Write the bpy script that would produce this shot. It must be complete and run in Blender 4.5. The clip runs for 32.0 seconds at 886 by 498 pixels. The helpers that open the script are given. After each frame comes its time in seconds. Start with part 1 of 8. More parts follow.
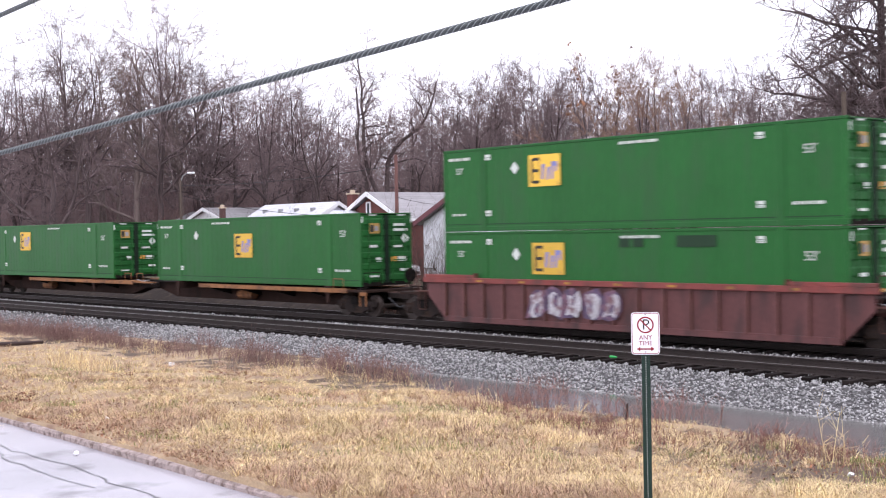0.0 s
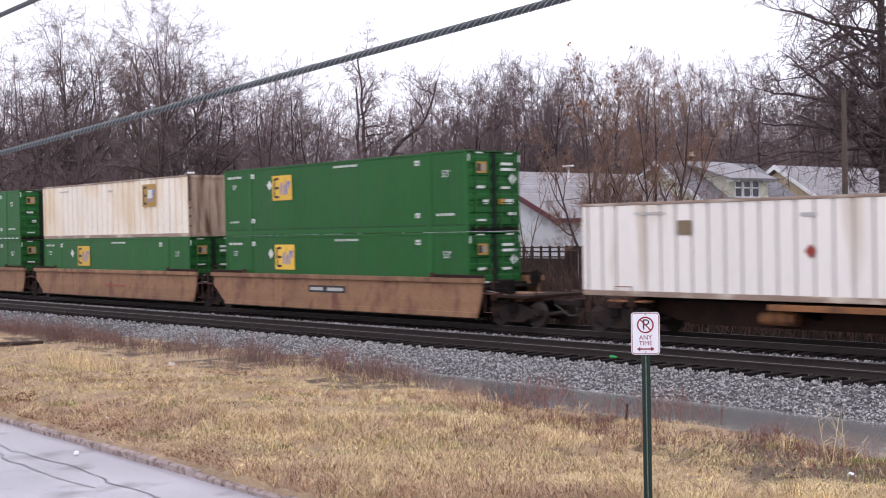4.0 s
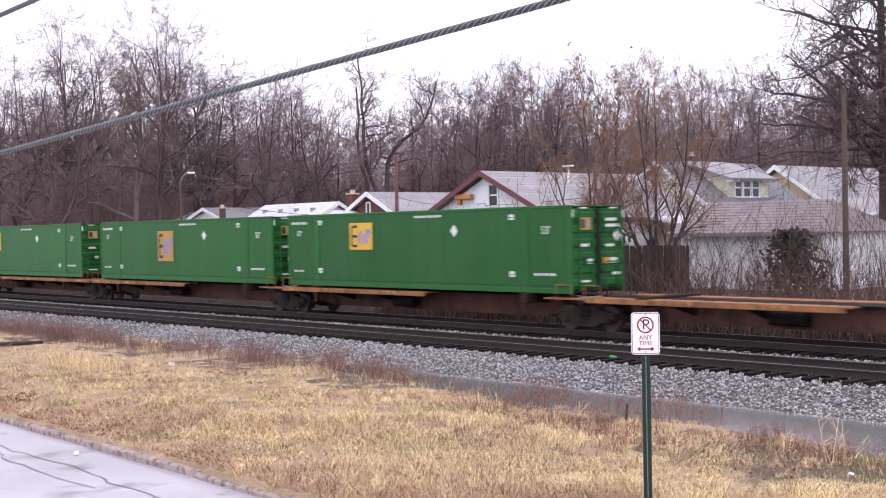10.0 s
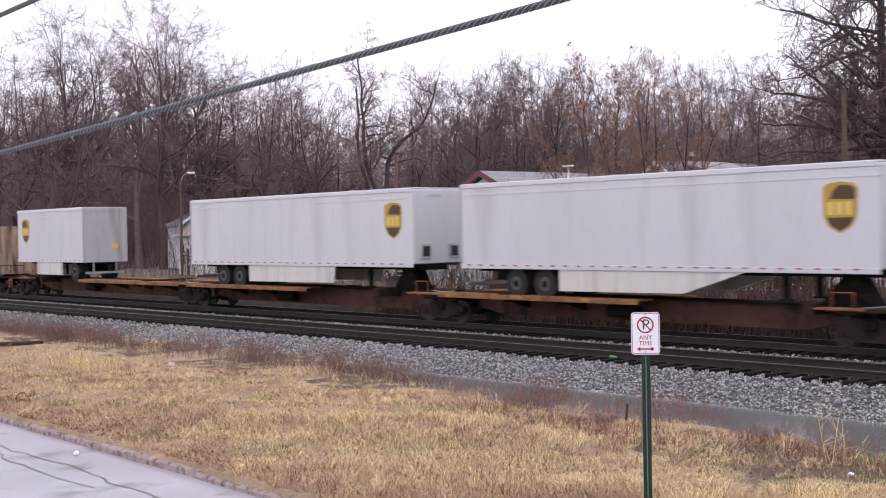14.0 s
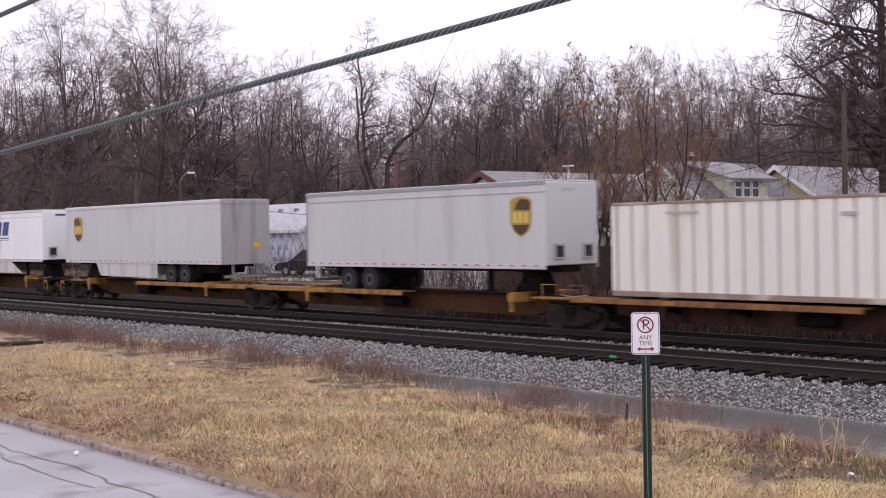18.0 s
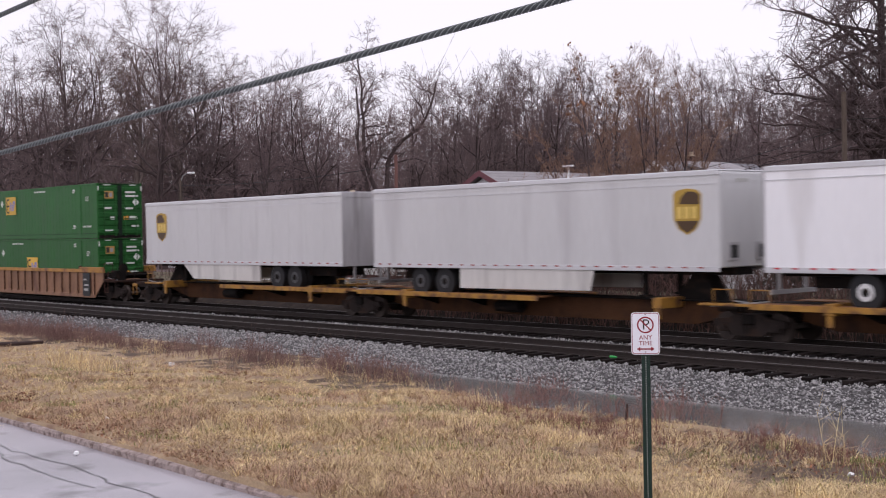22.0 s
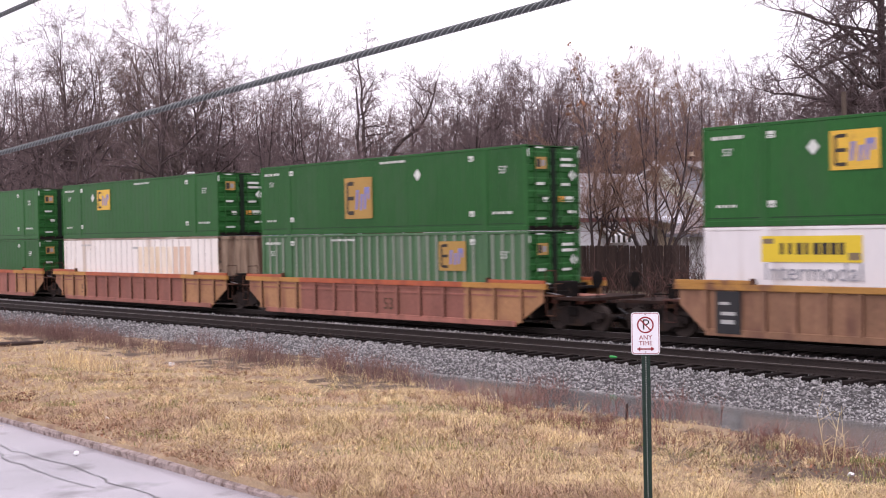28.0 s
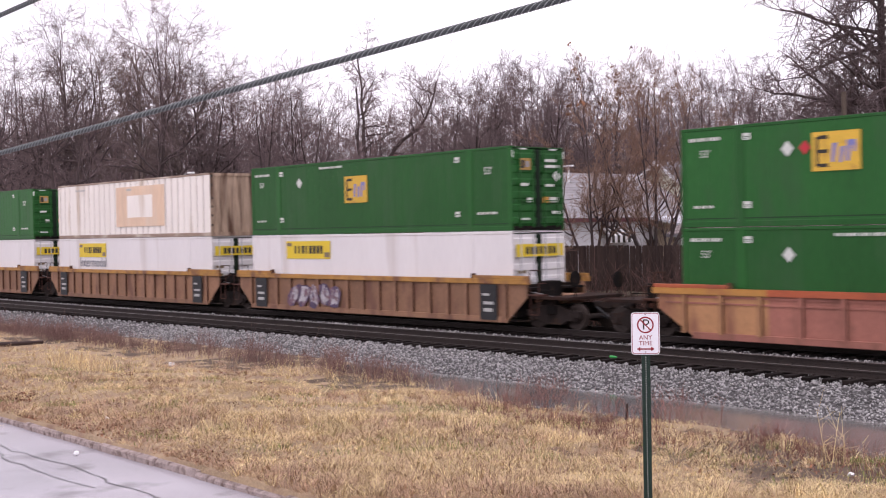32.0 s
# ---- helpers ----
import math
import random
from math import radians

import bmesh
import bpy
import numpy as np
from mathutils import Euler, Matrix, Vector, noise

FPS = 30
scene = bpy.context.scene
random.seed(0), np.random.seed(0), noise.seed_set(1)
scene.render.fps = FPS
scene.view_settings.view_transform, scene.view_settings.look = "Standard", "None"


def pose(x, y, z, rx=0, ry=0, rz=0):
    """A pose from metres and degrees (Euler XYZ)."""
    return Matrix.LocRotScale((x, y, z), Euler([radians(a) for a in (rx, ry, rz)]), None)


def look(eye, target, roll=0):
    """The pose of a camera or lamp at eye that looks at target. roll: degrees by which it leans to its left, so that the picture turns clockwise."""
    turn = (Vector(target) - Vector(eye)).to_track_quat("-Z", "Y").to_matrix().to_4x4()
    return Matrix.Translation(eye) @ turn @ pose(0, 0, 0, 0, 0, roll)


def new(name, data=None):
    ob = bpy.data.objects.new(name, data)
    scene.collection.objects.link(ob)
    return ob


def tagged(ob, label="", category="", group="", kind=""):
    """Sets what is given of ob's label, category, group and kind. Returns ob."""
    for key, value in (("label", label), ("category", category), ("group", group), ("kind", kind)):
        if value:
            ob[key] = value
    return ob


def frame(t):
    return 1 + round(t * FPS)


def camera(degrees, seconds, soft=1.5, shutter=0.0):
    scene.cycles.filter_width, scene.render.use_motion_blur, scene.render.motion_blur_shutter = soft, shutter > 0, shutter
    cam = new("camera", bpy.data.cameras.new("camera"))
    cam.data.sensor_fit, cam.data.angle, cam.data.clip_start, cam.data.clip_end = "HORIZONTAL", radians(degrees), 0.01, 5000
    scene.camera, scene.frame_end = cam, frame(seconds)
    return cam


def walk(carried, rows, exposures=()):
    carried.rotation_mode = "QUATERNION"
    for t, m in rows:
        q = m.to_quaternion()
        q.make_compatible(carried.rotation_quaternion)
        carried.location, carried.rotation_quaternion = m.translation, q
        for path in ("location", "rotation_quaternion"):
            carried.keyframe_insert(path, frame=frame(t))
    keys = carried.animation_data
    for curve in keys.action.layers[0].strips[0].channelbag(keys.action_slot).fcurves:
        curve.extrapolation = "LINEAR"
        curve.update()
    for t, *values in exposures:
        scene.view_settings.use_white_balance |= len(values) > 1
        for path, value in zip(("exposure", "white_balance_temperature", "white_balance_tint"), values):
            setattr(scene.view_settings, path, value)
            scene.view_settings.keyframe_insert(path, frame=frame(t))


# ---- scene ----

# The railway runs along x, rail tops are z = 0; the camera stands at the origin's edge of the road.
YAW, PITCH = radians(-48.78), radians(-0.834)
EYE = Vector((0.0, 0.0, 3.34))
AIM = Vector((math.sin(YAW) * math.cos(PITCH), math.cos(YAW) * math.cos(PITCH), math.sin(PITCH)))
cam = camera(38.72, 32.0, soft=1.08, shutter=0.33)
walk(cam, [(0.0, look(EYE, EYE + AIM, -1.088)), (32.0, look(EYE, EYE + AIM, -1.088))],
     exposures=[(0.0, 0.78, 6080, 17), (1.0, 0.70, 6080, 17), (2.0, 0.63, 6080, 16), (3.0, 0.33, 6080, 16), (6.0, 0.29, 6080, 21), (7.0, 0.62, 6080, 21), (8.0, 0.75, 6080, 21), (9.0, 0.58, 6080, 21), (10.0, 0.67, 6080, 21), (11.0, 0.69, 6080, 21), (12.0, 0.69, 6080, 21), (13.0, 0.50, 6080, 21), (14.0, 0.27, 6200, 21), (17.0, 0.14, 6320, 20), (18.0, -0.02, 6320, 20), (19.0, 0.17, 6320, 20), (20.0, 0.16, 6320, 20), (21.0, -0.09, 6320, 20), (22.0, -0.11, 6320, 20), (23.0, 0.20, 6200, 21), (24.0, 0.47, 6080, 21), (25.0, 0.71, 6080, 21), (28.0, 0.43, 6450, 25), (29.0, 0.50, 6450, 25), (30.0, 0.30, 6450, 25), (31.0, 0.50, 6450, 25), (32.0, 0.30, 6450, 25)])


def out(u, d, z=0.0):
    """A place u metres to the right and d metres ahead along the view's ground line."""
    return Vector((-0.7522 * d + 0.6590 * u, 0.6590 * d + 0.7522 * u, z))


# ---- world and sun: an overcast winter day ----
world = bpy.data.worlds.new("overcast_sky")
scene.world = world
world.use_nodes = True
wn = world.node_tree.nodes
wn.clear()
sky = wn.new("ShaderNodeTexSky")
sky.sky_type, sky.sun_disc = "NISHITA", False
sky.sun_elevation, sky.sun_rotation = radians(60), radians(160)
cloud = wn.new("ShaderNodeMix")
cloud.data_type = "RGBA"
cloud.inputs[0].default_value = 0.88
cloud.inputs[7].default_value = (11.6, 11.4, 11.7, 1)
back = wn.new("ShaderNodeBackground")
back.inputs["Strength"].default_value = 0.1
wout = wn.new("ShaderNodeOutputWorld")
world.node_tree.links.new(sky.outputs[0], cloud.inputs[6])
world.node_tree.links.new(cloud.outputs[2], back.inputs["Color"])
world.node_tree.links.new(back.outputs[0], wout.inputs["Surface"])
sun = new("sun", bpy.data.lights.new("sun", "SUN"))
sun.data.energy, sun.data.angle, sun.data.color = 0.6, radians(35), (1.0, 0.98, 0.95)
sun.matrix_world = look((0, -8, 50), (-15, 16, 0))

# ---- materials ----
def surf(name, rgb, rough=0.75, var=0.25, scale=1.5, fine=30.0, bump=0.15, metal=0.0, spec=0.4,
         stain=None, amount=0.0, stretch=(1, 1, 1), rand=0.0, island=0.0, coat=0.0, hue=0.0):
    """A weathered surface: base colour, large blotches, fine grain, stains of another colour, relief."""
    m = bpy.data.materials.new(name)
    m.use_nodes = True
    nt = m.node_tree
    n, link = nt.nodes, nt.links.new
    b = n["Principled BSDF"]
    b.inputs["Roughness"].default_value, b.inputs["Metallic"].default_value = rough, metal
    b.inputs["Specular IOR Level"].default_value = spec
    b.inputs["Coat Weight"].default_value = coat
    tc = n.new("ShaderNodeTexCoord")
    mp = n.new("ShaderNodeMapping")
    mp.inputs["Scale"].default_value = stretch
    link(tc.outputs["Object"], mp.inputs[0])
    big, small = n.new("ShaderNodeTexNoise"), n.new("ShaderNodeTexNoise")
    for node, sc, det in ((big, scale, 5.0), (small, fine, 3.0)):
        node.inputs["Scale"].default_value, node.inputs["Detail"].default_value = sc, det
        link(mp.outputs[0], node.inputs["Vector"])
    add = n.new("ShaderNodeMath")
    add.operation = "ADD"
    link(big.outputs["Fac"], add.inputs[0])
    link(small.outputs["Fac"], add.inputs[1])
    rng = n.new("ShaderNodeMapRange")
    rng.inputs["From Min"].default_value, rng.inputs["From Max"].default_value = 0.6, 1.4
    rng.inputs["To Min"].default_value, rng.inputs["To Max"].default_value = 1 - var, 1 + var
    link(add.outputs[0], rng.inputs[0])
    hsv = n.new("ShaderNodeHueSaturation")
    hsv.inputs["Color"].default_value = (*rgb, 1)
    value = rng.outputs[0]
    for amt, node, socket in ((rand, "ShaderNodeObjectInfo", "Random"), (island, "ShaderNodeNewGeometry", "Random Per Island")):
        if amt:
            src, r2, mul = n.new(node), n.new("ShaderNodeMapRange"), n.new("ShaderNodeMath")
            r2.inputs["To Min"].default_value, r2.inputs["To Max"].default_value = 1 - amt, 1 + amt
            mul.operation = "MULTIPLY"
            link(src.outputs[socket], r2.inputs[0])
            link(r2.outputs[0], mul.inputs[0])
            link(value, mul.inputs[1])
            value = mul.outputs[0]
            if hue:
                r3 = n.new("ShaderNodeMapRange")
                r3.inputs["To Min"].default_value, r3.inputs["To Max"].default_value = 0.5 - hue, 0.5 + hue
                link(src.outputs[socket], r3.inputs[0])
                link(r3.outputs[0], hsv.inputs["Hue"])
    link(value, hsv.inputs["Value"])
    colour = hsv.outputs[0]
    if stain:
        sn, ramp, mix = n.new("ShaderNodeTexNoise"), n.new("ShaderNodeMapRange"), n.new("ShaderNodeMix")
        sn.inputs["Scale"].default_value, sn.inputs["Detail"].default_value = scale * 1.7, 6.0
        link(mp.outputs[0], sn.inputs["Vector"])
        ramp.inputs["From Min"].default_value, ramp.inputs["From Max"].default_value = 0.66 - 0.35 * amount, 0.80 - 0.25 * amount
        link(sn.outputs["Fac"], ramp.inputs[0])
        mix.data_type = "RGBA"
        link(ramp.outputs[0], mix.inputs[0])
        link(colour, mix.inputs[6])
        mix.inputs[7].default_value = (*stain, 1)
        colour = mix.outputs[2]
    link(colour, b.inputs["Base Color"])
    if bump:
        bp = n.new("ShaderNodeBump")
        bp.inputs["Strength"].default_value, bp.inputs["Distance"].default_value = bump, 0.02
        link(small.outputs["Fac"], bp.inputs["Height"])
        link(bp.outputs[0], b.inputs["Normal"])
    return m


def glass(name, rgb=(0.03, 0.035, 0.04)):
    m = bpy.data.materials.new(name)
    m.use_nodes = True
    b = m.node_tree.nodes["Principled BSDF"]
    b.inputs["Base Color"].default_value, b.inputs["Roughness"].default_value = (*rgb, 1), 0.12
    b.inputs["Specular IOR Level"].default_value = 0.3
    return m


STREAK = (1.0, 1.0, 0.12)
M = dict(
    asphalt=surf("wet_road", (0.36, 0.345, 0.375), 0.26, 0.2, 0.5, 60, 0.08, spec=0.6, stain=(0.16, 0.15, 0.16), amount=0.25),
    tar=surf("tar", (0.05, 0.048, 0.052), 0.4, 0.2),
    kerb=surf("kerb_concrete", (0.33, 0.265, 0.245), 0.85, 0.4, 4, 50, 0.5, stain=(0.13, 0.088, 0.075), amount=0.5),
    soil=surf("winter_turf", (0.33, 0.24, 0.15), 0.95, 0.4, 0.9, 25, 0.6, stain=(0.24, 0.155, 0.11), amount=0.45),
    leafmould=surf("wooded_slope", (0.17, 0.12, 0.12), 0.95, 0.3, 0.15, 3, 0.6, stain=(0.08, 0.06, 0.058), amount=0.5),
    # The bank's colour carries the dimness of the gap beneath the train.
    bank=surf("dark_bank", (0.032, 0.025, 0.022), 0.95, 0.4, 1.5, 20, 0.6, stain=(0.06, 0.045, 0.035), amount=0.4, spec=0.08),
    yard=surf("yard_soil", (0.15, 0.135, 0.085), 0.95, 0.35, 0.4, 12, 0.6, stain=(0.12, 0.07, 0.05), amount=0.5),
    drive=surf("concrete", (0.45, 0.43, 0.42), 0.6, 0.2, 1, 30, 0.2),
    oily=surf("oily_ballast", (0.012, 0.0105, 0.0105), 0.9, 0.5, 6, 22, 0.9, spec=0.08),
    mud=surf("wet_mud", (0.125, 0.094, 0.072), 0.95, 0.4, 1.4, 20, 0.6, spec=0.05, stain=(0.15, 0.11, 0.085), amount=0.5),
    ballast=surf("ballast_bed", (0.115, 0.11, 0.11), 0.9, 0.5, 6, 22, 0.9, stain=(0.05, 0.045, 0.045), amount=0.4, spec=0.08),
    stone=surf("ballast_stone", (0.315, 0.305, 0.30), 0.5, 0.3, 8, 60, 0.3, island=0.72),
    dirty_shaded_stone=surf("oily_and_shaded_stone", (0.024, 0.021, 0.021), 0.7, 0.3, 8, 60, 0.3, island=0.6, spec=0.08),
    rail=surf("rail_steel", (0.035, 0.026, 0.023), 0.7, 0.3, 2, 30, 0.2, metal=0.4),
    railhead=surf("worn_rail_head", (0.14, 0.125, 0.12), 0.42, 0.15, 2, 30, 0.0, metal=0.6),
    tie=surf("creosoted_wood", (0.018, 0.014, 0.013), 0.85, 0.4, 3, 30, 0.5, rand=0.4, stretch=(1, 0.2, 1), spec=0.08),
    blade=surf("dry_grass", (0.66, 0.50, 0.275), 0.75, 0.3, 0.7, 3, 0.0, island=0.38, hue=0.02, stain=(0.47, 0.315, 0.20), amount=0.45),
    brown_blade=surf("withered_grass", (0.46, 0.30, 0.195), 0.8, 0.3, 0.9, 4, 0.0, island=0.45, stain=(0.27, 0.165, 0.11), amount=0.4),
    lime_blade=surf("yellow_green_grass", (0.47, 0.42, 0.155), 0.8, 0.25, 1.2, 5, 0.0, island=0.4),
    green_blade=surf("green_grass", (0.20, 0.23, 0.06), 0.8, 0.2, 2, 9, 0.0, island=0.4),
    brush_stem=surf("brush_stems", (0.075, 0.048, 0.041), 0.9, 0.2, 2, 9, 0.0, island=0.4),
    red_weed=surf("red_brown_weed", (0.22, 0.10, 0.08), 0.9, 0.2, 2, 9, 0.0, island=0.5),
    red_brush=surf("reddish_brush", (0.15, 0.08, 0.066), 0.9, 0.2, 2, 9, 0.0, island=0.45),
    sill_rust=surf("rusty_sill", (0.085, 0.042, 0.034), 0.75, 0.3, 1, 20, 0.1, stain=(0.03, 0.02, 0.017), amount=0.45, spec=0.08),
    weed=surf("dry_weed", (0.23, 0.135, 0.118), 0.9, 0.2, 2, 9, 0.0, island=0.45, hue=0.01),
    leaf_litter=surf("dead_leaves", (0.22, 0.10, 0.055), 0.85, 0.3, 3, 20, 0.2, island=0.5),
    bark=surf("bark", (0.08, 0.058, 0.057), 0.95, 0.35, 3, 25, 0.6, rand=0.25, stretch=(1, 1, 0.25)),
    bark_light=surf("pale_bark", (0.20, 0.155, 0.14), 0.9, 0.35, 3, 25, 0.5, rand=0.2, stretch=(1, 1, 0.25)),
    twig=surf("twigs", (0.165, 0.120, 0.120), 0.95, 0.2, 1, 9, 0.0, rand=0.25),
    pale_twig=surf("pale_twigs", (0.24, 0.18, 0.165), 0.95, 0.2, 1, 9, 0.0, rand=0.2),
    red_twig=surf("reddish_twigs", (0.27, 0.165, 0.12), 0.95, 0.2, 1, 9, 0.0, rand=0.2),
    thicket=surf("dark_thicket", (0.175, 0.117, 0.114), 0.95, 0.3, 1, 9, 0.0, island=0.35),
    far_twig=surf("far_twigs", (0.15, 0.112, 0.114), 0.95, 0.2, 1, 9, 0.0, island=0.3),
    leaf=surf("evergreen", (0.026, 0.026, 0.016), 0.7, 0.2, 2, 9, 0.0, island=0.5),
    green=surf("green_paint", (0.0155, 0.104, 0.0215), 0.5, 0.16, 0.55, 12, 0.04, spec=0.22, rand=0.14, stain=(0.028, 0.098, 0.032), amount=0.35, stretch=(1, 1, 0.35)),
    door_gap=surf("black_door_gap", (0.012, 0.022, 0.014), 0.8, 0.2, spec=0.15),
    rusty_rail=surf("rusty_container_rail", (0.30, 0.22, 0.17), 0.75, 0.3, 1.2, 20, 0.1, stain=(0.55, 0.48, 0.40), amount=0.4, stretch=(0.5, 1, 1)),
    faded=surf("faded_green_paint", (0.058, 0.145, 0.064), 0.6, 0.2, 0.6, 12, 0.05, stain=(0.15, 0.20, 0.145), amount=0.28, stretch=STREAK),
    pale_stripe=surf("chalked_paint", (0.24, 0.27, 0.22), 0.7, 0.2, 0.6, 12, 0.05),
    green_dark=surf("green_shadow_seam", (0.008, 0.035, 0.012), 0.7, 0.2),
    white_box=surf("dirty_white_paint", (0.84, 0.80, 0.745), 0.5, 0.08, 0.5, 14, 0.04, stain=(0.50, 0.38, 0.26), amount=0.2, stretch=STREAK),
    peach_patch=surf("peach_repaint", (0.72, 0.53, 0.38), 0.6, 0.15, 0.8, 14, 0.03, stain=(0.70, 0.58, 0.47), amount=0.4, stretch=STREAK),
    # Greyer than the sheets: shade of the pressed recesses, put in as colour.
    groove=surf("recess_shade", (0.42, 0.385, 0.36), 0.7, 0.2, 0.7, 14, 0.05, stretch=STREAK),
    cream_groove=surf("cream_recess_shade", (0.58, 0.49, 0.39), 0.7, 0.2, 0.7, 14, 0.05, stretch=STREAK),
    cream_box=surf("cream_paint", (0.84, 0.77, 0.655), 0.5, 0.1, 0.5, 14, 0.04, stain=(0.72, 0.58, 0.39), amount=0.5, stretch=(0.7, 1, 0.3)),
    rusty_end=surf("rust_streaked_paint", (0.40, 0.29, 0.21), 0.65, 0.35, 1.6, 14, 0.05, stain=(0.10, 0.05, 0.03), amount=0.6, stretch=STREAK),
    jb_white=surf("white_panel", (0.74, 0.72, 0.72), 0.42, 0.06, 0.5, 14, 0.02, stain=(0.55, 0.50, 0.47), amount=0.22, stretch=STREAK),
    trailer=surf("grey_white_panel", (0.57, 0.57, 0.575), 0.38, 0.07, 0.4, 14, 0.02, rand=0.05, stain=(0.46, 0.45, 0.46), amount=0.3, stretch=STREAK),
    trailer_white=surf("white_trailer_panel", (0.88, 0.88, 0.90), 0.36, 0.05, 0.4, 14, 0.02, stain=(0.6, 0.58, 0.57), amount=0.2, stretch=STREAK),
    alu=surf("aluminium_rail", (0.60, 0.60, 0.62), 0.38, 0.1, 1, 20, 0.0, metal=0.3),
    skirt=surf("white_skirt", (0.62, 0.60, 0.57), 0.5, 0.12, 0.8, 14, 0.02, stain=(0.35, 0.33, 0.32), amount=0.35, stretch=STREAK),
    grey_door=surf("grey_roll_door", (0.42, 0.41, 0.42), 0.5, 0.12, 0.8, 14, 0.02, stain=(0.22, 0.21, 0.2), amount=0.4, stretch=STREAK),
    tyre=surf("tyre_rubber", (0.018, 0.018, 0.02), 0.8, 0.2, 3, 40, 0.2),
    hub=surf("wheel_hub", (0.085, 0.085, 0.09), 0.5, 0.2, 3, 20, 0.1, metal=0.5),
    white_hub=surf("white_wheel_hub", (0.7, 0.7, 0.7), 0.45, 0.1),
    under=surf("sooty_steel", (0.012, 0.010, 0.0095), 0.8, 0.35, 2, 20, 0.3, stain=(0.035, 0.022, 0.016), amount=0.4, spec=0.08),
    truck=surf("truck_casting", (0.030, 0.023, 0.021), 0.8, 0.35, 2, 20, 0.3, stain=(0.055, 0.032, 0.022), amount=0.35, spec=0.08),
    wheel=surf("wheel_steel", (0.045, 0.032, 0.027), 0.6, 0.25, 3, 20, 0.1, metal=0.3),
    deck_rust=surf("rusty_deck", (0.26, 0.11, 0.04), 0.75, 0.3, 1.5, 20, 0.2, stain=(0.10, 0.045, 0.025), amount=0.5),
    deck_yellow=surf("worn_yellow_paint", (0.36, 0.18, 0.03), 0.6, 0.3, 1.6, 20, 0.1, stain=(0.12, 0.055, 0.028), amount=0.55),
    sill_brown=surf("brown_sill", (0.036, 0.020, 0.016), 0.75, 0.3, 1, 20, 0.1, stain=(0.022, 0.015, 0.013), amount=0.45, spec=0.08),
    sill_orange=surf("orange_sill", (0.078, 0.036, 0.018), 0.7, 0.25, 1, 20, 0.1, stain=(0.045, 0.023, 0.016), amount=0.5, spec=0.08),
    well_maroon=surf("maroon_well_paint", (0.115, 0.042, 0.040), 0.65, 0.35, 1.0, 18, 0.08, stain=(0.055, 0.026, 0.025), amount=0.45, rand=0.15, stretch=(1.0, 1.0, 0.35)),
    chord_maroon=surf("worn_red_chord", (0.20, 0.045, 0.038), 0.6, 0.3, 0.8, 18, 0.05, stain=(0.09, 0.035, 0.03), amount=0.45),
    well_yellow=surf("tan_yellow_well_paint", (0.25, 0.135, 0.07), 0.65, 0.32, 1.1, 14, 0.06, rand=0.12, stain=(0.155, 0.066, 0.045), amount=0.42, stretch=(1.0, 1.0, 0.55)),
    well_tan=surf("brown_well_paint", (0.255, 0.135, 0.078), 0.65, 0.34, 1.1, 18, 0.08, rand=0.15, stain=(0.16, 0.075, 0.05), amount=0.42, stretch=(1.0, 1.0, 0.35)),
    well_orange=surf("orange_red_well_paint", (0.32, 0.125, 0.092), 0.65, 0.3, 0.9, 18, 0.06, stain=(0.21, 0.092, 0.062), amount=0.4, rand=0.2, stretch=(1.0, 1.0, 0.35)),
    well_ochre=surf("ochre_well_paint", (0.40, 0.205, 0.095), 0.65, 0.3, 0.9, 18, 0.06, stain=(0.26, 0.11, 0.065), amount=0.4, rand=0.12, stretch=(1.0, 1.0, 0.35)),
    # Dark flank colour stands in for shade beside the ribs; also rusty fittings.
    rib_flank=surf("rust_and_shade_flank", (0.075, 0.034, 0.022), 0.8, 0.3, 2, 20, 0.1, spec=0.15, stain=(0.14, 0.07, 0.04), amount=0.35),
    ochre_chord=surf("ochre_chord_end", (0.45, 0.22, 0.05), 0.6, 0.2, 0.6, 18, 0.06, stain=(0.3, 0.11, 0.05), amount=0.35),
    chord_orange=surf("bright_orange_chord", (0.42, 0.10, 0.04), 0.55, 0.25, 0.6, 18, 0.05, stain=(0.28, 0.07, 0.035), amount=0.4),
    chord_yellow=surf("ochre_chord", (0.40, 0.20, 0.045), 0.6, 0.25, 1, 18, 0.05, stain=(0.18, 0.08, 0.04), amount=0.45),
    black_panel=surf("black_panel", (0.02, 0.02, 0.022), 0.6, 0.3),
    mark_white=surf("white_marking", (0.62, 0.66, 0.61), 0.6, 0.1),
    mark_grey=surf("grey_marking", (0.45, 0.45, 0.43), 0.6, 0.1),
    mark_slate=surf("slate_marking", (0.26, 0.27, 0.30), 0.6, 0.1),
    mark_yellow=surf("yellow_panel_paint", (0.70, 0.44, 0.05), 0.55, 0.1, 2, 20, 0.0, rand=0.22, stain=(0.45, 0.25, 0.05), amount=0.25),
    mark_dull=surf("dull_ochre_panel", (0.40, 0.24, 0.06), 0.6, 0.12),
    mark_bright=surf("bright_yellow_panel", (0.72, 0.53, 0.03), 0.5, 0.08),
    mark_black=surf("black_marking", (0.03, 0.025, 0.02), 0.6, 0.1),
    mark_blue=surf("blue_violet_marking", (0.20, 0.21, 0.45), 0.6, 0.15, 3),
    mark_navy=surf("navy_marking", (0.025, 0.05, 0.22), 0.5, 0.1),
    mark_gold=surf("bronze_marking", (0.20, 0.15, 0.09), 0.5, 0.1),
    mark_brown=surf("brown_shield", (0.075, 0.04, 0.016), 0.5, 0.1),
    shield_gold=surf("shield_gold", (0.44, 0.28, 0.045), 0.5, 0.1),
    shield_pale=surf("pale_gold_marking", (0.72, 0.52, 0.14), 0.5, 0.1),
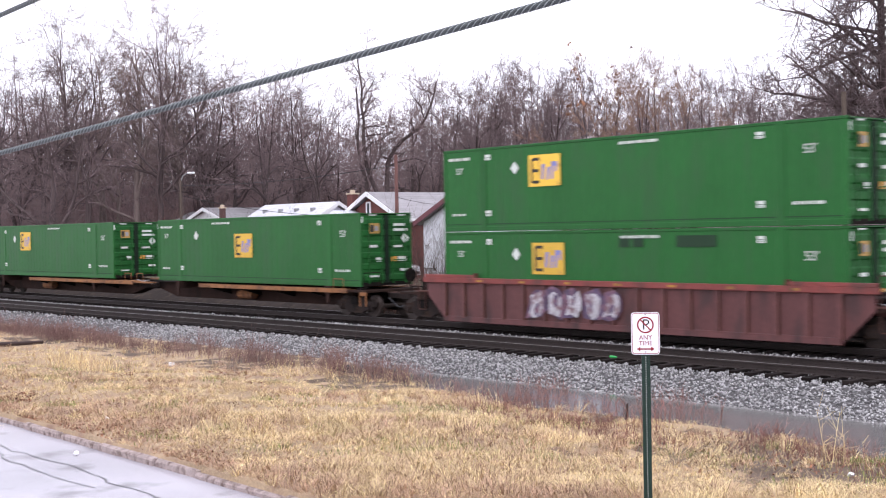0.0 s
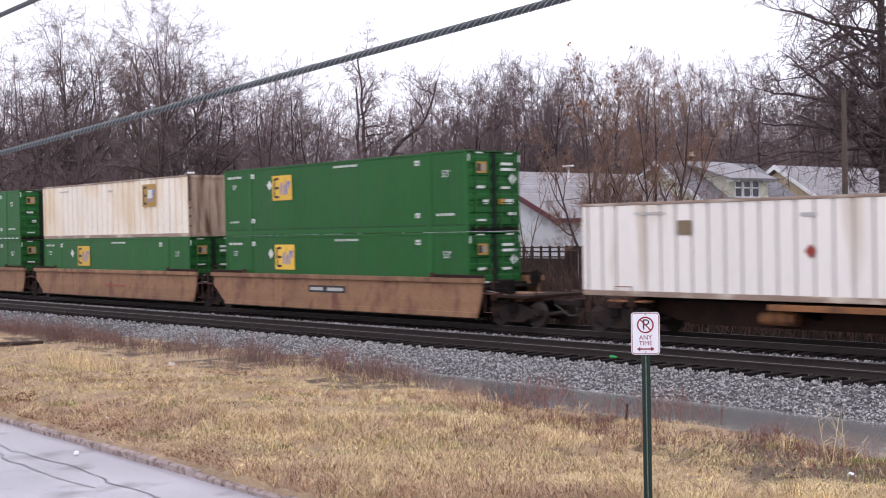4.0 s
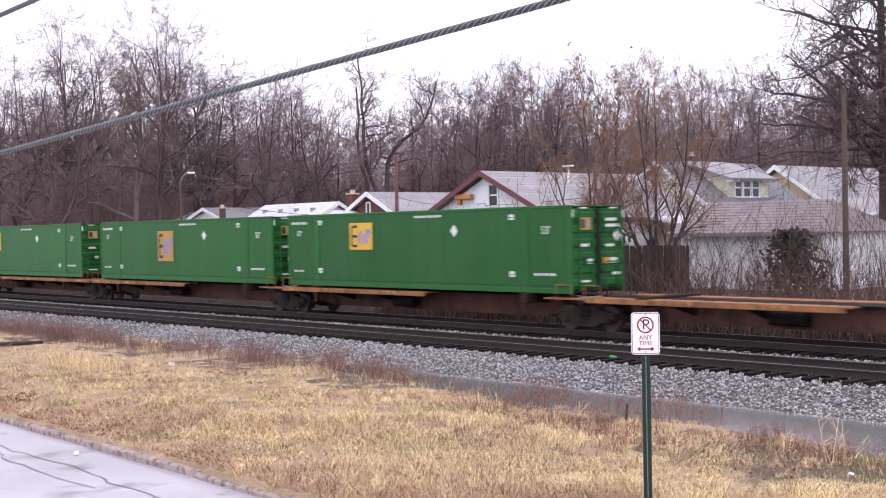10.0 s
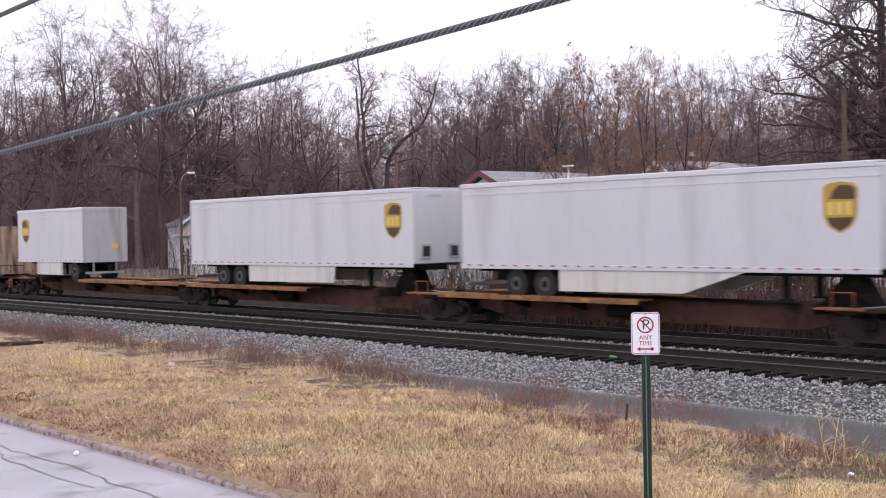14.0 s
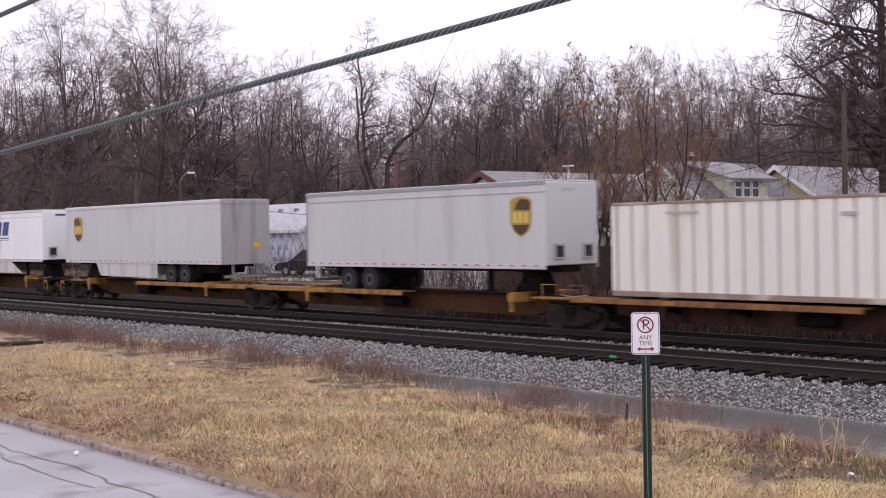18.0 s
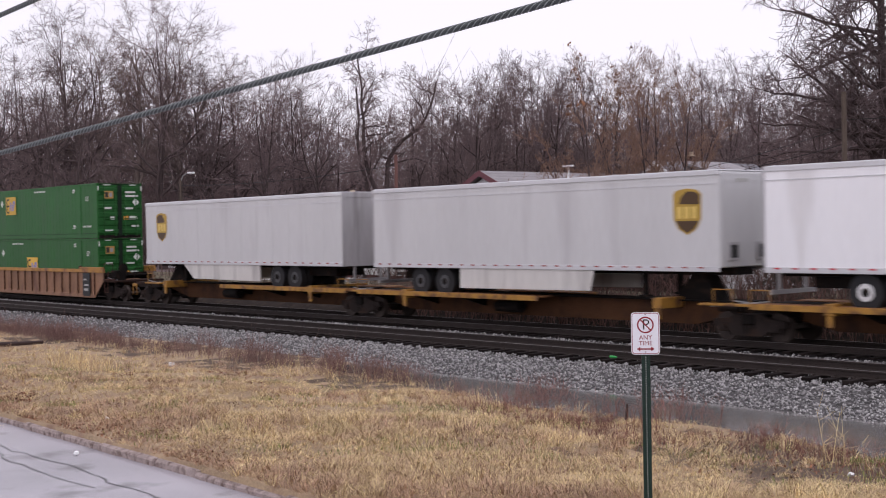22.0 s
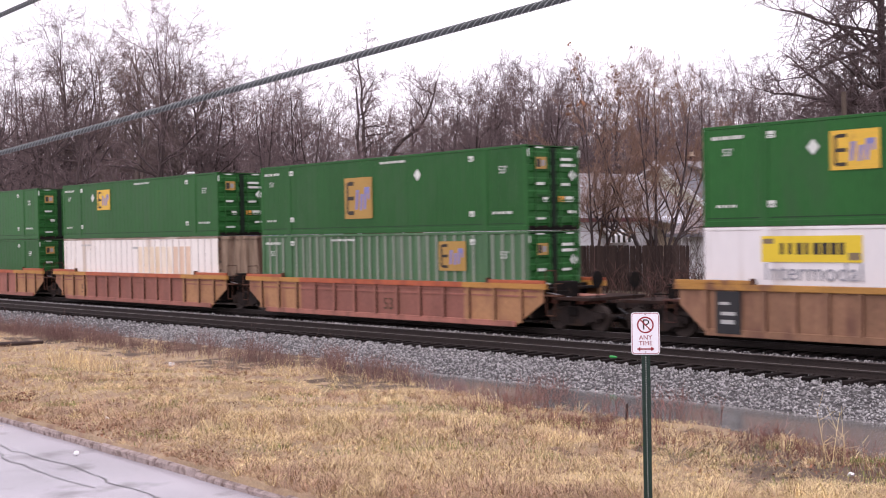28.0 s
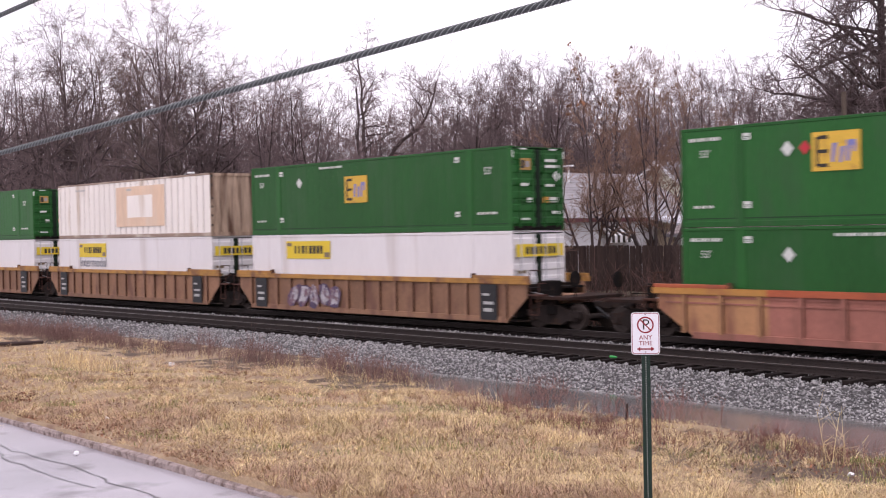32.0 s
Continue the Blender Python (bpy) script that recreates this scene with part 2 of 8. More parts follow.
    mark_red=surf("red_marking", (0.50, 0.03, 0.04), 0.5, 0.1),
    sign_red=surf("sign_red", (0.26, 0.018, 0.03), 0.5, 0.1),
    mark_rust=surf("red_letter_marking", (0.30, 0.05, 0.035), 0.6, 0.2),
    orange_tag=surf("orange_placard", (0.75, 0.35, 0.06), 0.5, 0.1),
    graffiti=surf("spray_paint", (0.42, 0.40, 0.42), 0.6, 0.35, 2.5, 20, 0.0, stain=(0.16, 0.08, 0.09), amount=0.5),
    graffiti_dark=surf("dark_spray_paint", (0.09, 0.06, 0.11), 0.6, 0.35, 2.5, 20, 0.0, stain=(0.20, 0.10, 0.13), amount=0.5),
    siding=surf("white_siding", (0.75, 0.75, 0.77), 0.7, 0.1, 0.8, 14, 0.1, stain=(0.48, 0.47, 0.47), amount=0.3),
    cream=surf("cream_siding", (0.62, 0.60, 0.48), 0.7, 0.1, 0.8, 14, 0.1),
    tan=surf("tan_siding", (0.56, 0.46, 0.34), 0.7, 0.1, 0.8, 14, 0.1),
    wrap=surf("house_wrap", (0.66, 0.67, 0.78), 0.5, 0.06, 0.8, 14, 0.05),
    old_brick=surf("sooty_brick", (0.085, 0.045, 0.04), 0.85, 0.3, 3, 30, 0.4),
    brick=surf("red_brick", (0.13, 0.046, 0.04), 0.85, 0.3, 3, 30, 0.4),
    shingle=surf("grey_shingles", (0.27, 0.255, 0.262), 0.75, 0.22, 1.2, 14, 0.4, rand=0.1),
    shingle_dark=surf("dark_shingles", (0.17, 0.165, 0.18), 0.75, 0.22, 1.2, 14, 0.4),
    shingle_brown=surf("brown_grey_shingles", (0.24, 0.20, 0.197), 0.75, 0.22, 1.2, 14, 0.4),
    shingle_pink=surf("faded_pinkish_shingles", (0.30, 0.225, 0.215), 0.75, 0.22, 1.2, 14, 0.4),
    shingle_white=surf("pale_shingles", (0.52, 0.52, 0.56), 0.7, 0.12, 1.2, 14, 0.3),
    white_trim=surf("white_trim", (0.75, 0.75, 0.76), 0.5, 0.08),
    maroon_trim=surf("maroon_trim", (0.14, 0.045, 0.055), 0.6, 0.15),
    vent_orange=surf("orange_vent", (0.45, 0.18, 0.06), 0.7, 0.2),
    pane=glass("window_glass"),
    pale_pane=glass("curtained_glass", (0.22, 0.22, 0.23)),
    fence=surf("weathered_fence", (0.055, 0.034, 0.029), 0.9, 0.3, 2, 20, 0.4, rand=0.3, stretch=STREAK),
    pole=surf("pole_wood", (0.10, 0.075, 0.06), 0.9, 0.3, 3, 25, 0.4, stretch=STREAK),
    pole_red=surf("reddish_pole", (0.17, 0.085, 0.075), 0.9, 0.3, 3, 25, 0.4, stretch=STREAK),
    metal_grey=surf("galvanised_metal", (0.35, 0.35, 0.36), 0.45, 0.15, 3, 20, 0.05, metal=0.6),
    cable=surf("lashed_cable", (0.05, 0.06, 0.06), 0.45, 0.25, 6, 60, 0.2, spec=0.5),
    wire_black=surf("black_wire", (0.02, 0.02, 0.022), 0.5, 0.1),
    strand=surf("steel_strand", (0.26, 0.285, 0.28), 0.4, 0.2, 6, 60, 0.1, metal=0.5),
    sign_face=surf("sign_white", (0.78, 0.78, 0.82), 0.4, 0.05),
    post_green=surf("green_post", (0.006, 0.026, 0.016), 0.5, 0.3, 4, 30, 0.1),
    car_white=surf("car_white", (0.70, 0.70, 0.70), 0.25, 0.04, coat=0.6),
    car_dark=surf("car_dark", (0.02, 0.022, 0.025), 0.2, 0.1, coat=0.8),
    bin_blue=surf("blue_plastic", (0.02, 0.07, 0.28), 0.45, 0.1),
    bin_dark=surf("dark_plastic", (0.03, 0.025, 0.025), 0.5, 0.1),
    bottle=surf("green_plastic", (0.03, 0.36, 0.08), 0.3, 0.1),
    litter=surf("white_litter", (0.8, 0.8, 0.8), 0.6, 0.1),
    log=surf("wet_log", (0.05, 0.03, 0.027), 0.85, 0.3, 3, 30, 0.5),
)


def water_mat():
    m = bpy.data.materials.new("muddy_water")
    m.use_nodes = True
    n = m.node_tree.nodes
    b = n["Principled BSDF"]
    b.inputs["Base Color"].default_value, b.inputs["Roughness"].default_value = (0.175, 0.168, 0.162, 1), 0.10
    b.inputs["Specular IOR Level"].default_value = 0.5
    no, bp, tc = n.new("ShaderNodeTexNoise"), n.new("ShaderNodeBump"), n.new("ShaderNodeTexCoord")
    no.inputs["Scale"].default_value = 2.5
    bp.inputs["Strength"].default_value, bp.inputs["Distance"].default_value = 0.08, 0.02
    link = m.node_tree.links.new
    link(tc.outputs["Object"], no.inputs["Vector"])
    link(no.outputs["Fac"], bp.inputs["Height"])
    link(bp.outputs[0], b.inputs["Normal"])
    return m


M["water"] = water_mat()

# ---- mesh tools ----
class Shape:
    """Collects boxes, tubes and prisms into one mesh."""

    def __init__(self):
        self.v, self.f = [], []

    def add(self, verts, faces):
        k = len(self.v)
        self.v += [tuple(p) for p in verts]
        self.f += [tuple(i + k for i in f) for f in faces]
        return self

    def box(self, x0, x1, y0, y1, z0, z1, b=0.0):
        """A box, with its edges chamfered by b."""
        if not b:
            v = [(x, y, z) for x in (x0, x1) for y in (y0, y1) for z in (z0, z1)]
            return self.add(v, [(0, 1, 3, 2), (4, 6, 7, 5), (0, 4, 5, 1), (2, 3, 7, 6), (0, 2, 6, 4), (1, 5, 7, 3)])
        c = ((x0 + x1) / 2, (y0 + y1) / 2, (z0 + z1) / 2)
        h = ((x1 - x0) / 2, (y1 - y0) / 2, (z1 - z0) / 2)
        v, ids = [], {}
        for sx in (-1, 1):
            for sy in (-1, 1):
                for sz in (-1, 1):
                    for ax in range(3):
                        s = (sx, sy, sz)
                        ids[sx, sy, sz, ax] = len(v)
                        v.append([c[k] + s[k] * (h[k] - (0 if k == ax else b)) for k in range(3)])
        f = []
        for ax in range(3):
            a1, a2 = (ax + 1) % 3, (ax + 2) % 3
            for s in (-1, 1):
                q = []
                for p1, p2 in ((-1, -1), (1, -1), (1, 1), (-1, 1)):
                    k = [0, 0, 0]
                    k[ax], k[a1], k[a2] = s, p1, p2
                    q.append(ids[(*k, ax)])
                f.append(q if s > 0 else q[::-1])
            for p1 in (-1, 1):
                for p2 in (-1, 1):
                    k0, k1 = [0, 0, 0], [0, 0, 0]
                    k0[ax], k1[ax] = -1, 1
                    k0[a1] = k1[a1] = p1
                    k0[a2] = k1[a2] = p2
                    q = [ids[(*k0, a1)], ids[(*k1, a1)], ids[(*k1, a2)], ids[(*k0, a2)]]
                    f.append(q if p1 * p2 < 0 else q[::-1])
        for sx in (-1, 1):
            for sy in (-1, 1):
                for sz in (-1, 1):
                    q = [ids[sx, sy, sz, k] for k in range(3)]
                    f.append(q if sx * sy * sz > 0 else q[::-1])
        return self.add(v, f)

    def tube(self, p, q, r, s=None, n=10, caps=True):
        """A round bar from p to q, of radius r at p and s at q."""
        p, q = Vector(p), Vector(q)
        s = r if s is None else s
        w = (q - p).normalized()
        a = w.orthogonal().normalized()
        c = w.cross(a)
        ring = [a * math.cos(math.tau * i / n) + c * math.sin(math.tau * i / n) for i in range(n)]
        v = [p + d * r for d in ring] + [q + d * s for d in ring]
        f = [(i, (i + 1) % n, n + (i + 1) % n, n + i) for i in range(n)]
        if caps:
            f += [tuple(range(n))[::-1], tuple(range(n, 2 * n))]
        return self.add(v, f)

    def prism(self, pts, axis, a, b):
        """A polygon, given in the two other axes in order, drawn out along an axis from a to b."""
        def place(p, t):
            return {"x": (t, p[0], p[1]), "y": (p[0], t, p[1]), "z": (p[0], p[1], t)}[axis]
        n = len(pts)
        v = [place(p, a) for p in pts] + [place(p, b) for p in pts]
        f = [(i, (i + 1) % n, n + (i + 1) % n, n + i) for i in range(n)] + [tuple(range(n))[::-1], tuple(range(n, 2 * n))]
        return self.add(v, f)

    def mesh(self, name, smooth=False):
        me = bpy.data.meshes.new(name)
        me.from_pydata(self.v, [], self.f)
        bm = bmesh.new()
        bm.from_mesh(me)
        bmesh.ops.recalc_face_normals(bm, faces=bm.faces)
        bm.to_mesh(me)
        bm.free()
        if smooth:
            me.polygons.foreach_set("use_smooth", [True] * len(me.polygons))
        return me


def raw_mesh(name, verts, faces, smooth=False):
    """A mesh straight from numpy arrays of vertices and of equal-sized faces."""
    me = bpy.data.meshes.new(name)
    n, k = faces.shape
    me.vertices.add(len(verts))
    me.vertices.foreach_set("co", np.asarray(verts, np.float32).ravel())
    me.loops.add(n * k)
    me.loops.foreach_set("vertex_index", faces.astype(np.int32).ravel())
    me.polygons.add(n)
    me.polygons.foreach_set("loop_start", np.arange(0, n * k, k, dtype=np.int32))
    me.update(calc_edges=True)
    if smooth:
        me.polygons.foreach_set("use_smooth", np.ones(n, bool))
    return me


def part(name, shape, material, parent=None, label="", at=None):
    """Links a Shape or a mesh as one object, under its thing where one is given."""
    me = shape.mesh(name) if isinstance(shape, Shape) else shape
    if not me.materials:
        me.materials.append(M[material])
    elif me.materials[0] != M[material]:
        me = me.copy()
        me.materials[0] = M[material]
    ob = new(name, me)
    if parent:
        ob.parent = parent
    if at is not None:
        ob.matrix_basis = at
    return tagged(ob, label)


def thing(name, label, category, group="", at=None, kind=""):
    ob = tagged(new(name), label, category, group, kind)
    ob.empty_display_size = 0.2
    if at is not None:
        ob.matrix_basis = at
    return ob


CACHE = {}


def once(key, make):
    if key not in CACHE:
        CACHE[key] = make()
    return CACHE[key]


def words(text, size, depth=0.004):
    """Text as a mesh in the xz plane, centred, read from the -y side."""
    def make():
        cu = bpy.data.curves.new("words", "FONT")
        cu.body, cu.size, cu.extrude, cu.align_x, cu.align_y = text, size, depth, "CENTER", "CENTER"
        ob = bpy.data.objects.new("words", cu)
        scene.collection.objects.link(ob)
        dg = bpy.context.evaluated_depsgraph_get()
        me = bpy.data.meshes.new_from_object(ob.evaluated_get(dg))
        bpy.data.objects.remove(ob)
        me.transform(pose(0, 0, 0, 90))
        me.materials.clear()
        return me
    return once(("words", text, size, depth), make)


def tubes(P, Q, R, S, n=3):
    """Many tapered bars at once, as arrays of vertices and quads."""
    w = Q - P
    w /= np.linalg.norm(w, axis=1)[:, None] + 1e-9
    ref = np.where(np.abs(w[:, 2:3]) < 0.9, np.array([[0, 0, 1.0]]), np.array([[1.0, 0, 0]]))
    a = np.cross(w, ref)
    a /= np.linalg.norm(a, axis=1)[:, None]
    c = np.cross(w, a)
    ang = np.arange(n) * math.tau / n
    ring = a[:, None] * np.cos(ang)[None, :, None] + c[:, None] * np.sin(ang)[None, :, None]
    v = np.concatenate([P[:, None] + ring * R[:, None, None], Q[:, None] + ring * S[:, None, None]], 1).reshape(-1, 3)
    i = np.arange(n)
    f = np.stack([i, (i + 1) % n, n + (i + 1) % n, n + i], 1)
    f = (f[None] + (np.arange(len(P)) * 2 * n)[:, None, None]).reshape(-1, 4)
    return v, f

# ---- ground, road, kerb, water, railway ----
TRACK_FAR, TRACK_NEAR = 31.27, 26.62     # centre lines of the two tracks


def smooth(a, b, t):
    t = np.clip((t - a) / (b - a), 0, 1)
    return t * t * (3 - 2 * t)


def kerb_y(x):
    """The road's edge runs a little askew to the railway."""
    return 9.62 - 0.032 * (np.asarray(x, float) + 15.8)


def ground_z(x, y):
    """Height of the ground: verge, ditch, railway bed, yards, wooded rise."""
    x, y = np.asarray(x, float), np.asarray(y, float)
    bump = 0.05 * np.sin(x * 0.7 + y * 0.9) + 0.04 * np.sin(x * 1.9 - y * 1.3) + 0.025 * np.sin(x * 3.7 + y * 2.9)
    verge = -0.15 - 0.45 * smooth(12, 20.5, y) + bump * smooth(9.8, 11, y) * (1 - smooth(19, 21, y))
    ditch = -0.30 * smooth(19.2, 21.2, y + 0.5 * np.sin(x * 0.5) - 1.2 * smooth(-14, -26, x)) * smooth(-32, -27, x)
    z = np.where(y < kerb_y(x) + 0.03, -0.46, verge + ditch)
    z = np.where((y > 23.5) & (y < 35), -0.75, z)
    rise = -0.75 + 1.2 * smooth(34.5, 38.5, y)
    z = np.where(y >= 35, rise, z)
    far = -0.7522 * x + 0.6590 * y
    side = (0.6590 * x + 0.7522 * y) / np.maximum(far, 20)
    knoll = 1 - 0.45 * np.exp(-((side + 0.05) / 0.035) ** 2) + 0.16 * np.sin(x * 0.031 + 1.3) + 0.12 * np.sin(x * 0.083 + y * 0.02) + 0.10 * np.sin(x * 0.21 + y * 0.17)
    return z + (11.0 * smooth(122, 235, far) * knoll) * (y > 36)


def muddy(x, y):
    """How bare and muddy the bank of the ditch is, 0 to 1."""
    return np.maximum(smooth(12.9, 16.4, y + 0.6 * np.sin(x * 1.7) + 0.4 * np.sin(x * 3.1 + y)) * smooth(-17.5, -11.5, x), 0.75 * smooth(18.4, 19.6, y + 0.4 * np.sin(x * 2.1)) * (np.sin(x * 0.9) > -0.3))


def ground():
    def line(*spans):
        return np.unique(np.concatenate([np.arange(a, b, s) for a, b, s in spans]))
    xs = line((-900, -260, 80), (-260, -90, 10), (-90, 4, 0.5), (4, 60, 6), (60, 400, 60))
    ys = np.concatenate([line((-400, -40, 60), (-40, 9.7, 8)), line((9.2, 11.0, 0.06), (11.0, 24.1, 0.35), (24.2, 36, 1.2), (36, 80, 2.0), (80, 260, 9), (260, 900, 80))])
    X, Y = np.meshgrid(xs, ys)
    Z = ground_z(X, Y)
    v = np.stack([X, Y, Z], -1).reshape(-1, 3)
    nx, ny = len(xs), len(ys)
    i = (np.arange(ny - 1)[:, None] * nx + np.arange(nx - 1)[None]).ravel()
    f = np.stack([i, i + 1, i + nx + 1, i + nx], 1)
    me = raw_mesh("ground", v, f, True)
    me.materials.append(M["soil"])
    me.materials.append(M["yard"])
    me.materials.append(M["bank"])
    me.materials.append(M["leafmould"])
    me.materials.append(M["mud"])
    cy = v[f[:, 0], 1]
    far_c = -0.7522 * v[f[:, 0], 0] + 0.6590 * cy
    far_c = np.where(cy > 36, far_c, 0)
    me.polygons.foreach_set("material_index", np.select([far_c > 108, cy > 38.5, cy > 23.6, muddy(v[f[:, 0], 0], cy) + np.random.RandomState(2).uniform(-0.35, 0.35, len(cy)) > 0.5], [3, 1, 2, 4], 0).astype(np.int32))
    tagged(new("ground", me), "tan winter turf sloping to a wet ditch, bare brown yards beyond", "ground", kind="structure")


ground()

road = part("road", Shape().prism([(-400, -30), (200, -30), (200, float(kerb_y(200)) - 0.03), (-400, float(kerb_y(-400)) - 0.03)], "z", -0.5, -0.30), "asphalt")
tagged(road, "wet pale asphalt street with tarred cracks", "road", kind="structure")


def crack(points, w=0.03):
    """A tar-filled crack wandering along the road."""
    rnd = random.Random(len(points) + int(points[0][0] * 10))
    pts = []
    for (x0, y0), (x1, y1) in zip(points, points[1:]):
        n = max(2, int(math.hypot(x1 - x0, y1 - y0) / 0.35))
        for k in range(n):
            t = k / n
            pts.append((x0 + (x1 - x0) * t + rnd.uniform(-0.07, 0.07), y0 + (y1 - y0) * t + rnd.uniform(-0.06, 0.06)))
    pts.append(points[-1])
    v, f = [], []
    for k, (x, y) in enumerate(pts):
        a, b = pts[max(0, k - 1)], pts[min(len(pts) - 1, k + 1)]
        dx, dy = b[0] - a[0], b[1] - a[1]
        L = math.hypot(dx, dy) or 1
        h = w * rnd.uniform(0.5, 1.3) * 0.5
        v += [(x - dy / L * h, y + dx / L * h, 0.0), (x + dy / L * h, y - dx / L * h, 0.0)]
        if k:
            f.append((2 * k - 2, 2 * k - 1, 2 * k + 1, 2 * k))
    ob = part("crack", Shape().add([(a, b, -0.296) for a, b, _ in v], f), "tar", road)
    return ob


crack([(-24.5, 8.95), (-21.9, 8.71), (-21.2, 8.64), (-19.2, 8.69), (-17.8, 8.66), (-17.4, 8.52), (-16.2, 8.52), (-13.5, 8.5)], 0.032)
crack([(-23.5, 8.6), (-21.0, 8.34), (-20.2, 8.22), (-19.0, 8.1), (-18.4, 8.08), (-17.1, 8.18)], 0.03)
crack([(-19.3, 7.5), (-19.3, 8.11), (-19.25, 8.78), (-19.2, 9.4)], 0.014)


def kerb():
    rnd = random.Random(4)
    top = tagged(new("kerb"), "worn reddish concrete kerb in broken lengths", "kerb", kind="structure")
    x = -70.0
    while x < 12:
        L = rnd.uniform(1.3, 2.9)
        if rnd.random() > 0.04 or x < -24:
            dz, dy = rnd.uniform(-0.025, 0.015), rnd.uniform(-0.02, 0.02)
            s = Shape().box(x, x + L - rnd.uniform(0.01, 0.06), -0.07 + dy, 0.05 + dy, -0.5, -0.19 + dz, 0.03)
            for k, p in enumerate(s.v):
                s.v[k] = (p[0] + rnd.uniform(-0.012, 0.012), float(kerb_y(p[0])) + p[1] + rnd.uniform(-0.012, 0.012), p[2] + rnd.uniform(-0.016, 0.01))
            part("kerbstone", s, "kerb", top)
        x += L


kerb()

pond = Shape().add([(-32, 21.6, -0.66), (-28, 20.9, -0.66), (-23, 19.5, -0.66), (4, 19.2, -0.66), (4, 23.9, -0.66), (-32, 23.9, -0.66)], [(0, 1, 2, 3, 4, 5)])
tagged(part("ditch_water", pond, "water"), "standing brown rain water in a trackside ditch", "water", kind="structure")


def ballast_bed():
    prof = [(22.9, -0.78), (23.2, -0.66), (24.95, -0.37), (25.3, -0.30), (25.85, -0.262), (28.0, -0.25), (29.75, -0.25), (32.8, -0.25), (33.4, -0.3), (34.6, -0.72)]
    v, f = [], []
    xs = np.arange(-420, 140, 4.0)
    for x in xs:
        v += [(x, y, z + 0.012 * math.sin(x * 1.3 + y)) for y, z in prof]
    n = len(prof)
    for i in range(len(xs) - 1):
        for j in range(n - 1):
            a = i * n + j
            f.append((a, a + n, a + n + 1, a + 1))
    bed = part("ballast_bed", Shape().add(v, f), "ballast")
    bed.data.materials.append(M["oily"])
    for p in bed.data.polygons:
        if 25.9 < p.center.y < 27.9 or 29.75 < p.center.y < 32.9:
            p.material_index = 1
    tagged(bed, "grey crushed-stone railway bed, darker between the rails", "ballast", kind="structure")


ballast_bed()


def pebbles(name, n, box, zfun, size, mat, label, seed):
    """Loose angular stones, each an uneven eight-sided lump, in one mesh."""
    r = np.random.RandomState(seed)
    x, y = r.uniform(box[0], box[1], n), r.uniform(box[2], box[3], n)
    c = np.stack([x, y, zfun(x, y) + r.uniform(-0.3, 0.7, n) * size], 1)
    s = size * r.uniform(0.6, 1.45, (n, 1, 1))
    base = np.array([[1, 0, 0], [0, 1, 0], [-1, 0, 0], [0, -1, 0], [0, 0, 1], [0, 0, -1]], float)
    v = base[None] * s * r.uniform(0.55, 1.2, (n, 6, 3)) + r.normal(0, 0.18, (n, 6, 3)) * s
    a = r.uniform(0, math.tau, n)
    ca, sa = np.cos(a)[:, None], np.sin(a)[:, None]
    v = np.stack([v[..., 0] * ca - v[..., 1] * sa, v[..., 0] * sa + v[..., 1] * ca, v[..., 2] * 0.75], -1) + c[:, None]
    f = np.array([[0, 1, 4], [1, 2, 4], [2, 3, 4], [3, 0, 4], [1, 0, 5], [2, 1, 5], [3, 2, 5], [0, 3, 5]])
    f = (f[None] + (np.arange(n) * 6)[:, None, None]).reshape(-1, 3)
    me = raw_mesh(name, v.reshape(-1, 3), f)
    me.materials.append(M[mat])
    tagged(new(name, me), label, "stones", kind="stuff")


def shoulder_z(x, y):
    return np.interp(y, [22.4, 22.9, 23.2, 24.95, 25.3, 28.0, 29.75, 33.3, 34.6], [-0.70, -0.72, -0.64, -0.35, -0.285, -0.235, -0.235, -0.27, -0.70])


pebbles("ballast_stones", 26000, (-46, -7, 22.5, 25.74), shoulder_z, 0.034, "stone", "loose pale grey crushed stones on the ballast shoulder", 3)
pebbles("ballast_stones", 4200, (-60, -7, 25.3, 25.84), lambda x, y: -0.272 + 0 * x, 0.032, "stone", "grey crushed stones packed between the tie ends", 15)
pebbles("ballast_stones", 1500, (-60, -7, 25.95, 27.3), lambda x, y: -0.236 + 0 * x, 0.03, "stone", "scattered cleaner stones between the rails", 16)
pebbles("ballast_stones", 6000, (-95, -46, 22.6, 25.74), shoulder_z, 0.042, "stone", "loose pale grey crushed stones on the ballast shoulder", 8)
pebbles("ballast_stones", 6500, (-85, -8, 28.0, 29.7), shoulder_z, 0.036, "stone", "grey crushed stones between the two tracks", 5)
# Far stones wear the dark colour in place of shade beneath the train.
pebbles("ballast_stones", 2500, (-60, -8, 32.4, 34.2), shoulder_z, 0.04, "dirty_shaded_stone", "crushed stones along the far shoulder, darkened in colour as shade", 9)
pebbles("ballast_stones", 4000, (-60, -8, 29.8, 32.4), shoulder_z, 0.03, "dirty_shaded_stone", "oil-darkened stones under the train", 7)
pebbles("ballast_stones", 9000, (-60, -8, 25.4, 28.0), shoulder_z, 0.03, "dirty_shaded_stone", "oil-darkened stones between the rails", 6)


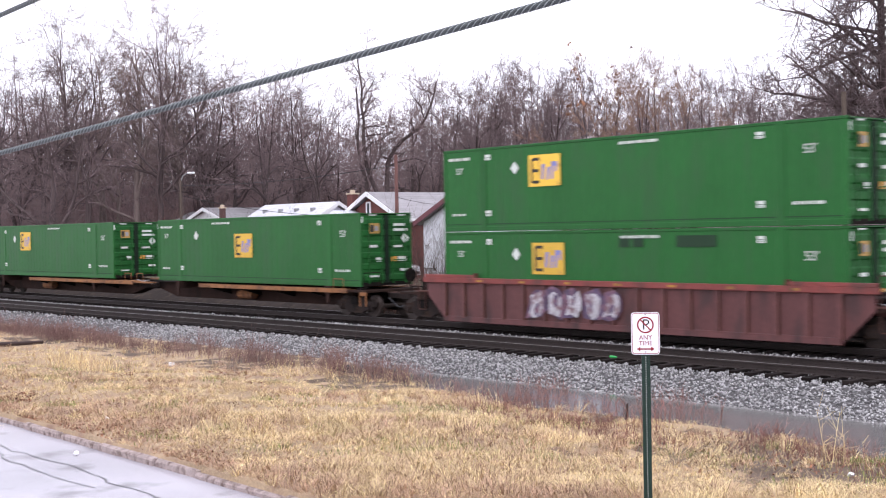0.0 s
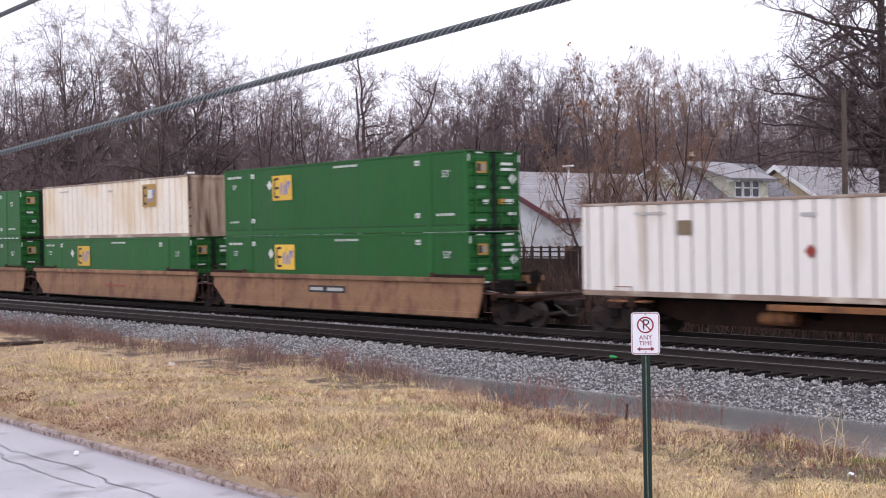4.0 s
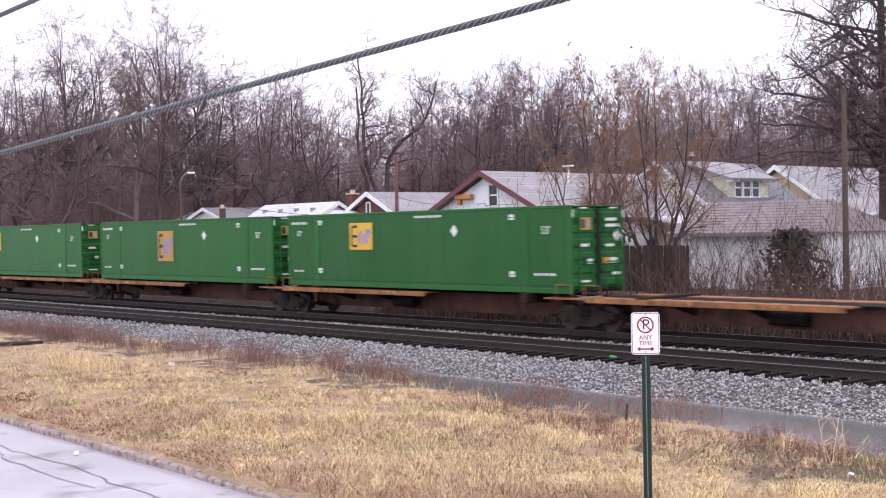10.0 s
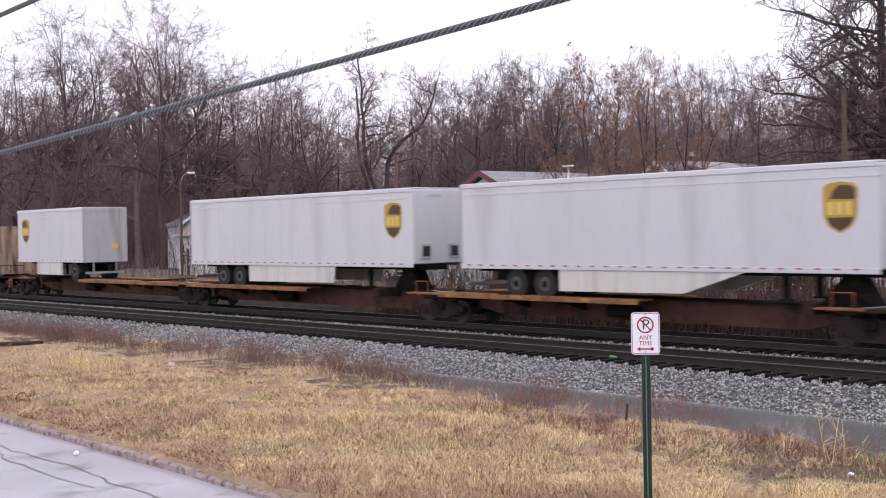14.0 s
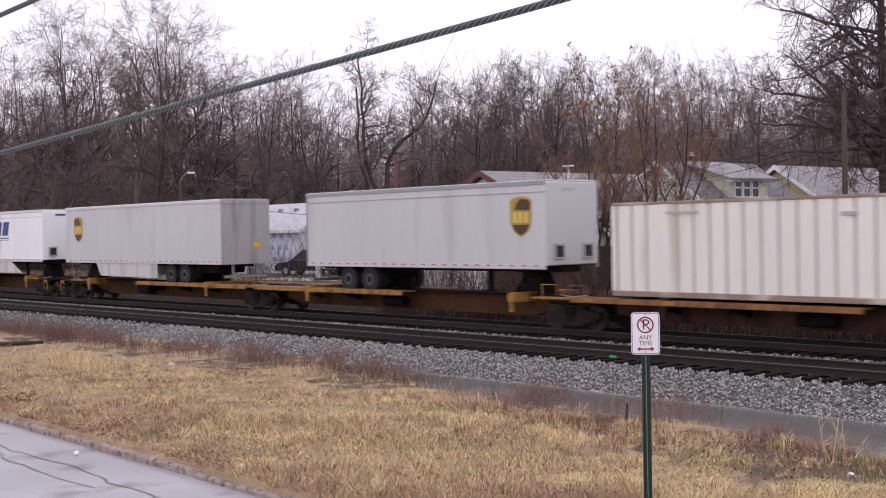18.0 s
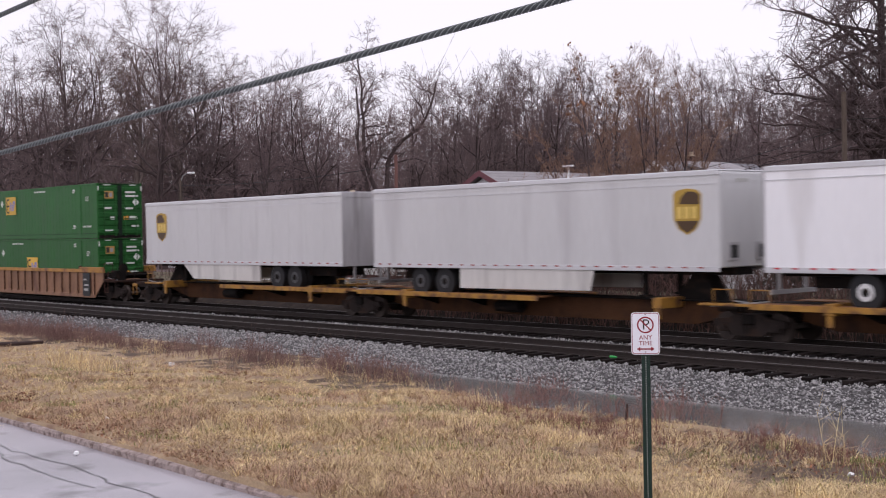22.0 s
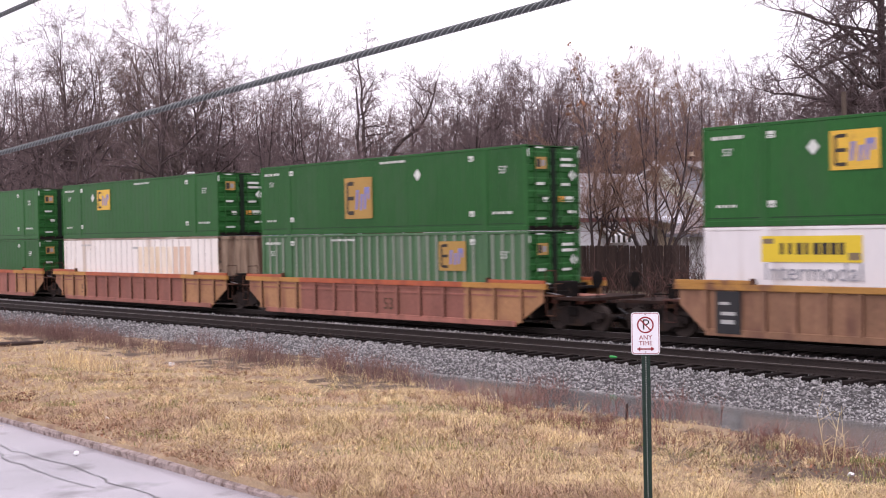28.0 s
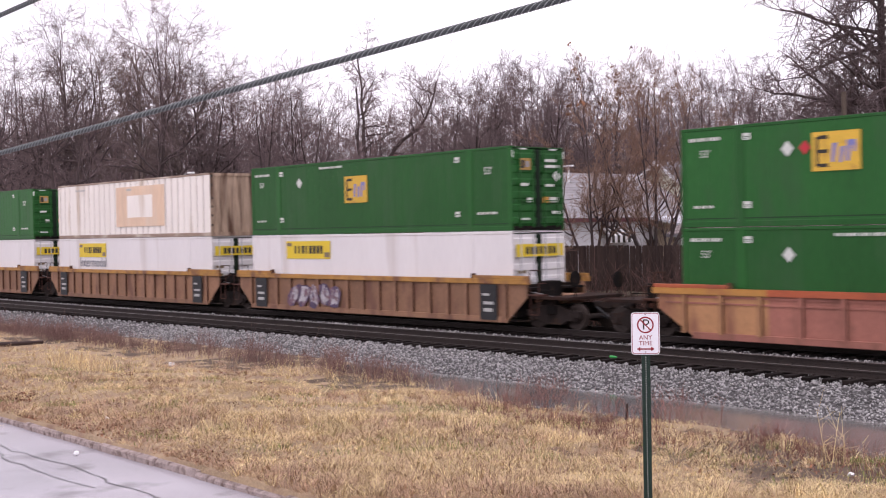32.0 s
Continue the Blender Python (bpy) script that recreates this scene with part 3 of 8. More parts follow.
def railway(cy, name):
    top = tagged(new(name), "main-line track of dark rails spiked to creosoted ties", "railway", "parallel tracks", "structure")
    prof = [(-0.07, -0.185), (-0.07, -0.172), (-0.012, -0.155), (-0.012, -0.05), (-0.036, -0.04), (-0.036, -0.006), (0.036, -0.006), (0.036, -0.04), (0.012, -0.05), (0.012, -0.155), (0.07, -0.172), (0.07, -0.185)]
    head = [(-0.030, -0.0065), (-0.028, 0.0), (0.028, 0.0), (0.030, -0.0065)]
    for side in (-0.755, 0.755):
        at = pose(0, cy + side, 0)
        rail = part("rail", once("rail", lambda: Shape().prism(prof, "x", -420, 140).mesh("rail")), "rail", top, at=at)
        part("railhead", once("railhead", lambda: Shape().prism(head, "x", -420, 140).mesh("railhead")), "railhead", rail)
    tie = once("tie", lambda: Shape().box(-0.115, 0.115, -1.3, 1.3, -0.36, -0.185, 0.012).mesh("tie"))
    plate = once("tie_plate", lambda: Shape().box(-0.09, 0.09, -0.17, 0.17, -0.187, -0.172).box(-0.06, -0.03, -0.11, -0.075, -0.18, -0.13).box(0.03, 0.06, 0.075, 0.11, -0.18, -0.13).mesh("tie_plate"))
    rnd = random.Random(int(cy))
    near = cy < 30
    for k in range(150 if near else 100):
        x = -8.0 - 0.52 * k
        t = part("tie", tie, "tie", top, at=pose(x + rnd.uniform(-0.03, 0.03), cy + rnd.uniform(-0.05, 0.05), rnd.uniform(-0.012, 0.006), 0, 0, rnd.uniform(-1, 1)))
        if near and k < 70:
            for side in (-0.755, 0.755):
                part("tie_plate", plate, "rail", t, at=pose(0, side, 0.002))
    rest = Shape()
    for k in range(150 if near else 100, 320):
        rest.box(-8.0 - 0.52 * k - 0.115, -8.0 - 0.52 * k + 0.115, cy - 1.3, cy + 1.3, -0.36, -0.185)
    tagged(part("far_ties", rest, "tie", top), kind="stuff")


railway(TRACK_FAR, "track_1")
railway(TRACK_NEAR, "track_2")

# ---- grass, weeds, trees ----
def blades(name, n, spots, h, w, mat, label, seed, lean=0.5, kind="stuff"):
    """Thin two-piece blades at the given spots, bent over by chance."""
    r = np.random.RandomState(seed)
    x, y = spots(r, n)
    base = np.stack([x, y, ground_z(x, y) - 0.015], 1)
    a = r.uniform(0, math.tau, n)
    side = np.stack([np.cos(a), np.sin(a), np.zeros(n)], 1)
    b = r.uniform(0, math.tau, n)
    bend = np.stack([np.cos(b), np.sin(b), np.zeros(n)], 1) * r.uniform(0.1, 1.0, (n, 1)) * lean
    hh = h * r.uniform(0.45, 1.5, (n, 1))
    ww = w * r.uniform(0.6, 1.3, (n, 1))
    up = np.array([[0, 0, 1.0]])
    mid = base + (up * 0.6 + bend * 0.45) * hh
    tip = base + (up * (1 - 0.35 * lean) + bend * 1.25) * hh
    v = np.stack([base - side * ww, base + side * ww, mid - side * ww * 0.7, mid + side * ww * 0.7, tip], 1).reshape(-1, 3)
    k = (np.arange(n) * 5)[:, None]
    f = np.concatenate([k + np.array([[0, 1, 3]]), k + np.array([[0, 3, 2]]), k + np.array([[2, 3, 4]])])
    me = raw_mesh(name, v, f)
    me.materials.append(M[mat])
    return tagged(new(name, me), label, "grass", kind=kind)


def in_patch(x0, x1, y0, y1, clump=0.0, count=300):
    def spots(r, n):
        if not clump:
            return r.uniform(x0, x1, n), r.uniform(y0, y1, n)
        cx, cy = r.uniform(x0, x1, count), r.uniform(y0, y1, count)
        k = r.randint(0, count, n)
        return cx[k] + r.normal(0, clump, n), np.maximum(cy[k] + r.normal(0, clump, n), kerb_y(cx[k]) + r.uniform(0.12, 0.3, n))
    return spots


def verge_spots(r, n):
    """Turf between kerb and ditch, only inside the camera's view wedge, denser nearer to it."""
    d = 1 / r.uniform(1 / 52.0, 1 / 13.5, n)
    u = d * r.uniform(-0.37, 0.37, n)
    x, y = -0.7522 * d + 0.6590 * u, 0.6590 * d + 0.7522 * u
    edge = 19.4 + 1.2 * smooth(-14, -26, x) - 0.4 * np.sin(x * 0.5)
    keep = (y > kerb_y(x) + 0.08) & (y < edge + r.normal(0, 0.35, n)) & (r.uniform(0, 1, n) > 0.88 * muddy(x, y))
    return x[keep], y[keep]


def patchy(x, y):
    """Where the turf is matted (low) or thick (high)."""
    return np.sin(0.62 * x + 1.6 * np.sin(0.5 * y + 0.3)) + np.sin(1.15 * y - 0.45 * x + 1.2 * np.sin(0.8 * x)) + 0.6 * np.sin(2.3 * x + 1.9 * y)


def kerbside(x, y):
    """1 beside the kerb, where the turf is worn and leaf-strewn, falling to 0."""
    return 1 - smooth(0.3, 2.6, y - kerb_y(x) + 0.5 * np.sin(x * 1.3) + 0.3 * np.sin(x * 3.7))


def mat(name, n, h, w, material, label, seed, lean, lean_to):
    """Lying blades that cover the turf; lean_to(x, y) weighs where they grow."""
    r = np.random.RandomState(seed)
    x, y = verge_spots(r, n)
    keep = r.uniform(0, 1, len(x)) < lean_to(x, y)
    x, y = x[keep], y[keep]
    blades(name, len(x), lambda q, m: (x, y), h, w, material, label, seed + 1, lean)


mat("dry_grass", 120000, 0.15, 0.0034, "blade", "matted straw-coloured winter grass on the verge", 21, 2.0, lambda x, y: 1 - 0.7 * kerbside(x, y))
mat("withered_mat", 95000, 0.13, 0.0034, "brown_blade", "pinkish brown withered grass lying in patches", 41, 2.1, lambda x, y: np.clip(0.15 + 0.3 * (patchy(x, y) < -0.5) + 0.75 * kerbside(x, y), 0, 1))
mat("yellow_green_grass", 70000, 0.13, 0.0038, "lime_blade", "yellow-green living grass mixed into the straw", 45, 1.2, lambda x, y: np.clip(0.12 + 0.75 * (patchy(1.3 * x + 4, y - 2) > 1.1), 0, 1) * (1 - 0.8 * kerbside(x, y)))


def tufts(name, count, each, h, material, label, seed, flip=1):
    """Clumps of blades that lean out from a common root."""
    r = np.random.RandomState(seed)
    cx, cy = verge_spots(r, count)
    keep = flip * (patchy(cx, cy) - 2.0 * kerbside(cx, cy)) + r.normal(0, 0.8, len(cx)) > -0.7
    cx, cy = cx[keep], cy[keep]
    size = r.uniform(0.35, 1.5, len(cx)) * (1 + 0.5 * np.sin(cx * 0.6 - cy * 0.9))
    k = np.repeat(np.arange(len(cx)), each)
    n = len(k)
    a, rad = r.uniform(0, math.tau, n), np.abs(r.normal(0, 1, n))
    off = np.stack([np.cos(a), np.sin(a)], 1) * (rad * 0.05 * size[k])[:, None]
    base = np.stack([cx[k] + off[:, 0], cy[k] + off[:, 1], np.zeros(n)], 1)
    base[:, 2] = ground_z(base[:, 0], base[:, 1]) - 0.01
    wind = r.normal(0, 1.1, (len(cx), 2))[k]
    lean = np.stack([np.cos(a) * 1.0 + wind[:, 0], np.sin(a) * 1.0 + wind[:, 1], np.zeros(n)], 1) * r.uniform(0.3, 1.5, (n, 1))
    hh = (h * size[k] * r.uniform(0.4, 1.3, n))[:, None]
    up = np.array([[0, 0, 1.0]])
    side = np.stack([-np.sin(a + 0.6), np.cos(a + 0.6), np.zeros(n)], 1) * r.uniform(0.0025, 0.0052, (n, 1))
    mid = base + (up * 0.72 + lean * 0.38) * hh
    tip = base + (up * r.uniform(0.15, 0.85, (n, 1)) + lean * 1.05) * hh
    v = np.stack([base - side, base + side, mid - side * 0.8, mid + side * 0.8, tip], 1).reshape(-1, 3)
    q = (np.arange(n) * 5)[:, None]
    f = np.concatenate([q + np.array([[0, 1, 3]]), q + np.array([[0, 3, 2]]), q + np.array([[2, 3, 4]])])
    me = raw_mesh(name, v, f)
    me.materials.append(M[material])
    tagged(new(name, me), label, "grass", kind="stuff")


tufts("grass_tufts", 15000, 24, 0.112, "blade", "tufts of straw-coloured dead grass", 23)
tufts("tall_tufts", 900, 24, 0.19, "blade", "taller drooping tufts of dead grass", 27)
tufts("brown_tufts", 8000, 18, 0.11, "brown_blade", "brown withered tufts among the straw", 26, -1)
blades("tall_tufts", 420, lambda r, n: (-33.6 + r.normal(0, 1.1, n), 15.6 + r.normal(0, 0.5, n)), 0.48, 0.006, "blade", "stand of long bleached grass blades", 28, 0.7)
blades("green_grass", 7500, in_patch(-36, -6, 10.0, 19.0, 0.22, 110), 0.12, 0.006, "green_blade", "sparse patches of green grass among the straw", 24, 0.8)
blades("leaf_litter", 6500, in_patch(-34, -6, 9.9, 19.5, 0.4, 150), 0.06, 0.02, "leaf_litter", "reddish dead leaves caught in the grass", 25, 1.6)


def weeds(name, n, spots, h, mat, label, seed, r0=0.0065):
    """Upright dry stalks with a few side shoots each."""
    r = np.random.RandomState(seed)
    x, y = spots(r, n)
    P = np.stack([x, y, ground_z(x, y) - 0.02], 1)
    H = h * r.uniform(0.4, 1.3, n) * (0.85 + 0.3 * np.sin(x * 1.1 + 2 * np.sin(x * 0.37)))
    tilt = r.normal(0, 0.2, (n, 3))
    tilt[:, 2] = 1
    Q = P + tilt * H[:, None]
    sets = [(P, Q, np.full(n, r0), np.full(n, r0 * 0.5))]
    for t in (0.35, 0.5, 0.65, 0.8, 0.92):
        a = P + (Q - P) * t
        d = r.normal(0, 0.33, (n, 3)) * H[:, None]
        d[:, 2] = np.abs(d[:, 2]) + 0.12 * H
        sets.append((a, a + d * 0.8, np.full(n, r0 * 0.6), np.full(n, r0 * 0.3)))
    v, f = tubes(*[np.concatenate(k) for k in zip(*sets)], 3)
    me = raw_mesh(name, v, f)
    me.materials.append(M[mat])
    return tagged(new(name, me), label, "weeds", kind="stuff")


def ditch_edge(x0, x1, y0, y1, count):
    def spots(r, n):
        cx = r.uniform(x0, x1, count)
        cy = r.uniform(y0, y1, count) + 1.1 * smooth(-14, -26, cx)
        k = r.randint(0, count, n)
        return cx[k] + r.normal(0, 0.34, n), np.clip(cy[k] + r.normal(0, 0.26, n), 10, 23.2)
    return spots


weeds("ditch_weeds", 2000, ditch_edge(-60, -25, 19.5, 20.6, 170), 0.52, "weed", "brown dead weeds along the ditch", 31)
weeds("ditch_weeds", 1000, ditch_edge(-75, -36, 19.4, 20.6, 130), 0.42, "weed", "dense brown weeds beside the ballast", 32)
weeds("ditch_weeds", 900, ditch_edge(-20, -8, 16.2, 18.9, 60), 0.26, "red_weed", "low red-brown weeds on the wet bank", 33, 0.005)
weeds("ditch_weeds", 230, ditch_edge(-29, -15, 19.3, 20.8, 22), 0.55, "red_weed", "thin reddish weeds standing in the water's edge", 37, 0.006)
weeds("straw_stalks", 8, lambda r, n: (-10.55 + r.normal(0, 0.22, n), 17.3 + r.normal(0, 0.2, n)), 0.62, "blade", "tall pale dry stalks by the ditch", 34, 0.006)
weeds("straw_stalks", 200, ditch_edge(-44, -22, 18.6, 19.6, 40), 0.42, "blade", "pale dry stalks along the grass edge", 35, 0.004)
blades("leaf_litter", 6000, in_patch(-32, -8.5, 9.75, 11.4, 0.3, 80), 0.05, 0.024, "leaf_litter", "reddish dead leaves along the kerb", 36, 1.7)


def spline(points, k):
    """A smooth line through a few points, in k even steps."""
    p = np.array(points, float)
    p = np.concatenate([[2 * p[0] - p[1]], p, [2 * p[-1] - p[-2]]])
    q = np.linspace(0, len(p) - 3.0001, k + 1)
    j = q.astype(int)
    f = (q - j)[:, None]
    a, b, c, d = p[j], p[j + 1], p[j + 2], p[j + 3]
    return 0.5 * (2 * b + (c - a) * f + (2 * a - 5 * b + 4 * c - d) * f ** 2 + (3 * b - a - 3 * c + d) * f ** 3)


def sprout(r, pos, rad, per, t0, angle, ratio, steps, curl, up, tip):
    """Grows side limbs out of every limb given: their lines and radii."""
    n, k = len(pos), pos.shape[1] - 1
    i = np.repeat(np.arange(n), per)
    N = len(i)
    t = np.minimum(t0 + (1 - t0) * (np.tile(np.arange(per), n) + r.uniform(0, 1, N)) / per, 0.985)
    j = (t * k).astype(int)
    f = (t * k - j)[:, None]
    start = pos[i, j] * (1 - f) + pos[i, j + 1] * f
    thick = rad[i, j] * (1 - f[:, 0]) + rad[i, j + 1] * f[:, 0]
    way = pos[i, j + 1] - pos[i, j]
    way /= np.linalg.norm(way, axis=1)[:, None] + 1e-9
    whole = np.linalg.norm(np.diff(pos, axis=1), axis=2).sum(1)[i]
    side = np.cross(way, r.normal(0, 1, (N, 3)))
    side /= np.linalg.norm(side, axis=1)[:, None] + 1e-9
    a = np.radians(angle + r.normal(0, 12, N))[:, None]
    d = way * np.cos(a) + side * np.sin(a)
    L = ratio * whole * (1.12 - 0.62 * t) * r.uniform(0.55, 1.3, N)
    r0 = np.minimum(thick * 0.75, 0.017 * L + tip)
    line, radii = [start], [r0]
    for s in range(steps):
        d = d + r.normal(0, curl, (N, 3)) + np.array([0, 0, up])
        d /= np.linalg.norm(d, axis=1)[:, None]
        line.append(line[-1] + d * (L / steps)[:, None])
        radii.append(np.maximum(r0 * (1 - 0.85 * (s + 1) / steps), np.minimum(tip, r0)))
    return np.stack(line, 1), np.stack(radii, 1)


def grow(seed, stems, levels, tip=0.007, base=0.25, end=0.08, knots=14, wobble=0.10):
    """A bare tree: stems along given lines, then limbs, branches and twigs; (start, end, radius, radius) arrays."""
    r = np.random.RandomState(seed)
    pos = np.stack([spline(s, knots) for s in stems])
    pos[:, 1:] += np.cumsum(r.normal(0, wobble, pos[:, 1:].shape) * np.array([1, 1, 0.2]), 1) * 0.5
    rad = base * (1 - (1 - end) * np.linspace(0, 1, knots + 1))[None] * r.uniform(0.8, 1.0, (len(stems), 1))
    rad[:, 0] *= 1.25
    sets = []
    for lv in [None] + list(levels):
        if lv:
            pos, rad = sprout(r, pos, rad, *lv, tip)
        sets.append((pos[:, :-1].reshape(-1, 3), pos[:, 1:].reshape(-1, 3), rad[:, :-1].ravel(), rad[:, 1:].ravel()))
    return [np.concatenate(q) for q in zip(*sets)]


def tree_meshes(name, seg, limb=0.04):
    """The trunk with its limbs, and the twigs, as two meshes."""
    res = []
    big = seg[2] > limb
    for pick, sides in ((big, 6), (~big, 3)):
        v, f = tubes(*[q[pick] for q in seg], sides)
        res.append(raw_mesh(name, v, f, True))
    return res


# limbs, branches, shoots, twigs: how many on each, from where on, angle, length ratio, steps, curl, upward pull
def woodland(angle=44, limbs=14, clear=0.24, ratio=0.46, up=0.05, curl=0.2, twigs=4):
    return [(limbs, clear, angle, ratio, 7, curl, up), (6, 0.2, 48, 0.60, 4, 0.26, 0.04), (5, 0.15, 46, 0.62, 2, 0.28, 0.04), (twigs, 0.1, 44, 0.85, 1, 0.28, 0.03)]


UP = [(0, 0, 0), (0.15, 0.1, 5), (-0.2, 0.2, 10), (0.1, 0, 15.5)]
FORMS = [
    ([UP], woodland()),
    ([[(0, 0, 0), (0.1, 0, 4), (-0.6, 0.2, 8), (-1.6, 0.3, 15)], [(0, 0, 0), (0.1, 0, 4.2), (0.9, -0.3, 8.5), (1.9, -0.2, 15.5)]], woodland(46, 9, 0.28, 0.44, 0.05)),
    ([UP], woodland(38, 15, 0.28, 0.40, 0.07)),
    ([[(0, 0, 0), (-0.2, 0.1, 3.5), (-1.4, 0.4, 7), (-3.0, 0.6, 12.5)], [(0, 0, 0), (-0.1, 0, 4), (0.4, 0.4, 9), (0.2, 0.6, 15.6)], [(0, 0, 0), (0, 0, 3.4), (1.6, -0.4, 7.5), (2.8, -0.8, 13)]], woodland(48, 7, 0.34, 0.42, 0.05)),
    ([UP], woodland(54, 14, 0.36, 0.44, 0.05, 0.24)),
    ([[(0, 0, 0), (0.4, 0, 5), (0.1, 0.3, 10), (0.9, 0.2, 15)], [(0, 0, 0), (0.3, 0, 6), (-0.8, -0.3, 10), (-1.3, -0.2, 14.5)]], woodland(50, 8, 0.28, 0.44, 0.04, 0.24)),
    ([UP], woodland(42, 15, 0.22, 0.36, 0.07, 0.18)),
]
KINDS = [tree_meshes("tree", grow(100 + i, st, lv, tip=0.0135, base=0.29 if len(st) == 1 else 0.23)) for i, (st, lv) in enumerate(FORMS)]


def tree(kind, at, scale, label, bark="bark", twig="twig", group="bare woodland trees", turn=0.0):
    trunk, top_mesh = KINDS[kind] if isinstance(kind, int) else kind
    z = float(ground_z(at[0], at[1]))
    top = thing("tree", label, "tree", group, Matrix.LocRotScale((at[0], at[1], z - 0.1), Euler((0, 0, turn)), (scale, scale, scale)))
    part("trunk", trunk, bark, top)
    part("crown", top_mesh, twig, top)
    return top


def skyline(u):
    """Height of the wood's top, as a slope above the eye line, by direction."""
    return float(np.interp(u, [-0.40, -0.30, -0.22, -0.15, -0.10, -0.07, 0.0, 0.05, 0.10, 0.16, 0.21, 0.27, 0.40],
                           [0.142, 0.138, 0.132, 0.140, 0.134, 0.110, 0.116, 0.124, 0.130, 0.130, 0.126, 0.120, 0.12]))


# the trees that stand out: direction, slope of the top, pale bark, form
TALL = [(-0.352, 0.160, 0, 0), (-0.336, 0.170, 0, 3), (-0.318, 0.162, 0, 5), (-0.300, 0.186, 0, 2), (-0.283, 0.165, 0, 5), (-0.268, 0.180, 1, 1), (-0.240, 0.180, 1, 6), (-0.222, 0.192, 0, 0), (-0.207, 0.172, 1, 2), (-0.180, 0.150, 0, 1), (-0.192, 0.142, 0, 0), (-0.165, 0.132, 0, 4),
        (-0.143, 0.139, 0, 1), (-0.118, 0.141, 0, 0), (-0.100, 0.124, 0, 5), (-0.082, 0.116, 0, 3), (-0.022, 0.124, 0, 4), (-0.004, 0.121, 0, 1), (0.013, 0.122, 0, 2), (0.030, 0.127, 0, 0), (0.044, 0.131, 0, 6),
        (0.058, 0.130, 0, 2), (0.074, 0.136, 0, 5), (0.094, 0.134, 0, 0), (0.118, 0.136, 0, 1), (0.140, 0.134, 0, 2), (0.163, 0.136, 0, 6), (0.186, 0.134, 0, 3), (0.207, 0.131, 0, 0), (0.228, 0.130, 0, 5),
        (0.252, 0.126, 0, 4), (0.300, 0.125, 0, 1)]


def wood():
    rnd = random.Random(77)
    for k, (u, slope, pale, form) in enumerate(TALL):
        d = 108 + (k * 7) % 12
        p = out(u * d, d)
        z = float(ground_z(p.x, p.y))
        tree(form, p, (slope * d + 3.3 - z) / 17.6, "tall pale-limbed bare tree at the wood's edge" if pale else "tall dark bare tree at the wood's edge", "bark_light" if pale else "bark", "pale_twig" if pale else "twig", turn=rnd.uniform(0, 6.28))
    for k in range(24):
        u = -0.40 + 0.80 * ((k * 0.618) % 1.0)
        d = 120 + 26 * ((k * 0.381) % 1.0) + rnd.uniform(-3, 3)
        top = skyline(u) * d * rnd.uniform(0.62, 0.92) + 3.3
        p = out(u * d, d)
        z = float(ground_z(p.x, p.y))
        tree(rnd.randrange(7), p, (top - z) / 17.6, rnd.choice(("tall bare grey-brown tree of the wood behind the houses", "slender leafless tree in the wood", "bare tree with a dense twiggy crown")),
             "bark_light" if rnd.random() < 0.15 else "bark", "twig", turn=rnd.uniform(0, 6.28))
    # the depth of the wood, past counting
    V, F, n = [], [], 0
    packs = []
    for i in range(4):
        seg = grow(300 + i, [UP], [(10, 0.14 + 0.05 * i, 46, 0.38, 4, 0.22, 0.08), (6, 0.15, 46, 0.56, 2, 0.26, 0.05), (6, 0.1, 46, 0.75, 1, 0.2, 0.04)], tip=0.026, base=0.2, knots=6)
        packs.append(tubes(*seg, 3))
    for k in range(118):
        u = rnd.uniform(-0.42, 0.42) if k % 3 else rnd.uniform(0.0, 0.38)
        d = rnd.uniform(128, 195)
        s = (skyline(u) * d * (rnd.uniform(0.62, 0.97) if u > 0.03 or -0.18 < u < -0.08 else rnd.uniform(0.42, 0.80)) + 3.3) / 17.6
        p = out(u * d, d)
        if -0.085 < u < -0.055 and k % 4:
            continue
        v, f = packs[rnd.randrange(4)]
        a = rnd.uniform(0, 6.28)
        c, si = math.cos(a), math.sin(a)
        w = np.stack([v[:, 0] * c - v[:, 1] * si, v[:, 0] * si + v[:, 1] * c, v[:, 2]], 1) * s
        V.append(w + np.array([p.x, p.y, float(ground_z(p.x, p.y)) - 0.1]))
        F.append(f + n)
        n += len(v)
    me = raw_mesh("far_woods", np.concatenate(V), np.concatenate(F), False)
    me.materials.append(M["far_twig"])
    tagged(new("far_woods", me), "dense leafless grey-brown wood rising behind the houses", "woods", kind="stuff")


wood()

# three trees of marked shape at the wood's edge, turned to face the railway
FACE = radians(48.78)
spreading = tree_meshes("tree", grow(611, [[(0, 0, -0.2), (0.2, 0.2, 2.6), (-1.6, 0.6, 4.6), (-4.2, 0.8, 7.2), (-5.6, 0.5, 11.5)], [(0.1, 0, -0.2), (0.3, 0, 3.0), (0.2, 0.6, 7.5), (-0.4, 0.3, 14.5)], [(0, 0, -0.2), (0.5, 0, 2.8), (2.2, -0.4, 6.0), (3.4, -0.9, 12.5)], [(-0.2, 0.1, -0.2), (-0.4, 0.3, 2.2), (-2.6, -1.0, 3.6), (-6.0, -1.5, 4.8)]],
                                     [(10, 0.3, 50, 0.36, 7, 0.24, 0.06), (6, 0.2, 46, 0.56, 5, 0.26, 0.04), (5, 0.15, 46, 0.62, 2, 0.28, 0.03), (4, 0.1, 44, 0.85, 1, 0.28, 0.03)], tip=0.0145, base=0.36))
p = out(-0.312 * 96, 96)
tree(spreading, p, 1.0, "big dark spreading bare tree with low crooked limbs", "bark", "twig", "yard trees", FACE)
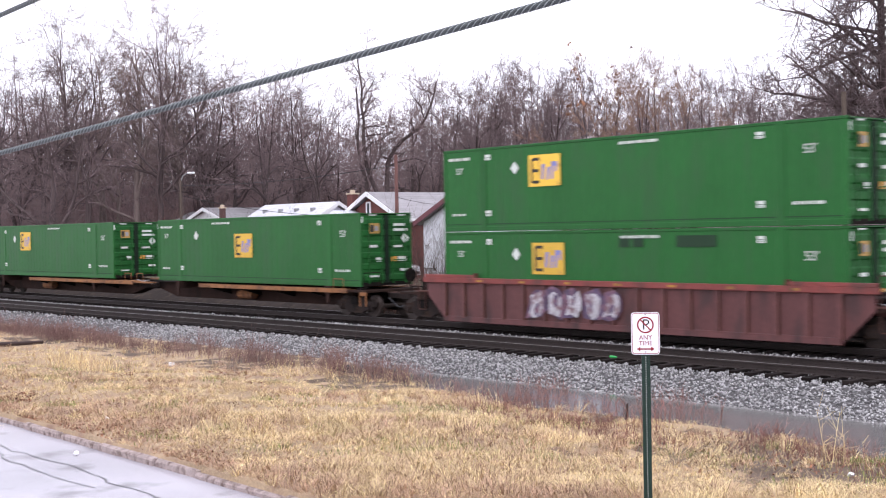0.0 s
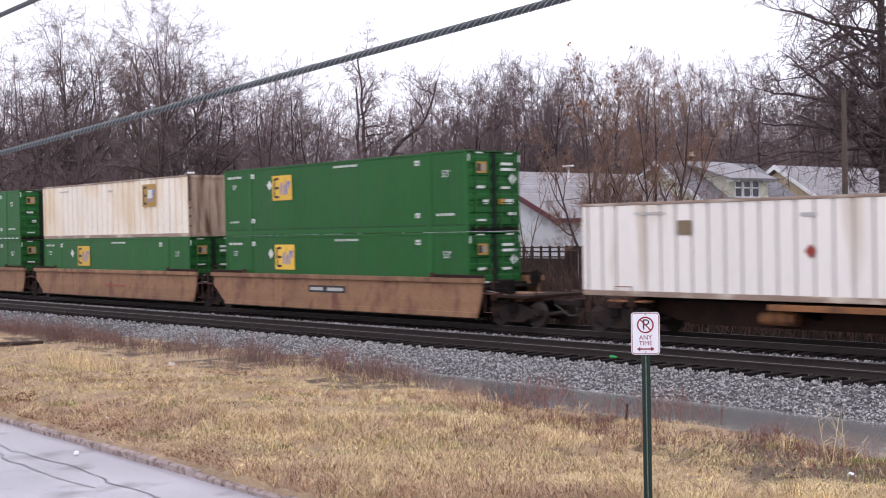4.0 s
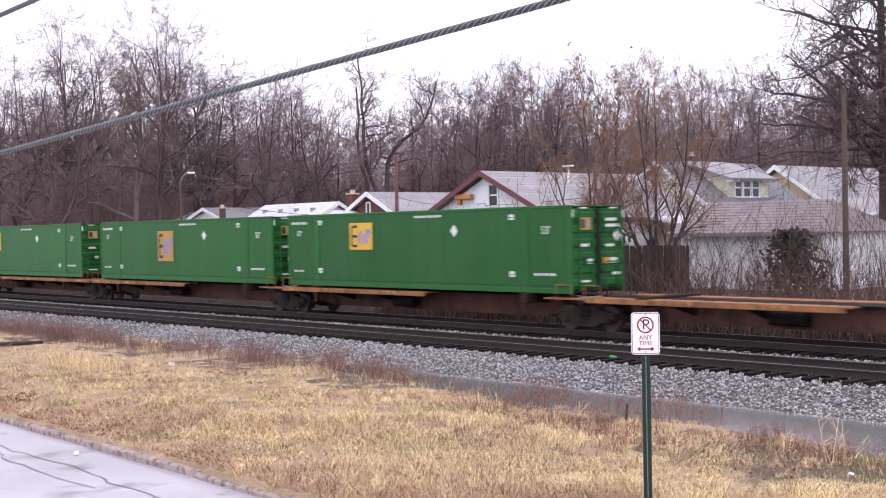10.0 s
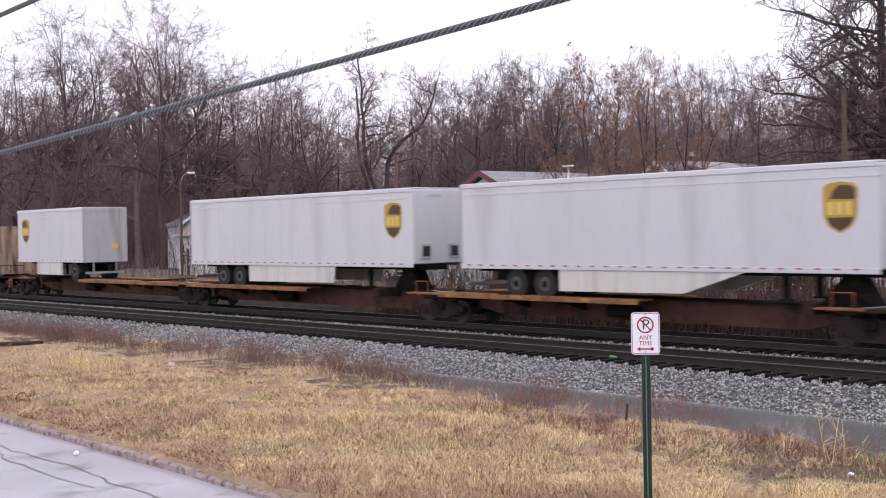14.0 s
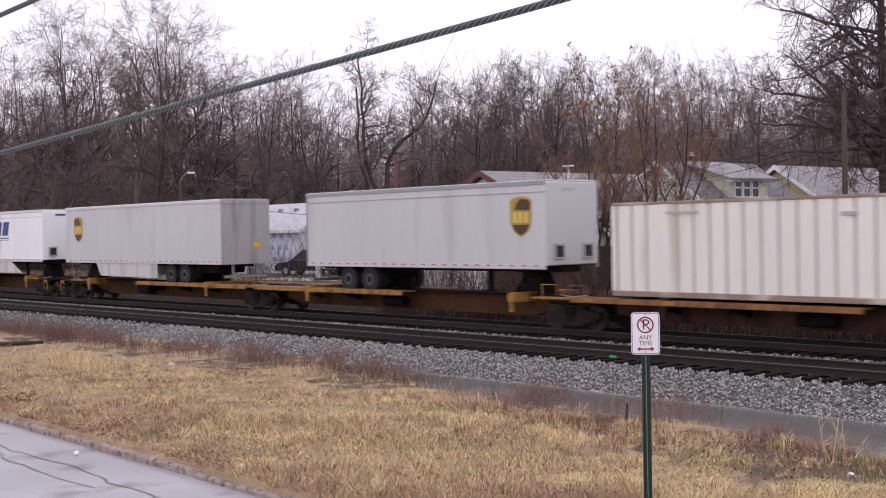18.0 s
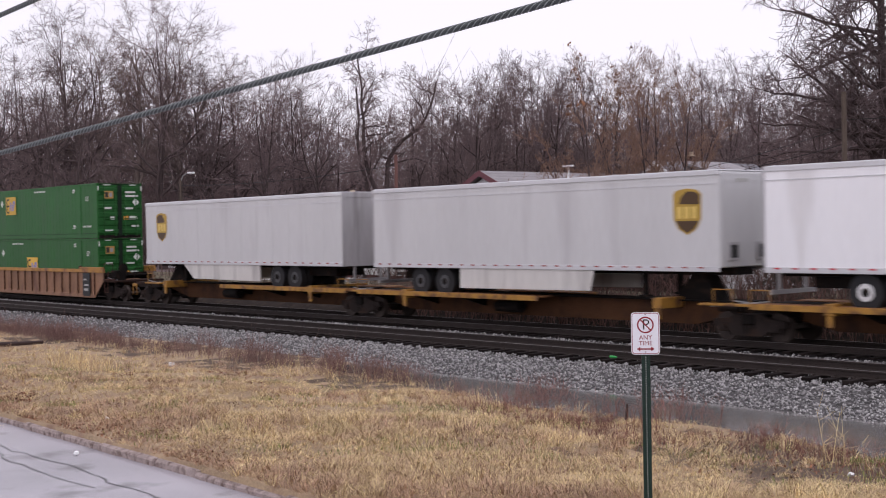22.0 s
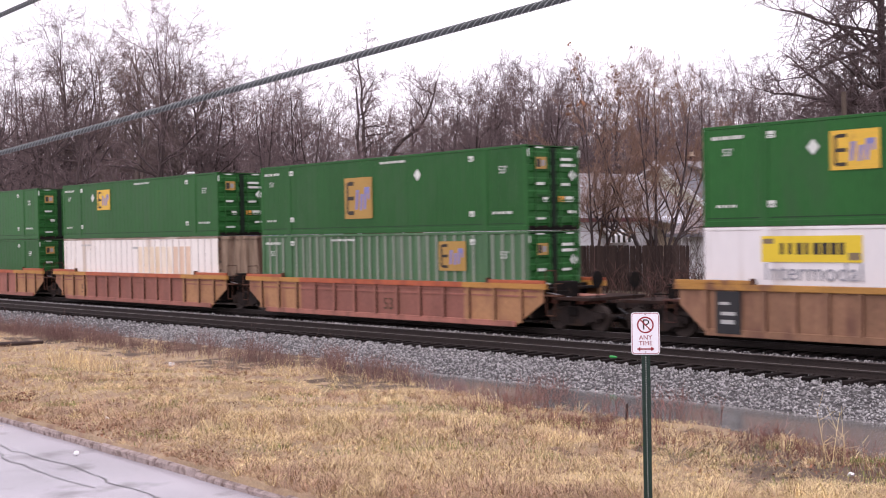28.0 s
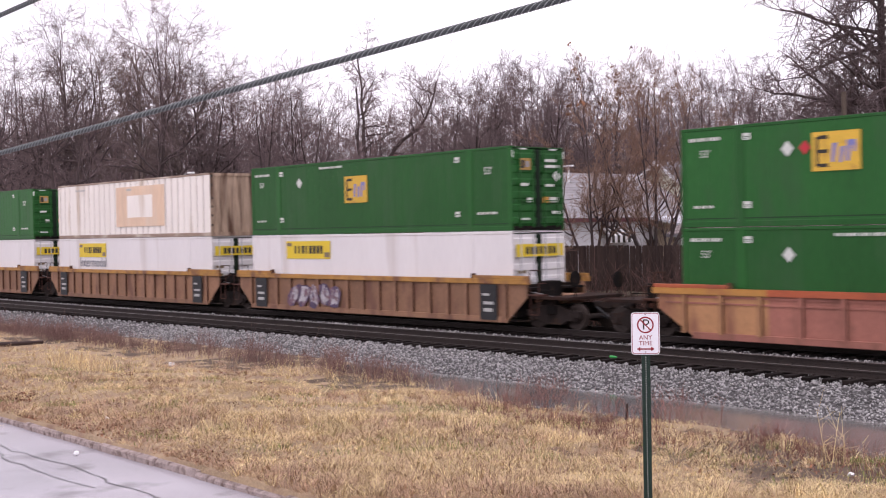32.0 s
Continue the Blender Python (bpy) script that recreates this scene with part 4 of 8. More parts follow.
sycamore = tree_meshes("tree", grow(617, [[(0, 0, 0), (-0.1, 0, 6), (-0.5, 0, 12), (-1.3, 0.3, 17), (-1.0, 0.3, 22)], [(-0.2, 0, 8), (0.6, 0.2, 11.5), (2.0, 0.3, 14.5), (3.2, 0.2, 16.2), (5.4, 0.4, 17.0)], [(-0.5, 0, 11.5), (-2.0, 0.4, 14.5), (-3.6, 0.2, 16.8), (-4.6, 0.3, 20)], [(-0.3, 0, 9), (-2.6, -0.4, 11), (-4.2, -0.2, 13.4), (-4.8, -0.5, 17)]],
                                    [(10, 0.3, 50, 0.36, 7, 0.28, 0.03), (5, 0.25, 48, 0.52, 5, 0.3, 0.02), (5, 0.2, 46, 0.62, 2, 0.28, 0.02), (4, 0.2, 44, 0.8, 1, 0.25, 0.02)], tip=0.0145, base=0.21, end=0.14))
p = out(-0.207 * 117, 117)
tree(sycamore, p, 1.04, "tall pale crooked-limbed tree above the wood", "bark_light", "pale_twig", "yard trees", FACE)
leaning = tree_meshes("tree", grow(619, [[(0, 0, 0), (0.1, 0, 7), (-0.5, 0.2, 12), (-1.6, 0.1, 19)], [(0.1, 0, 8.5), (0.9, 0.3, 13), (1.3, 0.2, 19)], [(-0.1, 0, 6), (-2.6, 0.4, 10.5), (-4.4, 0.6, 14), (-5.2, 0.4, 19)]],
                                   [(10, 0.3, 42, 0.34, 7, 0.24, 0.05), (5, 0.25, 46, 0.52, 5, 0.26, 0.04), (5, 0.2, 46, 0.62, 2, 0.26, 0.03), (4, 0.2, 44, 0.8, 1, 0.25, 0.02)], tip=0.0145, base=0.19, end=0.14))
p = out(-0.258 * 116, 116)
tree(leaning, p, 1.04, "pale slender tree with forking upright limbs", "bark_light", "pale_twig", "yard trees", FACE)


def brush(name, n, spots, h, mat, label, seed, r0=0.012):
    """A tangle of thin bare stems with side shoots."""
    r = np.random.RandomState(seed)
    x, y = spots(r, n)
    P = np.stack([x, y, ground_z(x, y) - 0.05], 1)
    H = h * r.uniform(0.4, 1.25, n)
    d = r.normal(0, 0.22, (n, 3))
    d[:, 2] = 1
    mid = P + d * H[:, None] * 0.55
    e = d + r.normal(0, 0.3, (n, 3))
    Q = mid + e * H[:, None] * 0.45
    sets = [(P, mid, np.full(n, r0), np.full(n, r0 * 0.7)), (mid, Q, np.full(n, r0 * 0.7), np.full(n, r0 * 0.35))]
    for a, b in ((P, mid), (mid, Q)):
        for t in (0.3, 0.6, 0.9):
            s = a + (b - a) * t
            g = r.normal(0, 0.24, (n, 3)) * H[:, None]
            g[:, 2] = np.abs(g[:, 2]) + 0.15 * H
            sets.append((s, s + g, np.full(n, r0 * 0.5), np.full(n, r0 * 0.25)))
    v, f = tubes(*[np.concatenate(k) for k in zip(*sets)], 3)
    me = raw_mesh(name, v, f)
    me.materials.append(M[mat])
    tagged(new(name, me), label, "brush", kind="stuff")


def strip(u0, u1, d0, d1):
    def spots(r, n):
        d = r.uniform(d0, d1, n)
        u = r.uniform(u0, u1, n) * d
        return -0.7522 * d + 0.6590 * u, 0.6590 * d + 0.7522 * u
    return spots


brush("wood_undergrowth", 3000, strip(-0.42, 0.42, 140, 215), 11.5, "thicket", "grey-brown saplings deep in the wood", 46, 0.055)
brush("wood_undergrowth", 4600, strip(-0.42, 0.42, 112, 160), 6.0, "thicket", "dark brown undergrowth along the wood's edge", 41, 0.035)
brush("trackside_brush", 700, lambda r, n: (r.uniform(-40.5, -20, n), 36.0 + np.abs(r.normal(0, 1.0, n))), 1.35, "brush_stem", "tangled brown brush between fence and railway", 42, 0.012)
brush("trackside_brush", 110, lambda r, n: (r.uniform(-31.5, -20, n), 37.0 + np.abs(r.normal(0, 2.2, n))), 3.4, "brush_stem", "tall leafless saplings in front of the garage", 43, 0.013)
brush("trackside_brush", 110, lambda r, n: (r.normal(-42.5, 1.6, n), 36.8 + np.abs(r.normal(0, 0.8, n))), 2.9, "brush_stem", "leafless shrubs before the white house", 44, 0.012)
brush("trackside_brush", 190, lambda r, n: (r.uniform(-66, -47, n), 38.5 + np.abs(r.normal(0, 1.6, n))), 2.7, "brush_stem", "leafless brush before the parked cars", 47, 0.011)
brush("trackside_brush", 420, lambda r, n: (r.uniform(-110, -48, n), 37.0 + np.abs(r.normal(0, 1.2, n))), 1.4, "brush_stem", "low bare brush beyond the railway", 45, 0.012)

brush("trackside_brush", 160, lambda r, n: (r.uniform(-30.5, -19, n), 38.5 + np.abs(r.normal(0, 2.4, n))), 2.6, "brush_stem", "dark tangled brush before the garage", 48, 0.012)
brush("trackside_brush", 700, lambda r, n: (r.uniform(-46, -19, n), 35.7 + np.abs(r.normal(0, 0.7, n))), 1.5, "red_brush", "reddish brown brush along the far bank", 49, 0.018)
brush("trackside_brush", 45, lambda r, n: (-77.5 + r.normal(0, 1.8, n), 43.6 + np.abs(r.normal(0, 0.8, n))), 3.8, "red_brush", "tall leafless shrubs before the bungalow", 50, 0.013)
# ---- houses beyond the railway ----
def window(parent, x, z, w, h, y, mullion=True, frame_mat="white_trim", glass_mat="pane"):
    """A sash window in a wall that faces -y: frame, sill, panes."""
    f = Shape().box(x - w / 2 - 0.08, x - w / 2, y - 0.06, y + 0.02, z - h / 2 - 0.08, z + h / 2 + 0.08).box(x + w / 2, x + w / 2 + 0.08, y - 0.06, y + 0.02, z - h / 2 - 0.08, z + h / 2 + 0.08)
    f.box(x - w / 2, x + w / 2, y - 0.06, y + 0.02, z + h / 2, z + h / 2 + 0.08)
    if mullion:
        f.box(x - w / 2, x + w / 2, y - 0.04, y + 0.02, z - 0.03, z + 0.03)
    fr = part("window_frame", f, frame_mat, parent)
    part("window_sill", Shape().box(x - w / 2 - 0.12, x + w / 2 + 0.12, y - 0.10, y + 0.02, z - h / 2 - 0.08, z - h / 2), frame_mat, fr)
    for z0, z1 in ((z - h / 2, z - 0.03), (z + 0.03, z + h / 2)) if mullion else ((z - h / 2, z + h / 2),):
        part("pane", Shape().box(x - w / 2, x + w / 2, y - 0.012, y - 0.004, z0, z1), glass_mat, fr)
    return fr


def laps(shape, pts, y, step=0.2):
    """Overlapping boards on a gable wall facing -y, inside the outline half width(z)."""
    z0, eave, peak, half = pts
    z = z0
    while z < peak - 0.15:
        top = min(z + step, peak - 0.05)
        w = half if top <= eave else half * (peak - top) / (peak - eave)
        if w > 0.1:
            shape.prism([(y - 0.022, z), (y, z), (y, top), (y - 0.006, top)], "x", -w, w)
        z += step
    return shape


def gable_house(name, label, at, half, length, eave, peak, wall, roof, trim, base=0.45, over=0.35, board=True):
    """A house whose gable faces -y locally, ridge along +y. Heights are above rail level. Its origin is below the gable peak."""
    h = thing(name, label, "house", "houses beyond the railway", at)
    rise = (peak - eave) / (half + over)
    wpk = eave + rise * half
    body = Shape().prism([(-half, base - 0.3), (half, base - 0.3), (half, eave - 0.02), (0, wpk - 0.12), (-half, eave - 0.02)], "y", 0.0, length)
    part("wall", body, wall, h)
    if board:
        part("siding", laps(Shape(), (base, eave, wpk - 0.12, half), -0.002), wall, h)
        for s in (-1, 1):
            sides = Shape()
            z = base
            while z < eave - 0.2:
                sides.prism([(s * half, z), (s * (half + 0.022), z), (s * (half + 0.006), z + 0.2), (s * half, z + 0.2)], "y", 0.0, length)
                z += 0.2
            part("siding", sides, wall, h)
    for s in (-1, 1):
        x1, x0 = s * (half + over), 0.0
        t = 0.16
        pts = [(x0, peak), (x1, eave), (x1, eave - t), (x0, peak - t)]
        sl = Shape().prism(pts, "y", -over, length + over)
        slab = part("roof_slope", sl, roof, h)
        part("rake_board", Shape().prism([(x0, peak + 0.02), (x1 + s * 0.02, eave + 0.02), (x1 + s * 0.02, eave - 0.24), (x0, peak - 0.26)], "y", -over - 0.05, -over - 0.004), trim, h)
        part("fascia", Shape().box(min(x1, x1 + s * 0.04), max(x1, x1 + s * 0.04), -over, length + over, eave - 0.2, eave - 0.01), trim, h)
        n = int((half + over) / 0.28)
        for k in range(n):
            a, b = k / n, (k + 1) / n
            za, zb = peak + (eave - peak) * a, peak + (eave - peak) * b
            part("shingle_course", Shape().prism([(x1 * a, za + 0.004), (x1 * b, zb + 0.013), (x1 * b, zb - 0.01), (x1 * a, za - 0.01)], "y", -over + 0.01, length + over - 0.01), roof, slab)
    return h


def chimney(parent, x, y, z0, z1, s=0.5, mat="brick"):
    c = part("chimney", Shape().box(x - s / 2, x + s / 2, y - s / 2, y + s / 2, z0, z1), mat, parent)
    part("chimney_cap", Shape().box(x - s / 2 - 0.06, x + s / 2 + 0.06, y - s / 2 - 0.06, y + s / 2 + 0.06, z1, z1 + 0.08).box(x - 0.11, x + 0.11, y - 0.11, y + 0.11, z1 + 0.08, z1 + 0.28), "tan", c)


# white bungalow with maroon rake boards
h = gable_house("house", "white sided bungalow with maroon rake boards and grey roof", pose(-44.54, 41.8, 0), 4.65, 11.0, 3.80, 6.19, "siding", "shingle", "maroon_trim")
window(h, 0.62, 5.0, 0.55, 0.95, -0.02, True, "white_trim")
for x in (-1.6, 0.25, 2.15):
    window(h, x, 2.6, 0.6, 1.15, -0.02, glass_mat="pale_pane")
part("gable_vent", Shape().box(-1.95, -0.75, -0.30, -0.05, 4.86, 5.10, 0.02).box(-1.85, -1.6, -0.2, -0.05, 4.6, 4.9), "vent_orange", h, "orange-brown wooden bracket")
part("vent_pipe", Shape().tube((1.2, 4.6, 5.3), (1.2, 4.6, 6.45), 0.06).box(0.85, 1.55, 4.5, 4.7, 6.42, 6.5, 0.02), "white_trim", h, "white roof vent")
aw = Shape()
for k in range(10):
    if k % 2 == 0:
        aw.prism([(4.68, 3.42), (5.25, 2.95), (5.25, 2.62), (5.22, 2.62), (5.22, 2.93), (4.68, 3.38)], "y", 3.0 + k * 0.19, 3.19 + k * 0.19)
awn = part("awning", aw, "white_trim", h, "awning of black and white metal slats")
aw = Shape()
for k in range(10):
    if k % 2 == 1:
        aw.prism([(4.68, 3.42), (5.25, 2.95), (5.25, 2.62), (5.22, 2.62), (5.22, 2.93), (4.68, 3.38)], "y", 3.0 + k * 0.19, 3.19 + k * 0.19)
part("dark_slats", aw, "mark_black", awn)
part("door", Shape().box(4.66, 4.70, 6.4, 7.3, 0.6, 2.7), "mark_brown", h)
por = part("porch_roof", Shape().prism([(2.3, 4.36), (7.0, 3.46), (7.0, 3.34), (2.3, 4.22)], "y", 6.2, 14.6), "shingle_white", h, "pale low porch roof")
for y in (6.5, 8.9, 11.5, 14.2):
    part("post", Shape().box(6.75, 6.9, y - 0.07, y + 0.07, 0.3, 3.35, 0.01), "white_trim", h)
part("porch_wall", Shape().box(3.4, 5.6, 7.2, 7.35, 0.3, 3.62), "tan", h)

# cream house with front gable, shed dormer and white porch roof
h = gable_house("house", "cream clapboard house with front gable and grey roof", pose(-46.14, 57.0, 0), 3.35, 9.0, 4.45, 7.10, "cream", "shingle_dark", "white_trim")
window(h, 1.3, 4.55, 0.62, 0.95, -0.02, True)
dm = part("dormer", Shape().prism([(0.3, 6.7), (3.03, 4.75), (3.03, 6.02), (0.3, 6.85)], "y", 2.4, 6.25), "cream", h, "shed dormer with three sash windows")
lp = Shape()
for k in range(6):
    z = 4.93 + 0.19 * k
    lp.prism([(3.03, z), (3.052, z), (3.036, z + 0.19), (3.03, z + 0.19)], "y", 2.4, 6.25)
    lp.prism([(2.378, z), (2.4, z), (2.4, z + 0.19), (2.394, z + 0.19)], "x", (7.10 - z) / 0.716 - 0.05, 3.04)
part("dormer_siding", lp, "cream", dm)
part("dormer_roof", Shape().prism([(-0.1, 7.16), (3.5, 6.02), (3.5, 5.92), (-0.1, 7.02)], "y", 1.95, 6.7), "shingle", dm)
for k in range(8):
    part("rafter_tail", Shape().box(3.04, 3.48, 2.15 + k * 0.6, 2.25 + k * 0.6, 5.80, 5.93), "white_trim", dm)
part("dormer_fascia", Shape().box(3.5, 3.53, 1.95, 6.7, 5.90, 6.0), "shingle_dark", dm)
for y in (2.95, 3.78, 4.61):
    fr = part("window_frame", Shape().box(3.04, 3.10, y - 0.09, y, 4.98, 6.0).box(3.04, 3.10, y + 0.6, y + 0.69, 4.98, 6.0).box(3.04, 3.10, y, y + 0.6, 5.90, 6.0).box(3.04, 3.09, y, y + 0.6, 5.44, 5.52), "white_trim", dm)
    part("window_sill", Shape().box(3.04, 3.14, y - 0.12, y + 0.72, 4.90, 4.98), "white_trim", fr)
    for z in (4.98, 5.52):
        part("pane", Shape().box(3.045, 3.06, y, y + 0.6, z, z + (0.46 if z < 5 else 0.38)), "pane", fr)
chimney(h, -0.3, 3.4, 6.4, 7.45, 0.5, "old_brick")
# tan house
h = gable_house("house", "tan sided house with long grey roof", pose(-46.19, 68.8, 0), 4.2, 12.3, 3.99, 7.08, "tan", "shingle", "white_trim")
window(h, -0.4, 5.3, 0.7, 0.95, -0.02)

# red brick house with white trim
h = gable_house("house", "red brick house with white-trimmed gable and grey roof", pose(-61.6, 48.1, 0), 2.95, 10.0, 4.15, 5.82, "brick", "shingle", "white_trim", board=False)
window(h, -0.2, 4.75, 0.28, 0.75, -0.02, False)
window(h, -1.3, 2.4, 0.8, 1.3, -0.02)
window(h, 1.4, 2.4, 0.8, 1.3, -0.02)
chimney(h, -2.5, 0.5, 4.1, 5.75, 0.5, "brick")
part("downpipe", Shape().tube((3.35, -0.2, 0.4), (3.35, -0.2, 4.0), 0.06), "white_trim", h, "white rain pipe")
pg = thing("porch", "white-trimmed front porch with square columns", "porch", "", pose(-63.2, 46.6, 0))
for s in (-1, 1):
    part("roof_slope", Shape().prism([(0, 4.72), (s * 2.56, 3.62), (s * 2.56, 3.5), (0, 4.58)], "y", -0.2, 3.4), "shingle_white", pg)
    part("rake_board", Shape().prism([(0, 4.74), (s * 2.58, 3.64), (s * 2.58, 3.44), (0, 4.52)], "y", -0.26, -0.204), "white_trim", pg)
    part("column", Shape().box(s * 2.2 - 0.11, s * 2.2 + 0.11, 0.0, 0.22, 0.3, 3.45, 0.015), "white_trim", pg)
part("pediment", Shape().prism([(-2.3, 3.5), (2.3, 3.5), (0, 4.5)], "y", -0.1, 0.0), "siding", pg)
part("beam", Shape().box(-2.4, 2.4, 0.0, 0.2, 3.3, 3.52), "white_trim", pg)
part("back_wall", Shape().box(-2.3, 2.3, 2.6, 2.8, 0.3, 3.4), "siding", pg)
window(pg, -0.3, 2.2, 1.2, 1.3, 2.57)
part("railing", Shape().box(-2.1, 2.1, 0.06, 0.12, 1.1, 1.2).box(-2.1, 2.1, 0.06, 0.12, 0.5, 0.56), "white_trim", pg)

# unfinished house in building wrap
h = gable_house("house", "unfinished house covered in white building wrap, pale roof", pose(-74.3, 54.8, 0, 0, 0, 90), 3.25, 9.0, 3.60, 5.61, "wrap", "shingle_white", "white_trim", board=False)
window(h, -1.6, 2.5, 0.9, 1.6, -0.02)
for r in range(3):
    for k in range(8):
        z, y = 1.35 + 0.85 * r, 1.1 + 0.95 * k + 0.3 * (r % 2)
        part("wrap_print", Shape().box(-3.262, -3.252, y, y + 0.5, z, z + 0.10).box(-3.262, -3.252, y + 0.08, y + 0.42, z + 0.16, z + 0.26), "mark_blue", h)
for k in range(4):
    part("roof_vent", Shape().box(-1.25, -0.95, 1.2 + 2.1 * k, 1.55 + 2.1 * k, 4.85, 5.22, 0.03), "metal_grey", h)

# small grey house and pinkish-roofed bungalow, far along the street
h = gable_house("house", "small white house with grey roof", pose(-92.9, 55.0, 0), 3.5, 8.0, 4.35, 5.65, "siding", "shingle", "white_trim", board=False)
part("side_roof", Shape().prism([(1.0, 4.2), (4.0, 5.5), (7.0, 4.2)], "x", -9.5, 0.0), "shingle", h)
part("side_wall", Shape().box(-9.2, 0, 1.4, 6.6, 0.2, 4.25), "siding", h)
h = thing("house", "white bungalow with faded pinkish-brown hip roof", "house", "houses beyond the railway", pose(-80.7, 48.3, 0))
part("wall", Shape().box(-2.0, 2.0, -1.75, 1.75, 0.2, 3.35), "siding", h)
roof = Shape().add([(-2.35, -2.1, 3.3), (2.35, -2.1, 3.3), (2.35, 2.1, 3.3), (-2.35, 2.1, 3.3), (-0.9, 0, 4.45), (0.9, 0, 4.45)], [(0, 1, 5, 4), (1, 2, 5), (2, 3, 4, 5), (3, 0, 4), (3, 2, 1, 0)])
part("roof", roof, "shingle_pink", h)
for x in (-1.35, 0.1, 1.3):
    window(h, x, 2.0, 0.7, 1.4, -1.77, True)
part("door", Shape().box(-0.75, -0.4, -1.79, -1.75, 0.45, 2.4), "mark_brown", h)
chimney(h, -0.6, 1.2, 3.6, 5.3, 0.34, "old_brick")

# garage of white boards with a brown-grey hip roof
h = thing("garage", "white boarded garage with brown-grey hip roof", "garage", "", pose(-37.12, 47.17, 0))
part("wall", Shape().box(0.25, 7.6, 0.0, 5.6, 0.2, 3.0), "siding", h)
bd = Shape()
for k in range(24):
    bd.box(0.26 + 0.305 * k, 0.26 + 0.305 * k + 0.285, -0.025, -0.002, 0.25, 2.98)
part("board_cladding", bd, "siding", h)
roof = Shape().add([(-0.3, -0.5, 2.98), (8.1, -0.5, 2.98), (8.1, 6.1, 2.98), (-0.3, 6.1, 2.98), (-0.35, 2.8, 4.42), (6.4, 2.8, 4.42)], [(0, 1, 5, 4), (1, 2, 5), (2, 3, 4, 5), (3, 0, 4), (3, 2, 1, 0)])
rf = part("roof", roof, "shingle_brown", h)
for k in range(11):
    a, b = k / 11, (k + 1) / 11
    za, zb = 2.98 + 1.44 * a, 2.98 + 1.44 * b
    row = Shape().add([(-0.3 - 0.05 * a, -0.5 + 3.3 * a, za + 0.03), (8.1 - 1.7 * a, -0.5 + 3.3 * a, za + 0.03), (8.1 - 1.7 * b, -0.5 + 3.3 * b, zb + 0.008), (-0.3 - 0.05 * b, -0.5 + 3.3 * b, zb + 0.008), (-0.3 - 0.05 * a, -0.5 + 3.3 * a, za), (8.1 - 1.7 * a, -0.5 + 3.3 * a, za)], [(0, 1, 2, 3), (4, 5, 1, 0)])
    part("shingle_course", row, "shingle_brown", rf)
part("fascia", Shape().box(-0.32, 8.12, -0.54, -0.505, 2.84, 2.98), "shingle_dark", h)
for x in (0.9, 3.4, 5.9):
    part("rafter_tail", Shape().box(x, x + 0.12, -0.53, 0.0, 2.78, 2.9), "white_trim", h)

# board fence along the white house
fence = thing("fence", "weathered dark board fence", "fence", "", pose(0, 38.1, 0))
rnd = random.Random(12)
plank = once("fence_board", lambda: Shape().prism([(-0.07, 0.2), (0.07, 0.2), (0.07, 1.92), (0.04, 2.0), (-0.04, 2.0), (-0.07, 1.92)], "y", -0.012, 0.012).mesh("fence_board"))
for k in range(42):
    x = -35.8 + 0.152 * k
    part("fence_board", plank, "fence", fence, at=pose(x, rnd.uniform(-0.006, 0.006), 0.62 + rnd.uniform(-0.02, 0.02), 0, rnd.uniform(-0.6, 0.6), 0))
part("board_panel", Shape().box(-40.2, -35.9, 0.0, 0.03, 0.5, 2.1), "fence", fence)
fr = Shape()
for k in range(9):
    fr.box(-40.1 + 0.52 * k, -40.02 + 0.52 * k, 0.2, 0.28, 0.4, 2.62)
for z in (2.12, 2.34, 2.52):
    fr.box(-40.2, -35.9, 0.21, 0.25, z, z + 0.06)
rl = thing("deck_railing", "dark wooden deck railing behind the fence", "railing", "", pose(0, 38.1, 0))
part("rails_and_posts", fr, "fence", rl)


